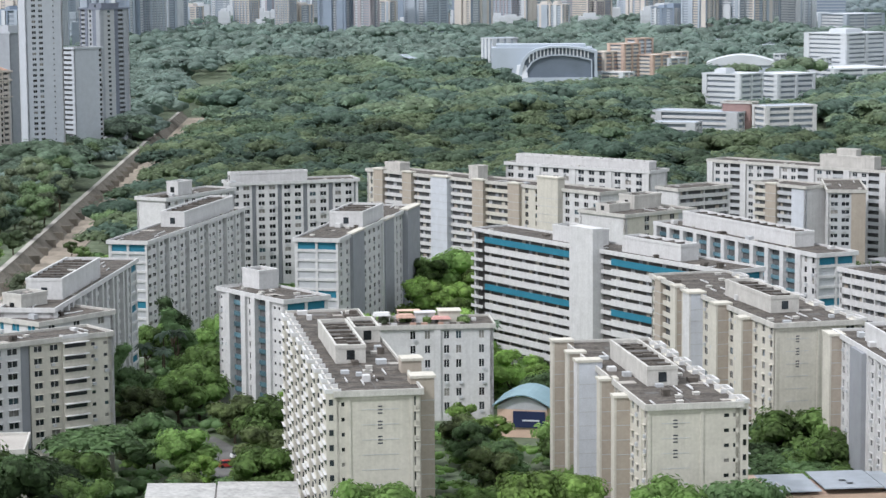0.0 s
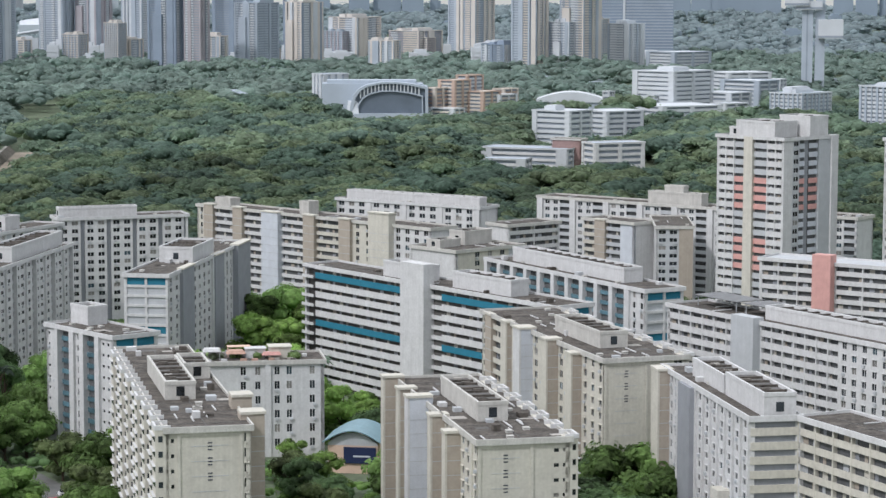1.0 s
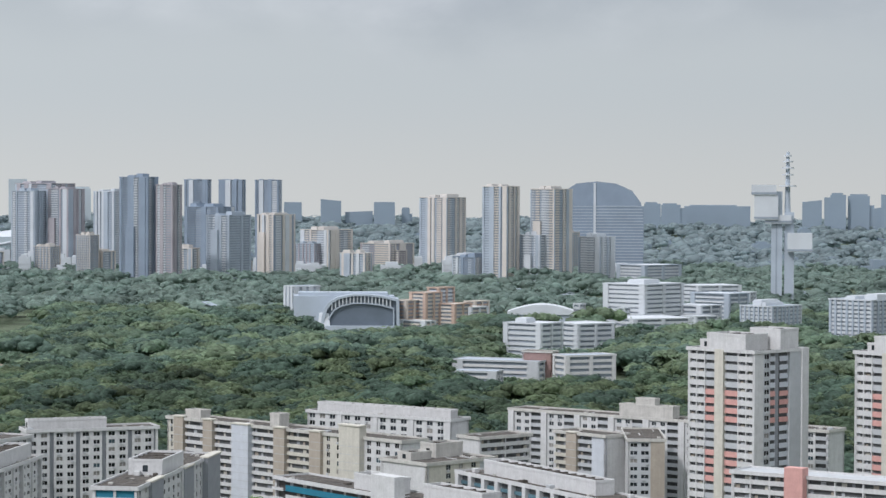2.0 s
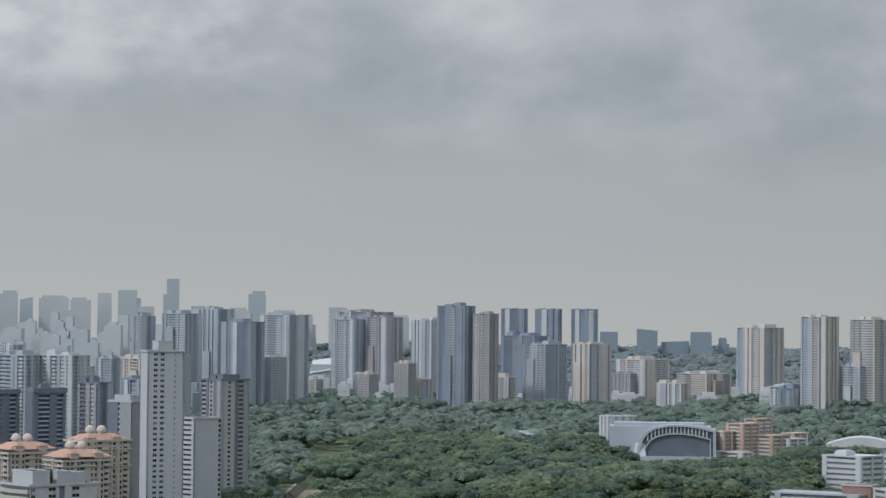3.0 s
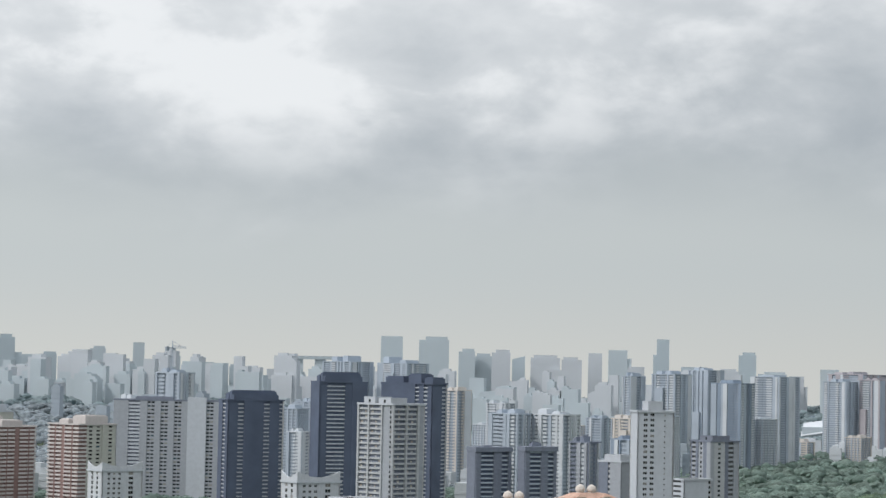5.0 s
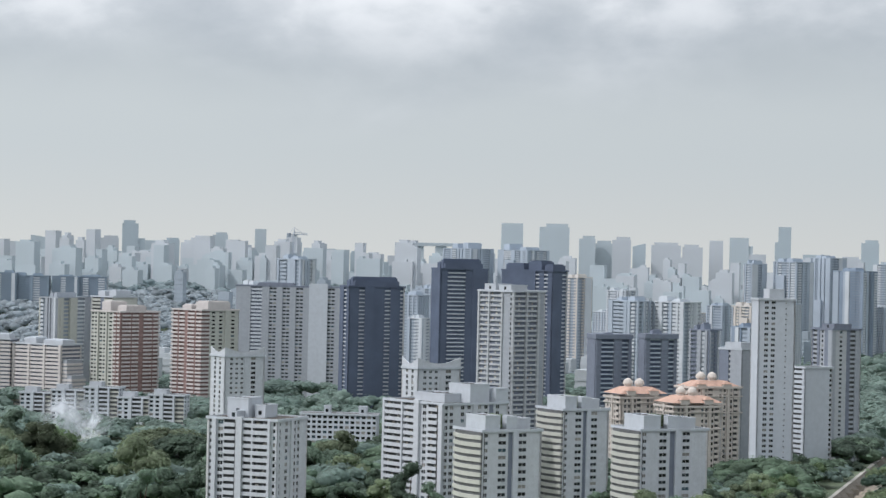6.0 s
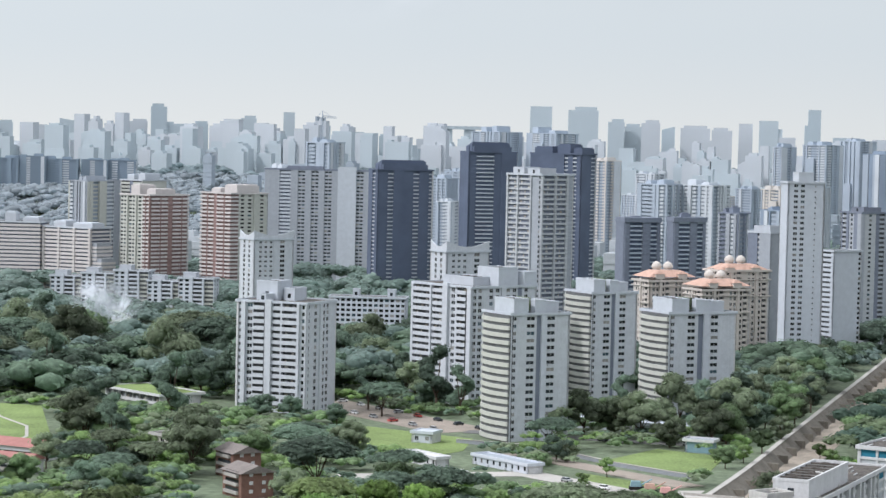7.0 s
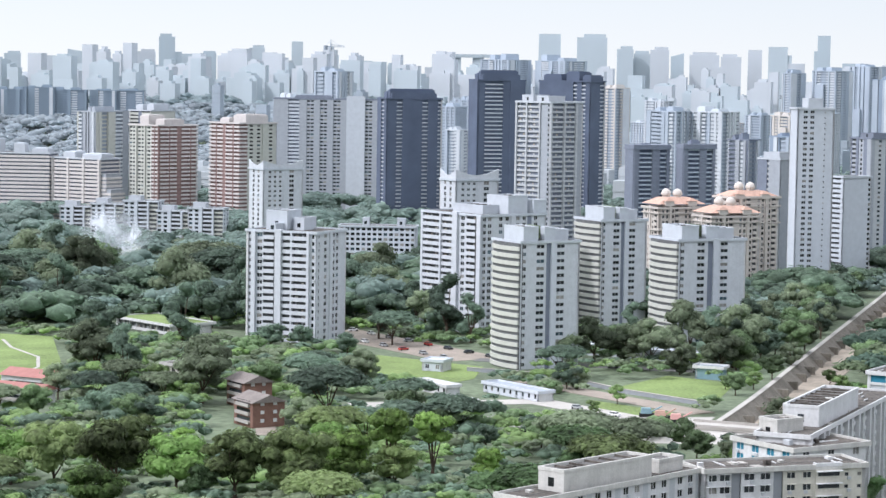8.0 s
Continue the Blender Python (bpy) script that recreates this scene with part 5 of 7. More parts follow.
def arch_hall():
    """A hall with a wide front arch, drawn lopsided to fit the camera's quarter view, over dark glass, with a ribbed
    block beside it.
    """
    block("hall_annex", "white ribbed block beside the arched hall", 40, 2189, -61, 19, 27, 9, rise=3.9, base=1, sides={"S": [S(1, FW, out=0.8), B(0.7, FP, ph=3)] * 3, "E": [S(1, FW, out=0.8), B(0.6, FP, ph=3)] * 3 + [S(1, FW)]}, limit=0, roof=FP, rim=FW, core=FC, category="hall")
    ob = thing("arched_hall", "pale hall with a wide white arch over dark glass", "hall", 62, 2126, -2)
    PLOTS.append((150, 2030, 1, 0, 120, 140))
    shape = [(0, 0), (0.015, 12), (0.05, 20), (0.12, 26), (0.22, 29.5), (0.40, 32), (0.60, 32), (0.80, 30.5), (1.0, 27.5), (1.004, 0)]
    wide, m = 70.0, len(shape)

    def arc(inset, drop):
        return [(inset + (wide - 2 * inset) * u, max(0.0, z - drop)) for u, z in shape]

    def shell(outer, inner, y0, y1):
        g = Geo()
        for y in (y0, y1):
            g.v += [(x, y, z) for x, z in outer] + [(x, y, z) for x, z in inner]
        for k in range(m - 1):
            g.f += [(k, m + k, m + k + 1, k + 1), (2 * m + k + 1, k + 1, k, 2 * m + k)[::-1], (m + k, 3 * m + k, 3 * m + k + 1, m + k + 1)[::-1]]
        return g

    part("arch", shell(arc(0, 0), arc(2.6, 1.7), 0.0, 40.0), FP, ob)
    g = Geo()
    g.v = [(x, 3.0, z) for x, z in arc(2.5, 1.6)]
    g.f = [tuple(range(m))]
    part("glazing", g, HALL_GLASS, ob)
    part("eave", shell(arc(4.5, 7.6), arc(5.5, 8.6), 0.8, 2.9), FP, ob)
    for k in range(17):
        x = 10 + 52 * k / 16
        u = (x - 2.6) / (wide - 5.2)
        z = np.interp(u, [p[0] for p in shape], [p[1] for p in shape])
        part("rib", Geo().box(x - 0.55, x + 0.55, 1.0, 2.9, z - 8, z - 1.9), FW, ob)
    part("rear_hall", Geo().box(-24, wide - 4, 12, 44, 0, 30).box(-20, wide - 10, 16, 40, 30, 33), FP, ob)
    part("plinth", Geo().box(4, wide - 3, -4.0, 2.95, 0, 4), FP, ob)
    part("abutment", Geo().prism([(-3, -2), (9, -2), (9, 30), (-3, 30)], 0, 15, 0.7), FW, ob)


arch_hall()
WARM = mat("far_warm_panel", (0.50, 0.385, 0.32), vary=0.15, scale=0.1)
OCHRE = mat("far_cream_panel", (0.58, 0.53, 0.475), vary=0.12, scale=0.1)


def campus():
    c = "institution building"

    def low(label, x, y, yaw, w, d, h, wall=FW, strip=FW, rise=4.0, ph=2.3, n=3, roof=FW, tank=None):
        s = [S(0.5, wall, out=0.6), B(n, strip, ph=ph, slabs=False), S(0.5, wall, out=0.6)]
        block("campus_building", label, x, y, yaw, w, d, max(1, int(round((h - 1) / rise))), rise=rise, base=1, sides={"S": s, "E": s + s[1:]}, limit=0, roof=roof, rim=wall, core=FC, category=c, tank=tank)

    low("white campus block with slotted end wall", 214, 1756, -42, 34, 29, 24, tank=[(0.2, 0.5, 0.2, 0.6, 3)])
    low("white campus block with banded floors", 251, 1825, -60, 34, 36, 22)
    low("large white institution with banded floors", 350, 2110, -49, 48, 56, 41, ph=2.7, tank=[(0.3, 0.7, 0.3, 0.7, 3)])
    low("large white institution with banded floors", 434, 2295, -71, 39, 48, 31, ph=2.7)
    low("white low campus wing with sloping parapet", 319, 1977, -69, 52, 57, 17)
    low("grey roofed low office block", 494, 2975, -54, 50, 66, 31, wall=FG, strip=FW)
    low("white low block between the towers", 224, 3088, -49, 26, 47, 13)
    low("low school block with grey flat roofs", 180, 1490, -27, 58, 22, 17, wall=LGREY, strip=WHITE, roof=FG, rise=3.6, ph=1.6)
    low("white school block with banded corridors", 191, 1438, -70, 17, 34, 21, wall=WHITE, strip=WHITE, roof=FG, rise=3.6, ph=1.7)
    low("low school wing with grey flat roof", 150, 1455, -20, 44, 16, 12, wall=LGREY, strip=WHITE, roof=FG, rise=3.6, ph=1.6)
    low("low grey shed among trees", 239, 1377, -50, 14, 34, 6, wall=LGREY, strip=FW, roof=FG)
    low("white villa among trees", -204, 1495, -20, 14, 10, 7)
    low("white water tank house on a hill", 492, 2330, -30, 20, 20, 26)
    low("low white hillside block among trees", 540, 2540, -40, 70, 24, 14)
    block("school_wing", "dark red end wall of the school block", 190, 1500, -27, 20, 12, 5, rise=4.0, base=1, sides={"S": [S(1, BRICK)], "E": [S(1, BRICK)]}, limit=0, category="school")
    # kept free of trees so that the campus shows from the camera
    for x, y, w, d in ((260, 1700, 60, 60), (420, 2060, 130, 120), (400, 1930, 110, 60), (230, 1400, 100, 40), (215, 2090, 90, 90)):
        PLOTS.append((x, y, 1, 0, w, d))
    low("white campus wing with open galleries", 405, 2130, -49, 40, 30, 20, ph=1.8)
    low("white campus annex with sloping end wall", 350, 2085, -30, 34, 20, 14)
    low("white campus annex with sloping end wall", 395, 2100, -60, 20, 26, 13)
    low("grey and white campus wing with terraces", 445, 2200, -49, 46, 30, 28, wall=FG, strip=FW, ph=1.6)
    low("white chimney-like stair tower on the campus", 288, 2080, -45, 7, 8, 24)
    low("white chimney-like stair tower on the campus", 330, 2095, -45, 7, 8, 22)
    # stepped terraces in cream and terracotta
    for x, y, w, d, h, a, b in ((124, 2160, 24, 20, 16, FW, OCHRE), (140, 2150, 17, 22, 25, OCHRE, WARM), (158, 2155, 20, 22, 31, WARM, OCHRE), (172, 2185, 14, 22, 35, WARM, FW), (184, 2155, 20, 24, 23, WARM, OCHRE), (200, 2165, 20, 24, 17, FW, OCHRE), (155, 2120, 32, 14, 7, FW, OCHRE), (208, 2210, 14, 20, 22, OCHRE, WARM)):
        low("cream and terracotta stepped terrace block", x, y, -46, w, d, h, wall=a, strip=b, rise=3.4, ph=1.7, n=2, roof=OCHRE)
    # hall with a white vaulted roof
    ob = thing("vaulted_hall", "campus hall with a white vaulted roof", c, 238, 2192, -8)
    PLOTS.append((290, 2192, 1, 0, 60, 40))
    part("wall", Geo().box(0, 60, 0.5, 30, 0, 11), FP, ob)
    k, g = 10, Geo()
    for y in (-1.0, 32.0):
        g.v += [(-2 + 64 * i / k, y, 11 + 9 * math.sin(math.pi * (0.08 + 0.84 * i / k))) for i in range(k + 1)] + [(62, y, 10.6), (-2, y, 10.6)]
    n = k + 3
    g.f = [tuple(range(n))[::-1], tuple(range(n, 2 * n))] + [(i, (i + 1) % n, n + (i + 1) % n, n + i) for i in range(n)]
    part("vault", g, FW, ob)
    # hangar roof in a clearing of the forest
    ob = thing("clearing_shelter", "long grey curved shelter roof in a clearing", "shelter", -22, 2225, -24)
    PLOTS.append((6, 2205, 1, 0, 56, 34))
    g = Geo()
    for y in (0, 14):
        g.v += [(-26 + 52 * i / 8, y, 13 + 6 * (i / 8 - 0.75) ** 2 * (2.2 if i < 6 else 8)) for i in range(9)]
        g.v += [(-26 + 52 * i / 8, y, 12.5 + 6 * (i / 8 - 0.75) ** 2 * (2.2 if i < 6 else 8)) for i in range(9)]
    for i in range(8):
        g.f += [(i, i + 1, 18 + i + 1, 18 + i), (9 + i, 27 + i, 28 + i, 10 + i), (i, 9 + i, 10 + i, i + 1), (18 + i, 19 + i, 28 + i, 27 + i)]
    part("curved_roof", g, FG, ob)
    for x in (-20, 0, 18):
        part("support", Geo().rod((x, 7, 0), (x, 7, 13), 0.5), FP, ob)


campus()


def panel_building():
    """A pale building whose roof is one huge slanted panel."""
    z = far_rise(-390, 3844)
    ob = thing("panel_building", "pale building with a large slanted roof panel", "office building", -390, 3844, 5, z)
    part("body", Geo().box(-22, 22, 0, 30, 0, 30), HORIZON[0], ob)
    g = Geo()
    g.v = [(-24, -2, 16), (24, -2, 24), (20, 26, 42), (-20, 26, 36), (-24, -2, 14.5), (24, -2, 22.5), (20, 26, 40.5), (-20, 26, 34.5)]
    g.f = [(0, 1, 2, 3), (7, 6, 5, 4), (0, 4, 5, 1), (1, 5, 6, 2), (2, 6, 7, 3), (3, 7, 4, 0)]
    part("slanted_panel", g, FW, ob)


panel_building()


def tower_crane(x, y, base, top, turn, reach):
    """A lattice mast, a long jib and a short counter jib with its ballast."""
    ob = thing("tower_crane", "pale tower crane above the unfinished block", "crane", x, y, turn, base)
    h = top - base
    mast = Geo()
    for sx in (-0.9, 0.9):
        for sy in (-0.9, 0.9):
            mast.rod((sx, sy, 0), (sx, sy, h), 0.22, n=4)
    for k in range(int(h / 2)):
        s = 1 if k % 2 else -1
        mast.rod((-0.9 * s, -0.9, 2 * k), (0.9 * s, -0.9, 2 * k + 2), 0.14, n=4)
        mast.rod((-0.9 * s, 0.9, 2 * k), (0.9 * s, 0.9, 2 * k + 2), 0.14, n=4)
    part("mast", mast, FG, ob)
    jib = Geo().rod((0, -0.7, h), (reach, -0.7, h), 0.22, n=4).rod((0, 0.7, h), (reach, 0.7, h), 0.22, n=4).rod((0, 0, h + 2), (reach, 0, h + 1), 0.22, n=4)
    for k in range(int(reach / 2.5)):
        jib.rod((2.5 * k, -0.7, h), (2.5 * k + 1.25, 0, h + 1.9 - 0.9 * k * 2.5 / reach), 0.13, n=4).rod((2.5 * k + 1.25, 0, h + 1.9 - 0.9 * k * 2.5 / reach), (2.5 * k + 2.5, 0.7, h), 0.13, n=4)
    part("jib", jib, FG, ob)
    part("counter_jib", Geo().box(-7, 0, -0.9, 0.9, h - 0.2, h + 0.4), FG, ob)
    part("ballast", Geo().box(-7, -4.5, -1.2, 1.2, h - 2.6, h + 1.0), FC, ob)
    part("cab", Geo().box(0.9, 2.9, -1, 1, h - 2.4, h - 0.2), FW, ob)
    part("peak", Geo().rod((0, 0, h), (0, 0, h + 6), 0.6, 0.2, 5).rod((0, 0, h + 6), (reach * 0.6, 0, h + 1.6), 0.12, n=4).rod((0, 0, h + 6), (-6, 0, h + 0.4), 0.12, n=4), FG, ob)


tower_crane(-726, 1879, 119.26, 140, 62, 15)


def skyline():
    """The towers of the centre far off, of uneven height: azimuth, width and top."""
    west = [(-28.62, 30, 147), (-27.9, 43, 140), (-27.11, 35, 152), (-26.69, 27, 150), (-26.33, 15, 133), (-25.5, 34, 154), (-25.01, 29, 182), (-24.48, 34, 147), (-24.04, 30, 152), (-23.64, 24, 144), (-23.23, 27, 157),
        (-22.88, 28, 164), (-22.38, 28, 139), (-21.92, 22, 172), (-21.45, 27, 142), (-21.04, 17, 150), (-20.32, 37, 139), (-19.71, 9, 136), (-19.42, 16, 127), (-18.7, 27, 129)]
    middle = [(-15.9, 43, 194), (-14.89, 55, 194), (-14.1, 30, 173), (-13.7, 31, 165), (-13.28, 34, 172), (-12.86, 24, 162), (-12.22, 54, 164), (-11.59, 37, 161), (-11.03, 27, 170), (-10.49, 35, 176), (-10.12, 41, 146), (-9.42, 23, 197),
        (-8.82, 25, 147), (-8.41, 21, 149), (-7.87, 37, 145), (-7.42, 32, 176), (-6.83, 52, 141), (-6.26, 27, 134), (-5.49, 33, 147), (-4.8, 52, 142), (-4.12, 52, 134)]
    east = [(1.0, 35, 107), (1.91, 38, 113), (2.58, 51, 91), (3.19, 41, 108), (3.7, 15, 98), (9.6, 30, 110), (10.04, 35, 108), (11.14, 120, 105), (13.37, 35, 115), (13.98, 28, 128), (14.46, 39, 126), (14.92, 20, 103), (15.16, 28, 126)]
    rng = np.random.default_rng(5)
    for rows in (west, middle, east):
        for az, w, top in rows:
            r = 4400 + rng.uniform(-60, 60)
            x, y = r * math.sin(radians(az)), r * math.cos(radians(az))
            z = far_rise(x, y)
            ob = thing("skyline_tower", "hazy blue tower of the distant city centre", "skyscraper", x, y, -az, z, "distant skyline")
            # wall tones here carry painted haze
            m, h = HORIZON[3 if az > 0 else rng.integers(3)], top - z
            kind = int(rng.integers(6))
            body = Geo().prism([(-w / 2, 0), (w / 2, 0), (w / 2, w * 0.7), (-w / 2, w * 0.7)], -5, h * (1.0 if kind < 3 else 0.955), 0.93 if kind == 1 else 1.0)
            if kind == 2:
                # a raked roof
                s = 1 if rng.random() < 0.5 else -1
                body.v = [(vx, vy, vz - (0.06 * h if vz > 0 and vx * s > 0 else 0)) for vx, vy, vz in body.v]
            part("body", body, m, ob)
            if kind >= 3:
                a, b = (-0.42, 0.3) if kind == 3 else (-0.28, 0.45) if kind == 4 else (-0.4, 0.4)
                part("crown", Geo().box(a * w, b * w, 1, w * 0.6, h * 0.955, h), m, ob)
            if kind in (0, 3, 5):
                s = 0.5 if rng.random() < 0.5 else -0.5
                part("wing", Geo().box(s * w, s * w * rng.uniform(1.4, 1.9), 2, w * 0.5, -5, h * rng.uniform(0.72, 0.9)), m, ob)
    # three slabs under one long deck
    for az in (-18.15, -17.6, -17.02):
        r = 4400
        x, y = r * math.sin(radians(az)), r * math.cos(radians(az))
        ob = thing("skyline_tower", "hazy hotel slab under a long roof deck", "skyscraper", x, y, -az, far_rise(x, y), "distant skyline")
        part("body", Geo().prism([(-13, 0), (13, 0), (13, 20), (-13, 20)], -5, 148 - far_rise(x, y), 0.8), HORIZON[0], ob)
    az = -17.6
    x, y = 4398 * math.sin(radians(az)), 4398 * math.cos(radians(az))
    ob = thing("roof_deck", "long boat-shaped deck across three hazy slabs", "roof deck", x, y, -az, 148)
    part("hull", Geo().prism([(-70, 8), (-50, 0), (60, 2), (66, 10), (60, 20), (-50, 20)], 0, 6, 1.04), HORIZON[0], ob)
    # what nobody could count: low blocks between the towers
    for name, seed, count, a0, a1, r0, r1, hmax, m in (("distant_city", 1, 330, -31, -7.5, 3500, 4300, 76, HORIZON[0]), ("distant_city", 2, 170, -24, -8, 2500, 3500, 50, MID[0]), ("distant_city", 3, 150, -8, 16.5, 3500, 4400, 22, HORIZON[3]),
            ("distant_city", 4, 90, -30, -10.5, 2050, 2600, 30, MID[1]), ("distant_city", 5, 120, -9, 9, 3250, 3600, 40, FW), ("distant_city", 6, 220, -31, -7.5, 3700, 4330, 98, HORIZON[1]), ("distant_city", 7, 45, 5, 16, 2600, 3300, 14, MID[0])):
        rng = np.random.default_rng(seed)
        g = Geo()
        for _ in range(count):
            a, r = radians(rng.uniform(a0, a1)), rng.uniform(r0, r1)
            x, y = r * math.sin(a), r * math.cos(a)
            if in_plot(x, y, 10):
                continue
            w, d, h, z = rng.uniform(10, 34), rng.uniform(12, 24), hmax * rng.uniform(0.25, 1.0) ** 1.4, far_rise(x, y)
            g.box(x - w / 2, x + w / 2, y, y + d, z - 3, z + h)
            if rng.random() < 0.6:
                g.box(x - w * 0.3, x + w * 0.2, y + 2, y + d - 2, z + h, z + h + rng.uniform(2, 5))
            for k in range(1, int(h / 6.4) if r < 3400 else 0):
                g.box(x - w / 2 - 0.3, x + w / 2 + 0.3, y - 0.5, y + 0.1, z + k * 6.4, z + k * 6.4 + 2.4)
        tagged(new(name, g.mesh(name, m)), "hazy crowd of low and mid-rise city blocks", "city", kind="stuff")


skyline()

# ---------------------------------------------------------------- foliage
ICO = {}


def ico_points(level):
    """The corners and faces of a ball of triangles."""
    if level not in ICO:
        bm = bmesh.new()
        bmesh.ops.create_icosphere(bm, subdivisions=level, radius=1.0)
        ICO[level] = (np.array([v.co[:] for v in bm.verts]), [tuple(v.index for v in f.verts) for f in bm.faces])
        bm.free()
    return ICO[level]


def add_lobe(g, rng, c, r, flat=0.75, level=2):
    """A lumpy clump of leaves."""
    p, f = ico_points(level)
    k = len(g.v)
    lump = 1 + rng.uniform(-0.22, 0.22, len(p))
    q = p * lump[:, None] * np.array([r, r, r * flat]) + c
    g.v += [tuple(v) for v in q.tolist()]
    g.f += [(a + k, b + k, d + k) for a, b, d in f]


def add_sprays(g, rng, c, r, count, size, flat=0.75, level=0.0):
    """Loose sprays of leaves on the skin of a clump, so that its outline is ragged."""
    n = rng.normal(size=(count, 3))
    n[:, 2] = np.abs(n[:, 2]) * 0.9 - 0.25
    n /= np.linalg.norm(n, axis=1)[:, None]
    at_p = c + n * np.array([r, r, r * flat]) * rng.uniform(0.88, 1.18, count)[:, None]
    n = n * (1 - level) + np.array([0.0, 0.0, level])
    n /= np.linalg.norm(n, axis=1)[:, None]
    a = np.cross(n, rng.normal(size=(count, 3)))
    a /= np.linalg.norm(a, axis=1)[:, None]
    b = np.cross(n, a) + n * rng.uniform(-0.4, 0.4, count)[:, None]
    s = size * rng.uniform(0.6, 1.3, count)[:, None]
    for p, u, v in zip(at_p, a * s, b * s * 0.7):
        k = len(g.v)
        g.v += [tuple(p - u), tuple(p - v * 0.6), tuple(p + u * 1.1), tuple(p + v)]
        g.f.append((k, k + 1, k + 2, k + 3))



# ---------------------------------------------------------------- canal, lawns, roads
def sheet(name, label, category, ring, z, material, thick=0.06, kind="structure"):
    ob = new(name, Geo().prism(ring, z - 0.4, z + thick).mesh(name, material))
    return tagged(ob, label, category, kind=kind)


def ribbon(name, label, ax, ay, bx, by, half, z, material, category="road"):
    dx, dy = bx - ax, by - ay
    s = math.hypot(dx, dy)
    nx, ny = -dy / s * half, dx / s * half
    return sheet(name, label, category, [(ax - nx, ay - ny), (bx - nx, by - ny), (bx + nx, by + ny), (ax + nx, ay + ny)], z, material)


def canal():
    bed, left, right, walk_way = Geo(), Geo(), Geo(), Geo()
    ys = [804 + 12 * i for i in range(82)]
    for a, c in zip(ys, ys[1:]):
        xa, xc = canal_x(a), canal_x(c)

        def quad(g, u0, z0, u1, z1):
            k = len(g.v)
            g.v += [(xa + u0, a, z0), (xa + u1, a, z1), (xc + u1, c, z1), (xc + u0, c, z0)]
            g.f.append((k, k + 1, k + 2, k + 3))

        quad(bed, -6.6, -4.9, 6.6, -4.9)
        quad(left, -11.6, 0.12, -6.5, -4.9)
        quad(right, 6.5, -4.9, 11.6, 0.12)
        k = len(walk_way.v)
        walk_way.v += [(xa - 13.6, a, 0.25), (xa - 11.5, a, 0.25), (xc - 11.5, c, 0.25), (xc - 13.6, c, 0.25), (xa - 11.5, a, -0.1), (xc - 11.5, c, -0.1)]
        walk_way.f += [(k, k + 1, k + 2, k + 3), (k + 1, k + 4, k + 5, k + 2)]
    tagged(new("canal_bed", bed.mesh("canal_bed", SAND)), "sandy concrete bed of the drained canal", "canal", kind="structure")
    tagged(new("canal_bank", left.mesh("canal_bank", SHADE_STAINED)), "sloping concrete canal bank", "canal", kind="structure")
    tagged(new("canal_bank", right.mesh("canal_bank", SHADE_STAINED)), "sloping concrete canal bank", "canal", kind="structure")
    tagged(new("canal_path", walk_way.mesh("canal_path", PAVING)), "pale footpath along the canal", "path", kind="structure")
    for i in range(22):
        y = 845 + 26 * i
        x = canal_x(y)
        ob = new("buttress", Geo().prism([(x - 11.4, y), (x - 5.2, y), (x - 5.2, y + 1.3), (x - 11.4, y + 1.3)], -5, -1.6).mesh("buttress", SHADE_STAINED))
        tagged(ob, "concrete buttress on the canal bank", "buttress", "canal buttresses")


# the bank's shade is put into the dark base; the streaks are stains
SHADE_STAINED = mat("stained_concrete", (0.17, 0.155, 0.13), rough=0.95, scale=0.12, vary=0.4, streak=0.6)
SAND = mat("sandy_silt", (0.30, 0.26, 0.21), rough=0.95, scale=0.06, vary=0.3, fine=0.5)
PAVING = mat("pale_paving", (0.42, 0.40, 0.37), rough=0.9, scale=0.1, vary=0.15)
canal()


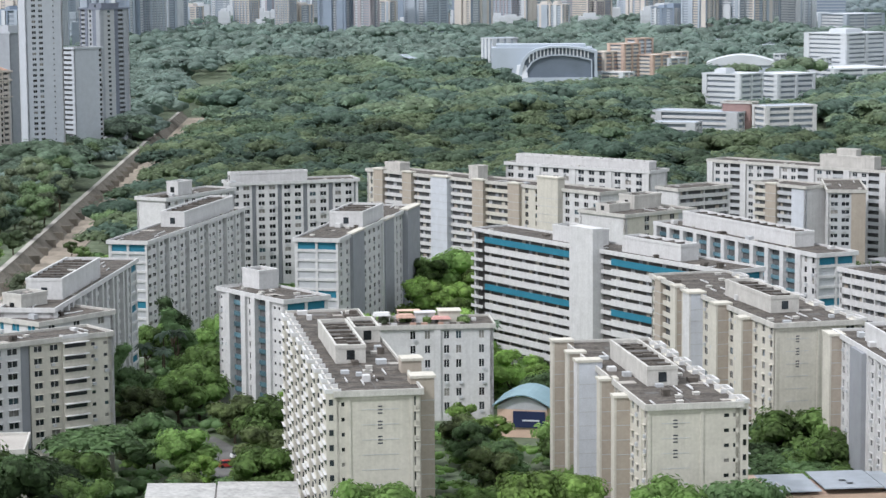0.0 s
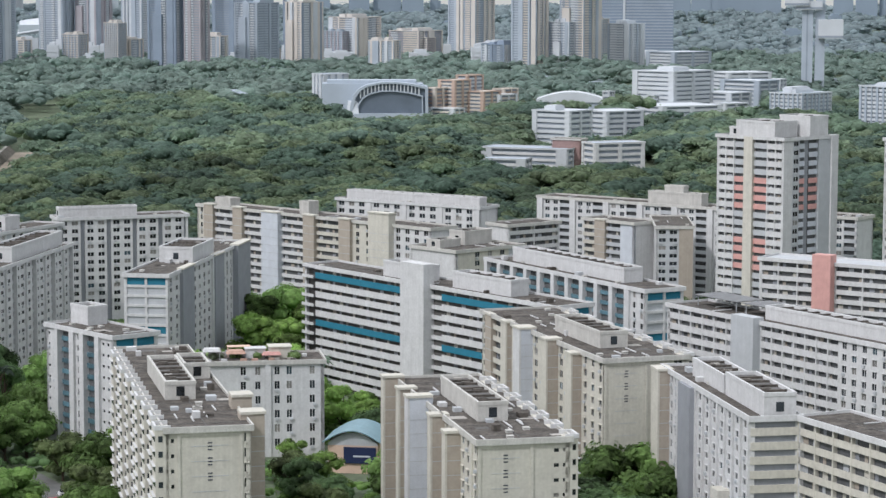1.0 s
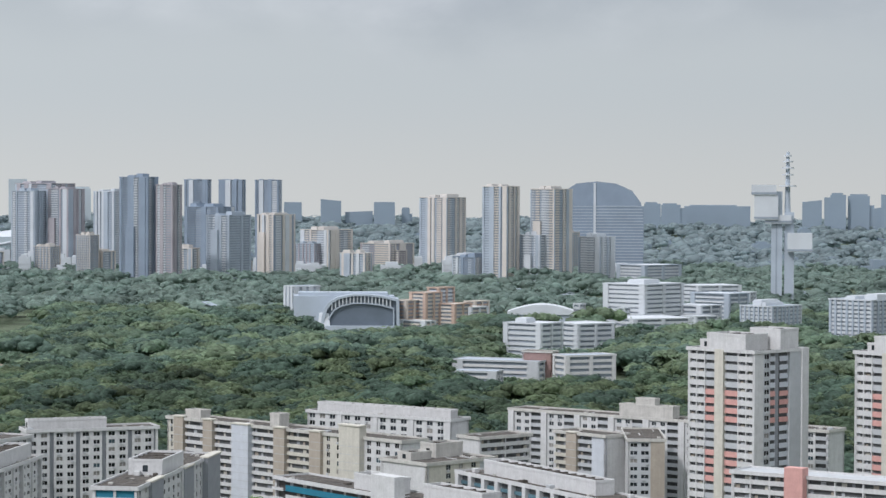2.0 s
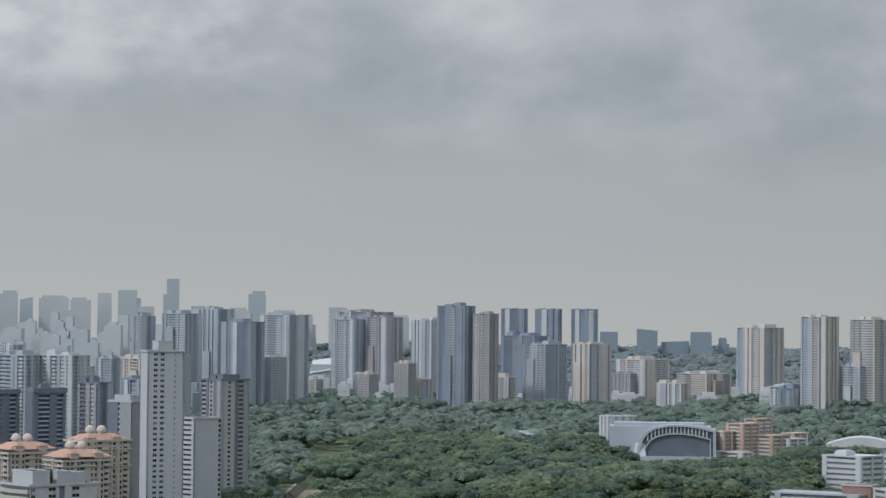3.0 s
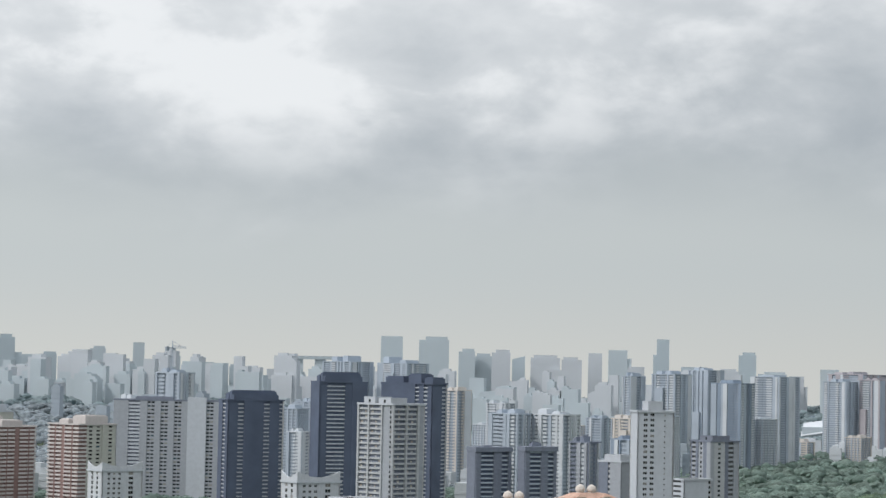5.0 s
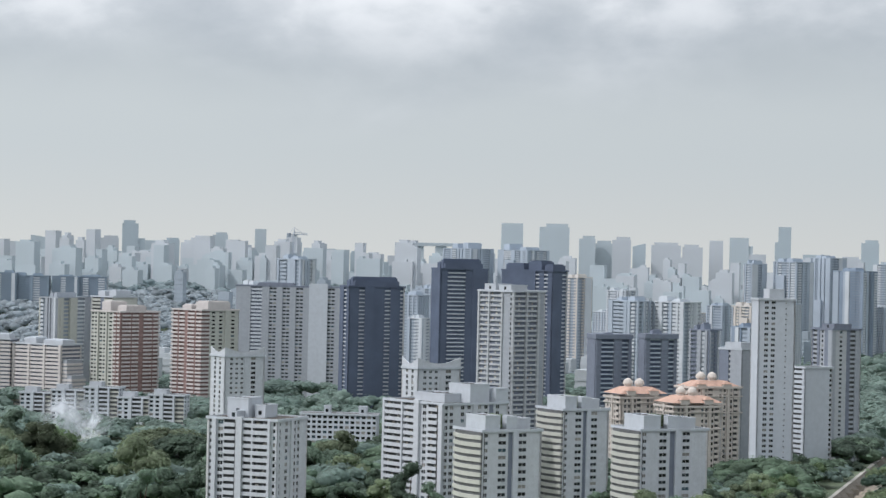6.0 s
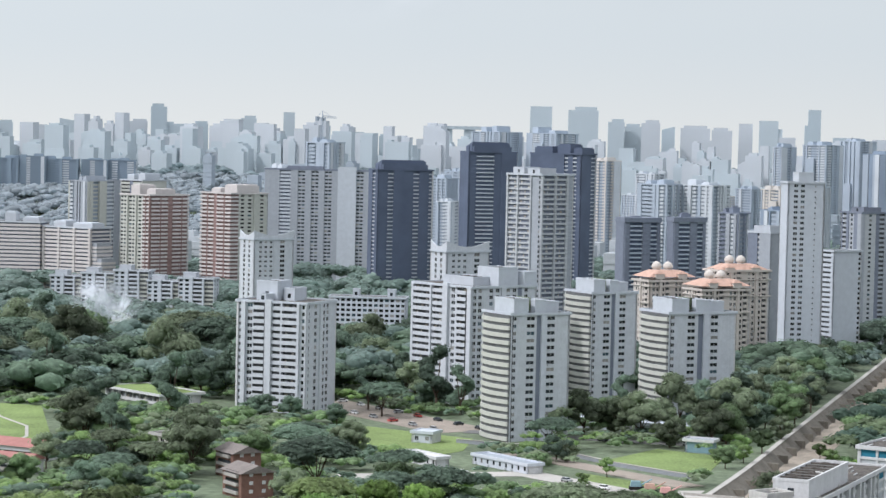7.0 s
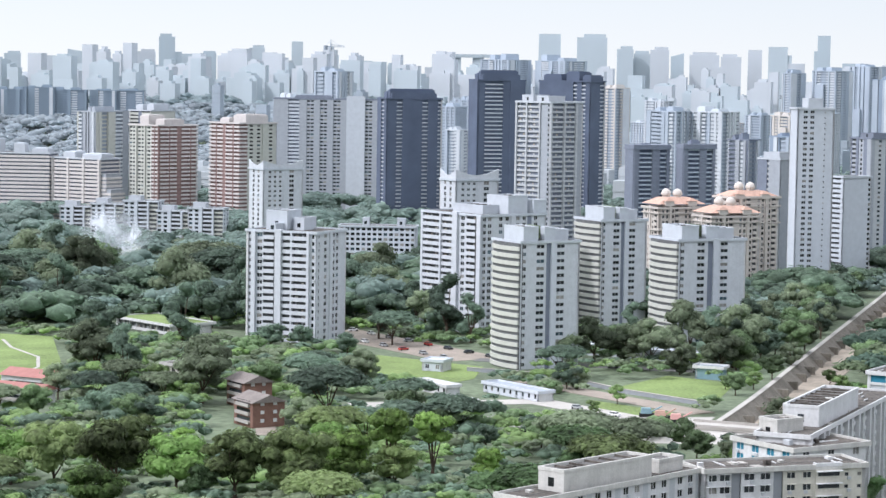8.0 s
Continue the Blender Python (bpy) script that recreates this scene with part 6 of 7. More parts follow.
def grounds():
    sheet("lawn", "bright mown lawn in the park", "lawn", [(-350, 950), (-290, 928), (-282, 890), (-292, 850), (-320, 880), (-345, 920)], 0.05, GRASS)
    sheet("lawn", "bright mown lawn beside the canal", "lawn", [(-226, 880), (-214, 932), (-184, 920), (-180, 868)], 0.05, GRASS)
    sheet("lawn", "bright mown lawn beside the site road", "lawn", [(-224, 850), (-188, 830), (-184, 802), (-208, 806)], 0.05, GRASS)
    sheet("lawn", "rolling mown lawn with a path", "lawn", [(-540, 950), (-498, 950), (-425, 822), (-441, 790), (-500, 860)], 0.05, GRASS)
    for a, b, c, d, z in ((-512, 930, -494, 905, 0.13), (-494, 905, -468, 880, 0.135), (-468, 880, -452, 850, 0.14), (-452, 850, -447, 826, 0.145)):
        ribbon("path", "pale curving footpath over the lawn", a, b, c, d, 0.7, z, PAVING, "path")
    ribbon("road", "pale concrete site road", -150, 778, -240, 838, 6.5, 0.08, PAVING)
    ribbon("road", "pale concrete site road", -240, 838, -300, 800, 6.0, 0.14, PAVING)
    ribbon("road", "service road through the park", -300, 800, -284, 745, 4.5, 0.08, PAVING)
    ribbon("road", "service road through the park", -284, 745, -300, 640, 4.0, 0.02, ASPHALT)
    ribbon("car_park", "asphalt car park in front of the condominium", -395, 1026, -300, 950, 15, 0.08, EARTH, "car park")
    ribbon("road", "road past the condominium towers", -300, 950, -190, 952, 5, 0.14, ASPHALT)
    sheet("site_yard", "wide pale concrete yard of the works site", "yard", [(-262, 786), (-222, 806), (-196, 812), (-172, 826), (-171, 796), (-142, 790), (-146, 768), (-178, 758), (-200, 776), (-232, 774)], 0.02, PAVING)
    ribbon("earth_bank", "bare brown earth along the small canal", -262, 892, -178, 832, 6, 0.14, EARTH, "earth bank")
    ribbon("car_park", "car park between the blocks", -66, 578, -47, 538, 8, 0.08, ASPHALT, "car park")
    ribbon("path", "earth track beside the brick house", -330, 790, -300, 722, 3.5, 0.08, EARTH, "path")
    for ax, ay, bx, by in ((-292, 912, -256, 908), (-256, 908, -218, 874), (-218, 874, -182, 852)):
        s = math.hypot(bx - ax, by - ay)
        ob = thing("retaining_wall", "dark stained concrete retaining wall", "wall", ax, ay, math.degrees(math.atan2(by - ay, bx - ax)), kind="structure")
        part("face", Geo().box(0, s, 0, 0.8, -0.3, 1.5), GREY, ob)
        part("coping", Geo().box(0, s, -0.15, 0.95, 1.5, 1.7), CONCRETE, ob)
    ob = thing("bridge", "concrete road bridge over the canal mouth", "bridge", -152, 797, -6, kind="structure")
    part("deck", Geo().box(-24, 24, -6, 6, 0.3, 1.1), PAVING, ob)
    for y in (-6.2, 5.8):
        part("parapet", Geo().box(-24, 24, y, y + 0.4, 1.1, 2.0), CONCRETE, ob)


grounds()

# ---------------------------------------------------------------- cars
PAINTS = [mat("car_white", (0.72, 0.72, 0.72), rough=0.3, vary=0.04, spec=0.5), mat("car_silver", (0.42, 0.43, 0.45), rough=0.3, vary=0.04, metal=0.4), mat("car_red", (0.42, 0.05, 0.04), rough=0.3, vary=0.06, spec=0.5), mat("car_dark", (0.04, 0.045, 0.05), rough=0.3, vary=0.1, spec=0.5)]
TYRE = mat("tyre_rubber", (0.02, 0.02, 0.02), rough=0.9)
CAR_WORDS = ["white", "silver grey", "red", "dark"]


def car(x, y, yaw, paint, size=1.0):
    ob = thing("car", CAR_WORDS[paint] + " saloon car parked on the asphalt", "car", x, y, yaw, 0.15, "parked cars")
    ob.scale = (size, size, size)
    part("body", Geo().prism([(-2.1, -0.85), (2.0, -0.85), (2.2, -0.5), (2.2, 0.5), (2.0, 0.85), (-2.1, 0.85)], 0.3, 0.95, 0.97), PAINTS[paint], ob)
    part("cabin", Geo().prism([(-1.7, -0.78), (1.0, -0.78), (1.0, 0.78), (-1.7, 0.78)], 0.95, 1.42, 0.78), GLASS, ob)
    part("car_roof", Geo().prism([(-1.35, -0.62), (0.75, -0.62), (0.75, 0.62), (-1.35, 0.62)], 1.421, 1.5, 0.95), PAINTS[paint], ob)
    for wx in (-1.35, 1.35):
        for wy in (-0.88, 0.7):
            part("wheel", Geo().rod((wx, wy, 0.33), (wx, wy + 0.18, 0.33), 0.33, n=10), TYRE, ob)


def park_cars():
    rng = np.random.default_rng(3)
    for i in range(15):
        t = i / 14
        side = -9 if i % 2 else 8
        car(-390 + 88 * t + side * 0.6, 1022 - 70 * t + side, -38 + rng.uniform(-6, 6) + (90 if i % 3 == 0 else 0), int(rng.integers(4)), 1.1)
    for x, y, a, p in ((-63, 566, 20, 3), (-50, 556, 24, 0), (-57, 551, 15, 1), (-52, 546, 18, 2), (-225, 958, 5, 2), (-240, 946, 0, 3), (-262, 950, 2, 0), (-205, 948, 3, 1), (-290, 950, -4, 3), (-205, 812, -30, 0), (-222, 824, -32, 1), (-262, 826, 30, 0), (-292, 780, 80, 1), (-288, 760, 85, 0)):
        car(x, y, a, p, 1.1)


park_cars()


# ---------------------------------------------------------------- low buildings
TILE_BROWN = mat("grey_brown_tile", (0.20, 0.175, 0.16), rough=0.9, vary=0.25, fine=2.0)
BRICKWORK = mat("brown_brick", (0.20, 0.115, 0.09), rough=0.9, vary=0.25, fine=3.0)
RED_ROOF = mat("red_sheet_roof", (0.34, 0.155, 0.135), rough=0.7, vary=0.15)
BLUE_ROOF = mat("blue_grey_sheet", (0.22, 0.34, 0.39), rough=0.45, vary=0.12, metal=0.2)
NAVY = mat("navy_panel", (0.02, 0.03, 0.08), rough=0.5)
WEATHERED = mat("weathered_sheet", (0.42, 0.42, 0.41), rough=0.8, scale=0.25, vary=0.25, fine=1.0)
PEACH = mat("peach_paint", (0.62, 0.46, 0.36), streak=0.4)


def gabled(name, label, x, y, yaw, w, d, h, wall, roof_mat, ridge=3.0, floors=2, category="house"):
    """A house with a pitched roof that overhangs, banded balconies on its front and windows in its end."""
    ob = thing(name, label, category, x, y, yaw)
    PLOTS.append((x, y, math.cos(radians(yaw)), math.sin(radians(yaw)), w, d))
    part("wall", Geo().box(-w, 0, 0, d, 0, h), wall, ob)
    g = Geo()
    o = 0.9
    g.v = [(-w - o, -o, h), (o, -o, h), (o, d + o, h), (-w - o, d + o, h), (-w - o, d / 2, h + ridge), (o, d / 2, h + ridge)]
    g.f = [(0, 1, 5, 4), (2, 3, 4, 5), (1, 2, 5), (3, 0, 4), (3, 2, 1, 0)]
    part("roof", g, roof_mat, ob)
    for k in range(floors):
        z = 1.2 + k * (h / floors)
        part("balcony", Geo().box(-w * 0.85, -w * 0.15, -0.9, -0.02, z, z + 1.0), CONCRETE, ob)
        part("glazing", Geo().box(-w * 0.85, -w * 0.15, -0.05, 0.02, z + 1.0, z + 2.1), GLASS, ob)
        for u in (0.3, 0.7):
            part("window", Geo().box(0.0, 0.06, d * u - 0.7, d * u + 0.7, z + 0.6, z + 1.8), WHITE, ob)
    return ob


def low_buildings():
    gabled("brick_house", "brown brick house with grey pitched roof", -310, 734, -40, 14, 12, 8.5, BRICKWORK, TILE_BROWN, 2.6, 3)
    gabled("brick_house", "brown brick house with grey pitched roof", -331, 776, -40, 14, 11, 9, BRICKWORK, TILE_BROWN, 2.6, 3)
    gabled("red_roofed_hall", "low white hall with red sheet roof", -400, 752, -10, 20, 10, 5, WHITE, RED_ROOF, 2.2, 1)
    gabled("red_roofed_hall", "low white hall with red sheet roof", -412, 785, -12, 24, 12, 5, WHITE, RED_ROOF, 2.4, 1)
    block("white_house", "flat-roofed white house with garden wall", -377, 826, -20, 12, 9, 2, rise=3.2, base=0.5, sides={"S": [W(1, CREAM, n=3)], "E": [S(1, PALE)]}, category="house", over=0.8)
    block("pool_house", "long low hall with white roof edges", -452, 975, -32, 46, 22, 1, rise=4.0, base=0.5, sides={"S": [B(1, WHITE, posts=8)]}, category="hall", roof=GRASS, rim=WHITE, over=1.5)
    block("site_shed", "long pale blue site shed", -240, 836, -36, 34, 7, 1, rise=3.0, base=0.3, sides={"S": [W(1, PALE, n=9, ww=1.2)]}, category="shed", roof=METAL, rim=PALE)
    block("site_shed", "white site cabins in a row", -276, 838, -36, 22, 6, 1, rise=3.0, base=0.3, sides={"S": [W(1, WHITE, n=6, ww=1.2)]}, category="shed", roof=WHITE, rim=WHITE)
    block("kiosk", "teal and white pump house on the lawn", -191, 928, -4, 11, 7, 1, rise=4.2, base=0.4, sides={"S": [S(1, BLUE_ROOF)], "E": [S(1, BLUE_ROOF)]}, category="kiosk", roof=METAL, rim=WHITE, over=0.9)
    for x, y, yaw, w in ((-300, 905, -5, 9), (-205, 975, -8, 30), (-240, 985, -4, 40), (-610, 1240, -20, 30), (-590, 1150, 0, 24), (-480, 1180, -10, 30)):
        block("low_pavilion", "low flat-roofed pavilion among trees", x, y, yaw, w, 9, 1, rise=3.6, base=0.4, sides={"S": [W(1, MIST, n=max(2, int(w / 4)), ww=1.6)]}, category="pavilion", roof=MIST, rim=MIST)
    # excavators and stores on the site
    for x, y, m, lab in ((-188, 812, TERRACOTTA, "orange excavator standing on the site"), (-181, 806, PINK, "red truck standing on the site"), (-194, 816, BLUE_ROOF, "blue container standing on the site")):
        ob = thing("site_machine", lab, "machine", x, y, 20)
        part("chassis", Geo().box(-3, 3, -1.3, 1.3, 0.2, 1.4), TYRE, ob)
        part("cab", Geo().prism([(-2.6, -1.2), (1.2, -1.2), (1.2, 1.2), (-2.6, 1.2)], 1.4, 3.3, 0.85), m, ob)
        part("boom", Geo().rod((1, 0, 1.8), (5, 0, 4.0), 0.35, 0.2), m, ob)
    # pavilion with a barrel roof between the blocks
    ob = thing("barrel_pavilion", "pavilion with blue-grey barrel roof and peach walls", "pavilion", 17.5, 578, -12)
    PLOTS.append((25, 575, 1, 0, 15, 20))
    part("wall", Geo().box(-6.2, 6.2, 0, 13, 0, 7.6), PEACH, ob)
    n, g = 12, Geo()
    for y in (-1.5, 15):
        for r in (0.0, 0.25):
            g.v += [(-7.4 + 14.8 * i / n, y, 7.7 + r + 3.0 * math.sin(math.pi * i / n)) for i in range(n + 1)]
    m = n + 1
    for i in range(n):
        g.f += [(m + i, m + i + 1, 3 * m + i + 1, 3 * m + i), (i, 2 * m + i, 2 * m + i + 1, i + 1), (i, i + 1, m + i + 1, m + i), (2 * m + i, 3 * m + i, 3 * m + i + 1, 2 * m + i + 1)]
    part("barrel_roof", g, BLUE_ROOF, ob)
    arch = Geo()
    arch.v = [(-6.2 + 12.4 * i / n, -0.03, 7.6 + 2.6 * math.sin(math.pi * i / n)) for i in range(n + 1)] + [(6.2, -0.03, 7.0), (-6.2, -0.03, 7.0)]
    arch.f = [tuple(range(n + 3))]
    part("gable_glass", arch, LGREY, ob)
    part("sign_board", Geo().box(-2.2, 5.8, -0.5, -0.05, 2.6, 6.6), NAVY, ob, "navy sign board with unreadable pale bars")
    part("sign_bar", Geo().box(0.2, 4.4, -0.56, -0.5, 4.2, 4.6), PALE, ob)
    block("bin_store", "small white flat-roofed store behind the pavilion", 28, 602, 0, 7, 7, 1, rise=4, base=4, sides={"S": [S(1, WHITE)]}, category="store", roof=BLUE_ROOF)
    # roofs close below the eye
    ob = thing("market_hall", "low hall with weathered white sheet roofs", "hall", -29.5, 452, 4)
    PLOTS.append((-29.5, 452, 1, 0.07, 30, 22))
    part("wall", Geo().box(-29.5, -0.5, 0.5, 17, 0, 13.2), LGREY, ob)
    for a, c in ((-30, -16.4), (-16, 0)):
        r = Geo()
        r.v = [(a, 0, 13.4), (c, 0, 13.0), (c, 17.5, 13.9), (a, 17.5, 14.2), (a, 0, 13.2), (c, 0, 12.8), (c, 17.5, 13.7), (a, 17.5, 14.0)]
        r.f = [(0, 1, 2, 3), (7, 6, 5, 4), (0, 4, 5, 1), (2, 6, 7, 3), (1, 5, 6, 2), (3, 7, 4, 0)]
        part("sheet_roof", r, WEATHERED, ob)
    part("gutter", Geo().box(-16.4, -16.0, 0, 17.5, 13.3, 13.6), SHEET, ob)
    ob = thing("market_hall", "low hall with grey sheet roofs and peach walls", "hall", 92, 452, 6)
    PLOTS.append((92, 452, 1, 0.1, 36, 20))
    part("wall", Geo().box(-34, 0, 0, 14, 0, 15), PEACH, ob)
    part("parapet", Geo().box(-34.3, -31, -0.3, 14, 15, 16.1), PEACH, ob)
    for a, c, z in ((-31, -21, 15.8), (-20.5, -9, 16.2), (-8.5, 1, 15.9)):
        part("sheet_roof", Geo().prism([(a, -0.5), (c, -0.5), (c, 14.5), (a, 14.5)], z, z + 0.22, 0.99), METAL, ob)
    part("stair_box", Geo().box(-5, 4, 9, 14, 15, 20), CREAM, ob)
    clutter(ob, np.random.default_rng(11), 30, 8, 15.9, 8)
    block("corner_block", "cream block with plain parapet", -84.5, 462, 6, 30, 16, 7, base=2, sides={"S": [S(1, CREAM)], "E": [S(1, CREAM)]}, roof=CONCRETE)


low_buildings()


# ---------------------------------------------------------------- roof garden
def roof_garden():
    ob = thing("roof_garden", "overgrown roof garden with pots and a red awning", "roof garden", -8, 607, 5, 24.4)
    rng = np.random.default_rng(9)
    for k in range(16):
        g = Geo()
        x, y, r = rng.uniform(-12, 14), rng.uniform(-4, 5), rng.uniform(0.6, 1.3)
        add_lobe(g, rng, np.array([x, y, r * 0.6]), r, 0.8)
        add_sprays(g, rng, np.array([x, y, r * 0.7]), r, 24, 0.35, 0.9)
        part("shrub", g, HAZED_LEAF[(2, 3, 2)[k % 3]], ob)
    part("awning", Geo().prism([(-6, -2.5), (-1, -2.5), (-1, 1.5), (-6, 1.5)], 1.4, 2.2, 0.7), TERRACOTTA, ob)
    part("awning", Geo().prism([(3, -3), (8, -3), (8, 0), (3, 0)], 1.0, 1.7, 0.8), PINK, ob)
    for k in range(7):
        x = rng.uniform(-12, 13)
        part("planter", Geo().box(x, x + 1.6, -5.2, -4.5, 0, 0.6), (TERRACOTTA, CONCRETE, WHITE)[k % 3], ob)
    part("garden_shed", Geo().box(-1, 4, -1, 2.5, 0, 2.4).box(-1.3, 4.3, -1.3, 2.8, 2.4, 2.6), WHITE, ob)
    part("garden_room", Geo().box(5, 10.5, -1.5, 3.5, 0, 2.8).box(4.7, 10.8, -1.8, 3.8, 2.8, 3.0), CREAM, ob)
    part("canopy", Geo().prism([(-12, -3.5), (-7.5, -3.5), (-7.5, 0.5), (-12, 0.5)], 2.2, 2.9, 0.8), WHITE, ob)
    for px, py in ((-11.7, -3.2), (-7.8, -3.2), (-11.7, 0.2), (-7.8, 0.2)):
        part("canopy_post", Geo().rod((px, py, 0), (px, py, 2.25), 0.08), WHITE, ob)
    part("pergola", Geo().box(-5.5, 0.5, 2.0, 5.0, 2.5, 2.65).box(-5.4, -5.2, 2.1, 2.3, 0, 2.5).box(0.2, 0.4, 2.1, 2.3, 0, 2.5).box(-5.4, -5.2, 4.7, 4.9, 0, 2.5).box(0.2, 0.4, 4.7, 4.9, 0, 2.5), PEACH, ob)
    part("rockery", Geo().prism([(-11, -1), (-7, -1.5), (-6.5, 2), (-10, 3)], 0, 2.6, 0.6), CONCRETE, ob)


roof_garden()


def smoke_plume():
    """Thin pale smoke drifting up from a fire among the trees."""
    m = bpy.data.materials.new("thin_smoke")
    m.use_nodes = True
    n, l = m.node_tree.nodes, m.node_tree.links
    bsdf = n["Principled BSDF"]
    bsdf.inputs["Base Color"].default_value = (0.75, 0.79, 0.84, 1)
    bsdf.inputs["Roughness"].default_value = 1.0
    clear, mix, wisp = n.new("ShaderNodeBsdfTransparent"), n.new("ShaderNodeMixShader"), n.new("ShaderNodeTexNoise")
    wisp.inputs["Scale"].default_value, wisp.inputs["Detail"].default_value = 0.12, 6
    co, axis = n.new("ShaderNodeTexCoord"), n.new("ShaderNodeMapping")
    l.new(co.outputs["Object"], wisp.inputs["Vector"])
    # thins out away from the middle of the plume
    axis.inputs["Location"].default_value, axis.inputs["Scale"].default_value = (0.25, 0, -1.3), (1 / 15, 0, 1 / 19)
    l.new(co.outputs["Object"], axis.inputs["Vector"])
    far = n.new("ShaderNodeVectorMath")
    far.operation = "LENGTH"
    l.new(axis.outputs["Vector"], far.inputs[0])
    fade, span, both = n.new("ShaderNodeMapRange"), n.new("ShaderNodeMapRange"), n.new("ShaderNodeMath")
    fade.interpolation_type = "SMOOTHSTEP"
    for node, rows in ((fade, (("From Min", 1.0), ("From Max", 0.15), ("To Min", 0.0), ("To Max", 1.0))), (span, (("From Min", 0.4), ("From Max", 0.68), ("To Min", 0.05), ("To Max", 0.8)))):
        for k, v in rows:
            node.inputs[k].default_value = v
    both.operation = "MULTIPLY"
    l.new(far.outputs["Value"], fade.inputs["Value"])
    l.new(wisp.outputs["Fac"], span.inputs["Value"])
    l.new(fade.outputs["Result"], both.inputs[0])
    l.new(span.outputs["Result"], both.inputs[1])
    l.new(both.outputs["Value"], mix.inputs["Fac"])
    l.new(clear.outputs["BSDF"], mix.inputs[1])
    l.new(bsdf.outputs["BSDF"], mix.inputs[2])
    l.new(mix.outputs["Shader"], n["Material Output"].inputs["Surface"])
    g, rng = Geo(), np.random.default_rng(2)
    for y in (-5.0, 5.0):
        add_lobe(g, rng, np.array([-3.0 + 0.4 * y, y, 25.0]), 20.0, 1.0)
    ob = new("smoke_plume", g.mesh("smoke_plume", m, True))
    ob.location = (-604, 1236, 0)
    tagged(ob, "thin pale smoke rising from among the trees", "smoke", kind="stuff")


smoke_plume()

# ---------------------------------------------------------------- trees
def tree_meshes(seed, height, radius, flat, lobes, spread, sprays=90, material=None, form="round"):
    """A trunk with limbs, and a crown of many clumps. Heights and radii in metres."""
    rng = np.random.default_rng(seed)
    trunk, crown = Geo(), Geo()
    fork = height * (0.22 if form != "tall" else 0.2)
    trunk.rod((0, 0, -0.3), (0, 0, fork), 0.035 * height * 0.9, 0.022 * height, 8)
    mid = height - radius * flat
    for i in range(lobes):
        ang, k = 2.399 * i + rng.uniform(-0.3, 0.3), math.sqrt((i + 0.4) / lobes)
        rad = k * radius * spread
        if form == "umbrella":
            z = height - radius * flat * (0.35 + 0.55 * k * k) + rng.uniform(-0.5, 0.5)
        elif form == "tall":
            z = fork + (height - fork) * ((i * 0.618) % 1.0) * 0.92 + 0.5
            rad = radius * spread * (1 - 0.65 * abs((z - fork) / (height - fork) - 0.35)) * rng.uniform(0.4, 1)
        else:
            z = mid + radius * flat * rng.uniform(-0.95, 0.9) * math.sqrt(max(0.0, 1 - k * k * 0.75))
        c = np.array([rad * math.cos(ang), rad * math.sin(ang), z])
        r = radius * rng.uniform(0.26, 0.42)
        f = 0.5 if form == "umbrella" else 0.72
        add_lobe(crown, rng, c, r * 0.9, f, 1)
        add_sprays(crown, rng, c, r, sprays, 0.068 * radius, f, 0.55 if form == "umbrella" else 0.2)
        if i % 3 == 0:
            trunk.rod((0, 0, fork * 0.9), tuple(c * np.array([0.85, 0.85, 0.97])), 0.013 * height, 0.004 * height, 5)
    return trunk.mesh("trunk", BARK), crown.mesh("crown", material, True)


TREES = []


def tree_kinds():
    kinds = [(14, 8.0, 0.62, 16, 0.72, "round", 0), (12, 7.0, 0.70, 15, 0.70, "round", 1), (15, 10.5, 0.42, 22, 0.82, "umbrella", 1), (12, 6.0, 0.80, 14, 0.66, "round", 2),
             (17, 6.0, 0.90, 16, 0.70, "tall", 1), (13, 9.5, 0.40, 20, 0.82, "umbrella", 1), (11, 6.5, 0.70, 14, 0.70, "round", 3), (16, 8.5, 0.66, 18, 0.74, "round", 3), (10, 5.2, 0.75, 12, 0.68, "round", 2), (16, 11.5, 0.40, 24, 0.84, "umbrella", 3),
             (27, 8.2, 0.80, 19, 0.72, "round", 0), (26, 7.2, 0.85, 17, 0.70, "round", 2), (27, 9.0, 0.7, 19, 0.74, "round", 1)]
    for i, (h, r, f, n, s, form, leaf) in enumerate(kinds):
        TREES.append((*tree_meshes(50 + i, h, r, f, n, s, material=HAZED_LEAF[leaf], form=form), r, form))
    for i, (h, r, f, n, s, form, leaf) in enumerate(kinds):
        TREES.append((*tree_meshes(90 + i, h, r, f, n, s, material=NEAR_LEAF[leaf], form=form, sprays=125), r, form))


tree_kinds()
TREE_LABELS = {"round": "broad leafy green tree with rounded clumped crown", "umbrella": "spreading rain tree with flat layered crown", "tall": "tall dark green tree with narrow ragged crown"}


def tree(kind, x, y, size=1.0, turn=0.0, z=0.0):
    # close trees take the leaf set without painted haze
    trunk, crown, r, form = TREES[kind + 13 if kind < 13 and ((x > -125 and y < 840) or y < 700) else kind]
    ob = thing("tree", TREE_LABELS[form], "tree", x, y, turn, z, "trees of the estate")
    ob.scale = (size, size, size)
    part("trunk", trunk, BARK, ob)
    part("crown", crown, BARK, ob)
    return ob


STANDING = []


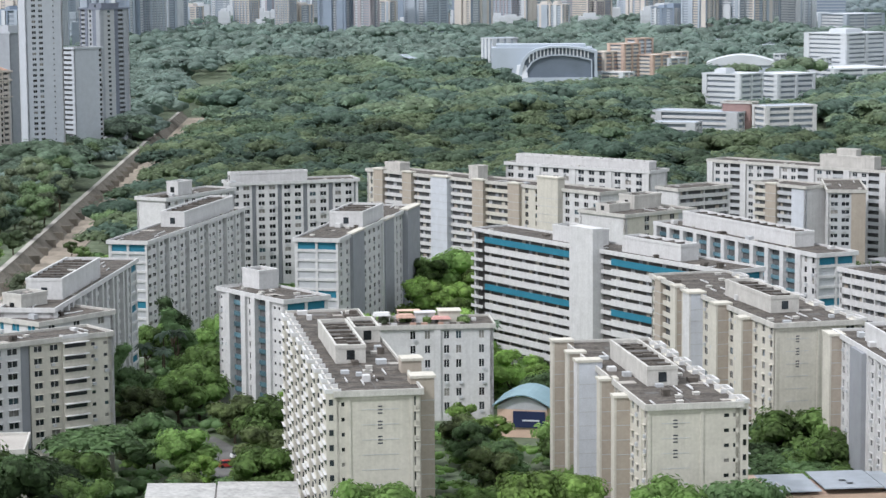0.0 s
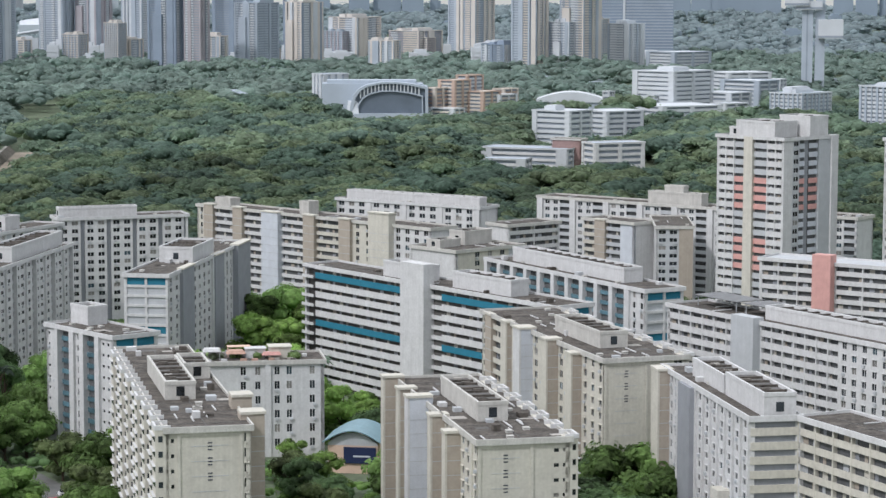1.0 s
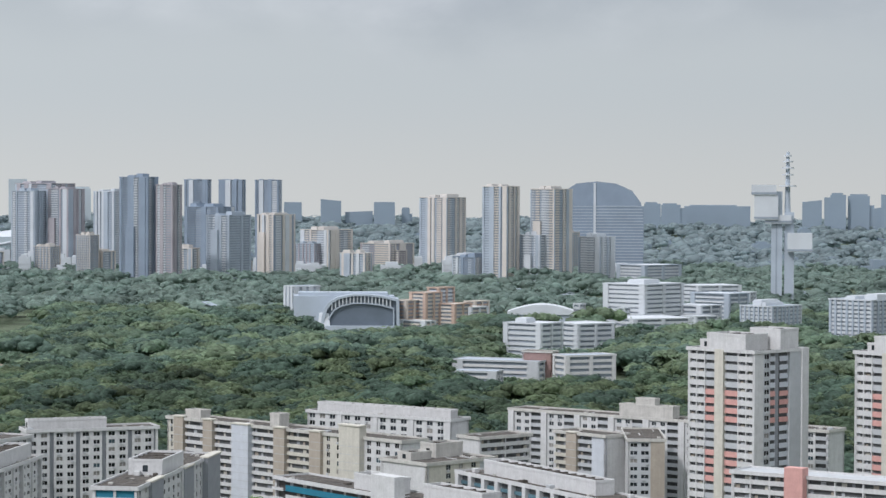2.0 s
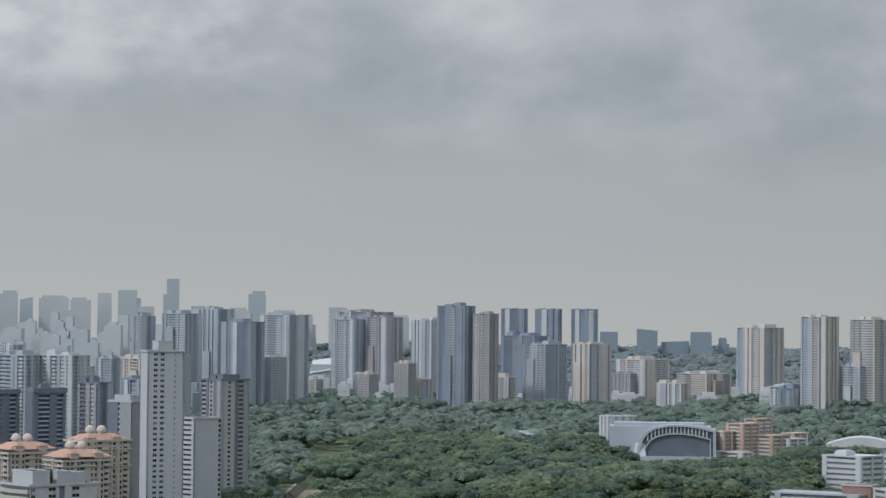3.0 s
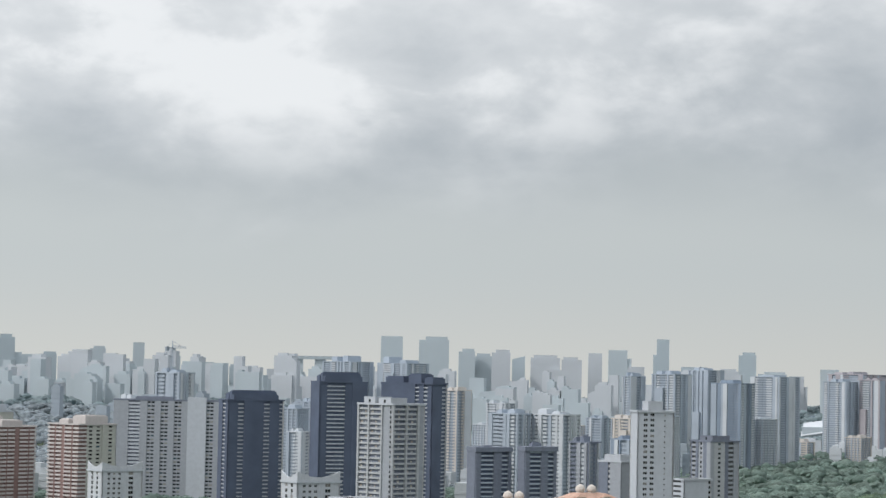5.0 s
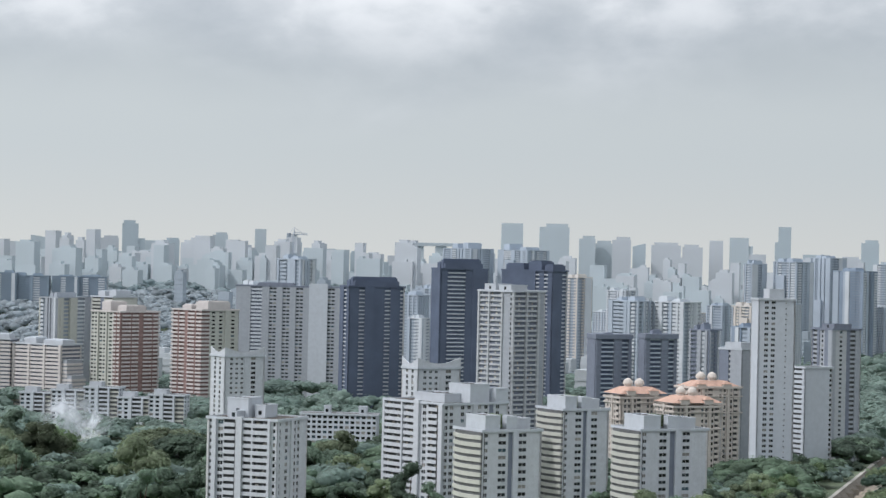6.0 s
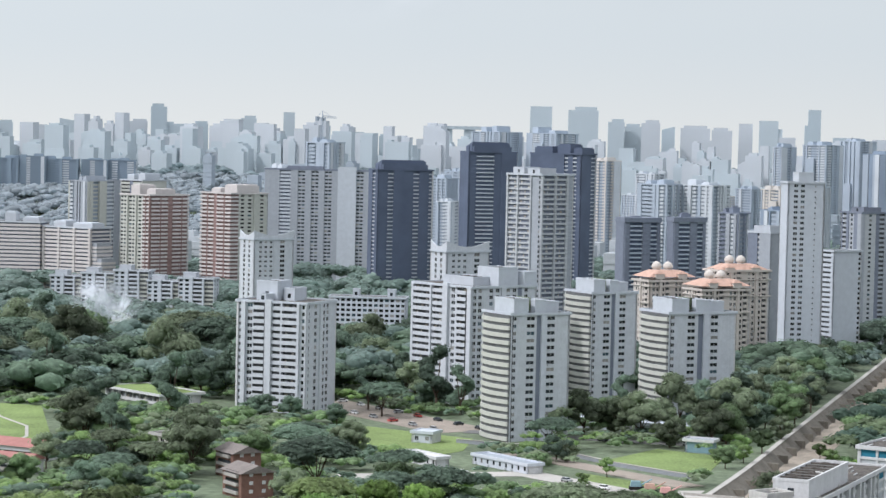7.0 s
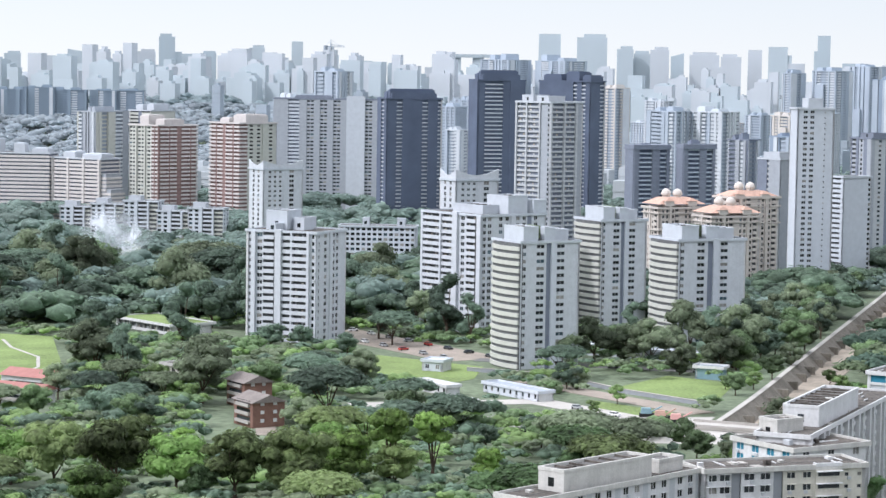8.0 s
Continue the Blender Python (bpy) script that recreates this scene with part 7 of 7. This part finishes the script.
def scatter(rng, count, x0, x1, y0, y1, kinds, gap, margin=2.0, size=(0.75, 1.15), keep=None):
    """Trees at random over a rectangle, clear of the blocks and of one another."""
    made = 0
    for _ in range(count * 14):
        x, y = rng.uniform(x0, x1), rng.uniform(y0, y1)
        kind = kinds[rng.integers(len(kinds))]
        s = rng.uniform(*size)
        r = TREES[kind][2] * s
        if in_plot(x, y, margin + r * 0.45) or (keep and not keep(x, y)):
            continue
        if any((x - a) ** 2 + (y - b) ** 2 < (gap * (r + c)) ** 2 for a, b, c in STANDING):
            continue
        STANDING.append((x, y, r))
        tree(kind, x, y, s, rng.uniform(0, 360))
        made += 1
        if made >= count:
            break


def clear_ground(x, y):
    """Away from the canal, the lawns, the roads, the car parks and the camera's sightlines to them."""
    if abs(x - canal_x(y)) < 17 and y > 790:
        return False
    for ax, ay, bx, by, half in OPEN_STRIPS:
        dx, dy = bx - ax, by - ay
        t = max(0.0, min(1.0, ((x - ax) * dx + (y - ay) * dy) / (dx * dx + dy * dy)))
        if math.hypot(x - ax - t * dx, y - ay - t * dy) < half:
            return False
    return True


# lawns, roads, car parks and sightlines kept open to the camera, as strips: two ends and the half width
OPEN_STRIPS = [(-294, 690, -338, 795, 14), (-146, 778, -255, 800, 12), (-335, 885, -275, 872, 15), (-255, 845, -195, 795, 14), (-230, 870, -185, 850, 14), (-395, 1000, -310, 940, 17), (-296, 690, -312, 735, 13), (-84, 630, -74, 655, 6), (-340, 935, -288, 905, 24), (-222, 895, -183, 888, 20), (-212, 835, -186, 815, 14), (-385, 1020, -305, 952, 17), (-150, 780, -240, 838, 9), (-240, 838, -300, 800, 10), (-300, 905, -250, 905, 10),
    (-505, 930, -440, 805, 22), (-510, 1000, -445, 985, 26), (-318, 745, -325, 765, 16), (-395, 830, -378, 835, 12), (-275, 750, -285, 800, 8), (-66, 575, -48, 540, 9), (-280, 862, -236, 838, 9), (-420, 760, -400, 745, 14), (-202, 926, -190, 930, 10), (10, 585, 28, 580, 13), (12, 562, 26, 560, 9), (-335, 800, -300, 720, 5)]


def plant():
    rng = np.random.default_rng(7)
    K = clear_ground
    # along the foot of the blocks
    scatter(rng, 9, -75, -24, 425, 480, [0, 8, 3, 1], 0.5, size=(0.8, 1.1), keep=K)
    scatter(rng, 22, -78, -24, 480, 650, [0, 1, 6, 8, 3, 0], 0.5, size=(0.85, 1.15), keep=K)
    scatter(rng, 20, -1, 32, 428, 600, [1, 0, 3, 6, 8], 0.42, size=(0.8, 1.1), keep=K, margin=0)
    scatter(rng, 9, 58, 86, 452, 524, [2, 5, 0], 0.45, size=(0.8, 1.0), keep=K, margin=0.5)
    scatter(rng, 10, -110, -76, 440, 520, [2, 1, 0], 0.5, keep=K)
    scatter(rng, 20, 0, 70, 540, 640, [3, 0, 8, 3], 0.45, keep=K, margin=1)
    scatter(rng, 22, -22, 25, 620, 800, [3, 0, 8, 3], 0.42, size=(1.25, 1.6), keep=K, margin=1)
    scatter(rng, 14, -90, -40, 590, 700, [1, 4, 0], 0.5, keep=K, margin=1)
    scatter(rng, 12, 100, 190, 680, 830, [3, 0, 8], 0.5, keep=K)
    scatter(rng, 10, -150, -100, 700, 900, [7, 6, 3], 0.55, keep=K)
    # the park and the grounds of the condominiums
    scatter(rng, 34, -330, -112, 560, 720, [2, 0, 1, 9, 3, 7, 8], 0.45, size=(0.85, 1.1), keep=K)
    scatter(rng, 13, -240, -128, 672, 758, [1, 0, 6, 8, 1], 0.4, size=(0.65, 0.85), keep=K)
    scatter(rng, 34, -450, -180, 720, 880, [2, 1, 0, 5, 9, 7, 3], 0.5, size=(0.7, 1.0), keep=K)
    scatter(rng, 28, -222, -172, 925, 1330, [1, 0, 4, 7, 6], 0.34, size=(0.9, 1.2), keep=K)
    for kind, x, y, s in ((24, -228, 640, 0.95), (24, -219, 653, 0.85), (3, -237, 630, 1.6), (2, -292, 757, 1.3), (7, -350, 782, 1.3), (7, -246, 612, 1.3), (7, -262, 608, 1.25), (0, -279, 606, 1.3), (7, -297, 604, 1.35), (7, -315, 602, 1.25), (0, -331, 606, 1.2), (8, -322, 640, 1.3), (10, -14, 792, 0.75), (11, 2, 782, 0.78), (10, 14, 770, 0.78), (11, 26, 760, 0.74), (10, -6, 762, 0.8), (11, 10, 745, 0.75), (10, 22, 735, 0.7), (11, -10, 735, 0.72), (4, -335, 1016, 1.75), (4, -322, 1010, 1.3), (1, -340, 1022, 1.2), (4, -400, 1100, 1.5), (7, -392, 1092, 1.5), (4, -418, 1120, 1.5), (1, -408, 1080, 1.6), (7, -432, 1060, 1.5), (4, -437, 1040, 1.7), (1, -447, 1050, 1.7), (2, -350, 985, 1.0), (6, -259, 945, 1.3), (7, -251, 957, 1.2), (6, -243, 972, 1.4), (7, -227, 958, 1.2), (6, -215, 954, 1.3), (1, -204, 969, 1.1), (6, -191, 965, 1.2), (1, -197, 1039, 1.3), (1, -201, 1112, 1.3), (7, -236, 963, 1.0), (1, -381, 955, 0.9), (1, -391, 945, 1.0), (1, -356, 945, 0.8), (4, -364, 1006, 1.1), (7, -418, 832, 1.35), (4, -402, 826, 1.3), (1, -425, 850, 1.4), (4, -395, 812, 1.2), (7, -360, 806, 1.3), (7, -482, 1052, 2.0), (7, -617, 1155, 1.9), (0, -588, 1168, 1.9), (7, -560, 1072, 1.5), (2, -250, 905, 0.9), (4, -205, 985, 1.4), (4, -198, 1010, 1.5), (0, 76, 520, 1.35), (0, 84, 512, 1.4), (1, 71, 530, 1.2), (3, 90, 518, 1.4), (0, 80, 500, 1.2), (10, -13, 417, 1.0), (12, -6, 414, 0.86), (11, 14, 421, 1.05), (11, 22, 424, 1.0), (10, 38, 417, 0.98), (12, 52, 417, 0.96), (12, -80, 424, 1.1), (10, -88, 436, 1.1), (10, -70, 436, 0.85),
            (0, -177, 886, 0.6), (3, -174, 906, 0.7), (0, -173, 939, 0.7), (3, -184, 901, 0.5), (1, -189, 998, 1.0), (6, -174, 988, 0.9), (7, -177, 1037, 0.9), (1, -187, 1021, 0.9), (4, -180, 1097, 1.0), (0, -189, 1063, 0.9), (8, -212, 843, 0.75), (1, -240, 875, 0.9), (6, -236, 876, 0.8), (3, -213, 813, 0.5), (8, -140, 904, 0.8), (0, -142, 988, 0.9), (3, -147, 1052, 0.9), (8, -148, 927, 0.7)):
        STANDING.append((x, y, TREES[kind][2] * s))
        tree(kind, x, y, s, rng.uniform(0, 360))
    scatter(rng, 30, -620, -400, 900, 1200, [2, 1, 7, 4, 9, 5], 0.45, size=(1.4, 2.0), keep=K)
    scatter(rng, 16, -400, -185, 880, 1180, [7, 1, 4, 7, 1], 0.5, size=(1.0, 1.5), keep=K)


plant()


def palm(x, y, h, seed):
    """A slender trunk and a head of drooping feathered fronds."""
    rng = np.random.default_rng(seed)
    ob = thing("palm_tree", "palm with a slender trunk and drooping fronds", "palm", x, y, rng.uniform(0, 360), 0, "palms")
    part("trunk", Geo().rod((0, 0, -0.3), (0.3, 0.1, h), 0.26, 0.16, 7), BARK, ob)
    g = Geo()
    for i in range(17):
        a, lift = i * 2.4, rng.uniform(0.1, 1.1)
        d, p, k0 = Vector((math.cos(a), math.sin(a), 0)), Vector((0.3, 0.1, h)), len(g.v)
        side = Vector((-d.y, d.x, 0))
        for j in range(6):
            wid = (0.15, 0.55, 0.7, 0.65, 0.45, 0.05)[j]
            g.v += [tuple(p - side * wid + Vector((0, 0, -0.25 * wid))), tuple(p), tuple(p + side * wid + Vector((0, 0, -0.25 * wid)))]
            p = p + d * 0.62 + Vector((0, 0, lift * 0.6 - 0.26 * j))
        for j in range(5):
            k = k0 + 3 * j
            g.f += [(k, k + 1, k + 4, k + 3), (k + 1, k + 2, k + 5, k + 4)]
    part("fronds", g, HAZED_LEAF[1], ob)


for i, (px, py) in enumerate(((-83, 640), (-79, 652), (-75, 646), (-77, 632), (-29, 662), (-35, 668), (-269, 936), (12, 668))):
    palm(px, py, 13 + 1.3 * (i % 3), 80 + i)


def sightline_wedge(x, y):
    """Wedges from the eye where trees are kept low, so campus, school and terraces show."""
    u = x / y
    return any(a < u < b and y0 < y < y1 for a, b, y0, y1 in ((0.086, 0.154, 1345, 1520), (0.103, 0.155, 1680, 1850), (0.148, 0.208, 1880, 2260), (0.100, 0.137, 1900, 2215), (0.022, 0.095, 1930, 2150), (-0.52, -0.415, 1200, 1560)))


def woodland(name, label, seed, az0, az1, r0, r1, gap, radius, materials, sprays, keep=None, tall=1.0, near=5, leaf=1.0, clumps=7, big=0.22):
    """A closed wood as one mesh: layered crowns of flat clumps, of uneven height and tone, a few standing above the rest."""
    rng = np.random.default_rng(seed)
    at_c, at_r, tone = [], [], []
    r = r0
    while r < r1:
        step = gap * (0.8 + 0.4 * rng.random())
        n = max(1, int(r * radians(az1 - az0) / gap))
        for i in range(n):
            a = radians(az0 + (az1 - az0) * (i + rng.uniform(0.1, 0.9)) / n)
            rr = r + rng.uniform(-0.5, 0.5) * gap
            x, y = rr * math.sin(a), rr * math.cos(a)
            if (keep and not keep(x, y)) or in_plot(x, y, near) or (abs(x - canal_x(y)) < 18 and y < 2000):
                continue
            low = sightline_wedge(x, y)
            giant = rng.random() < big and not low
            R = radius * (rng.uniform(1.25, 1.9) if giant else rng.uniform(0.6, 1.15))
            top = (11 + 9 * noise.noise(Vector((x * 0.007, y * 0.007, 3.0))) + rng.uniform(-1.5, 2) + (3.0 if giant else 0)) * (radius / 7.0) ** 0.5 * tall * (0.42 if low else 1.0)
            z, paint, flat = far_rise(x, y) + top, int(rng.integers(len(materials))), rng.uniform(0.15, 0.5)
            for j in range(clumps):
                ang, k = 2.399 * j + rng.uniform(-0.4, 0.4), math.sqrt((j + 0.3) / clumps)
                q = R * rng.uniform(0.28, 0.46)
                at_c.append((x + k * R * 0.8 * math.cos(ang), y + k * R * 0.8 * math.sin(ang), z - q * 0.5 - R * flat * k * k * rng.uniform(0.5, 1.2)))
                at_r.append(q)
                tone.append(paint)
        r += step
    c, q, tone = np.array(at_c), np.array(at_r), np.array(tone)
    # the dark heart of each clump
    p, f = ico_points(1)
    hearts = (c[:, None, :] + p[None] * (1 + rng.uniform(-0.2, 0.2, (len(c), len(p), 1))) * q[:, None, None] * np.array([0.92, 0.92, 0.5])).reshape(-1, 3)
    heart_f = (np.array(f)[None] + (np.arange(len(c)) * len(p))[:, None, None]).reshape(-1, 3)
    # sprays of leaves on its skin
    m = len(c) * sprays
    nn = rng.normal(size=(m, 3))
    nn[:, 2] = np.abs(nn[:, 2]) * 0.9 - 0.25
    nn /= np.linalg.norm(nn, axis=1)[:, None]
    cc, qq = np.repeat(c, sprays, 0), np.repeat(q, sprays)[:, None]
    spot = cc + nn * qq * np.array([1.0, 1.0, 0.55]) * rng.uniform(0.88, 1.2, m)[:, None]
    nn = nn * 0.5 + np.array([0.0, 0.0, 0.5])
    nn /= np.linalg.norm(nn, axis=1)[:, None]
    u = np.cross(nn, rng.normal(size=(m, 3)))
    u /= np.linalg.norm(u, axis=1)[:, None]
    v = np.cross(nn, u) + nn * rng.uniform(-0.4, 0.4, m)[:, None]
    size = leaf * rng.uniform(0.6, 1.35, m)[:, None]
    u, v = u * size, v * size * 0.7
    quads = np.stack([spot - u, spot - v * 0.6, spot + u * 1.1, spot + v], 1).reshape(-1, 3)
    nh, verts = len(hearts), np.concatenate([hearts, quads])
    loops = np.concatenate([heart_f.ravel(), nh + np.arange(4 * m)])
    starts = np.concatenate([np.arange(len(heart_f)) * 3, heart_f.size + np.arange(m) * 4])
    me = bpy.data.meshes.new(name)
    me.vertices.add(len(verts))
    me.vertices.foreach_set("co", verts.ravel())
    me.loops.add(len(loops))
    me.loops.foreach_set("vertex_index", loops.astype(np.int32))
    me.polygons.add(len(starts))
    me.polygons.foreach_set("loop_start", starts.astype(np.int32))
    for each in materials:
        me.materials.append(each)
    me.polygons.foreach_set("material_index", np.concatenate([np.repeat(tone, len(f)), np.repeat(tone, sprays)]).astype(np.int32))
    me.update(calc_edges=True)
    return tagged(new(name, me), label, "woodland", kind="stuff")


def forest_edge(x, y):
    """The forest fills the land east of the canal, up to the campus on one side."""
    if x < canal_x(y) + 18:
        return False
    return not (y > 1480 + 0.0 * x and x > 150 and y < 2650 and (noise.noise(Vector((x * 0.006, y * 0.004, 1.0))) > 0.12))


# each belt further off takes leaf colours with more painted haze
layered = "dense tropical forest of layered green crowns"
woodland("forest", layered, 21, -13.5, 16.5, 930, 1500, 12.8, 11.0, HAZED_WOOD_LEAF[:3], 25, forest_edge, leaf=1.22)
woodland("forest", layered, 22, -9.5, 16.5, 1500, 2250, 16.5, 13.5, HAZED_WOOD_LEAF[3:6], 16, forest_edge, leaf=2.0)
woodland("forest", "pale hazy tree belt below the distant city", 29, -31, -11, 2250, 3500, 24.0, 24.0, HAZED_WOOD_LEAF[9:], 9, leaf=2.4, clumps=4, tall=0.6, big=0.03)
woodland("forest", "distant hazy green tree belt between the towers", 23, -11, 16.5, 2250, 3500, 28.0, 17.0, HAZED_WOOD_LEAF[6:8], 7, leaf=3.4, clumps=4)
woodland("forest", "wooded hills on the horizon, paled by painted haze", 26, -31, 17, 3500, 4750, 36.0, 32.0, HAZED_WOOD_LEAF[8:9], 8, tall=0.7, leaf=3.4, clumps=4, big=0.04)
woodland("forest", "dark green trees behind the condominiums", 24, -31, -7.0, 1130, 1560, 16.0, 12.0, [HAZED_WOOD_LEAF[6], HAZED_LEAF[1], HAZED_WOOD_LEAF[3]], 16, lambda x, y: x < canal_x(y) - 16 and not (math.hypot(x, y) > 1400 and -0.52 < x / y < -0.38), leaf=1.4)
woodland("forest", "hazy green trees between the distant towers", 25, -31, -5.5, 1560, 2250, 25.0, 13.0, HAZED_WOOD_LEAF[6:8], 12, lambda x, y: x < canal_x(y) - 16, leaf=2.2)
woodland("shrubbery", "low green shrubs and saplings between the blocks", 27, -12, 14, 425, 930, 9.0, 4.0, NEAR_LEAF[:2], 11, lambda x, y: clear_ground(x, y) and x > canal_x(y) + 18, tall=0.5, near=2, leaf=0.5, clumps=5)
woodland("shrubbery", "low green shrubs and saplings under the park trees", 28, -31, -11, 560, 1180, 10.5, 5.2, HAZED_LEAF, 11, lambda x, y: clear_ground(x, y) and x < canal_x(y) - 16, tall=0.48, near=5, leaf=0.7, clumps=5)
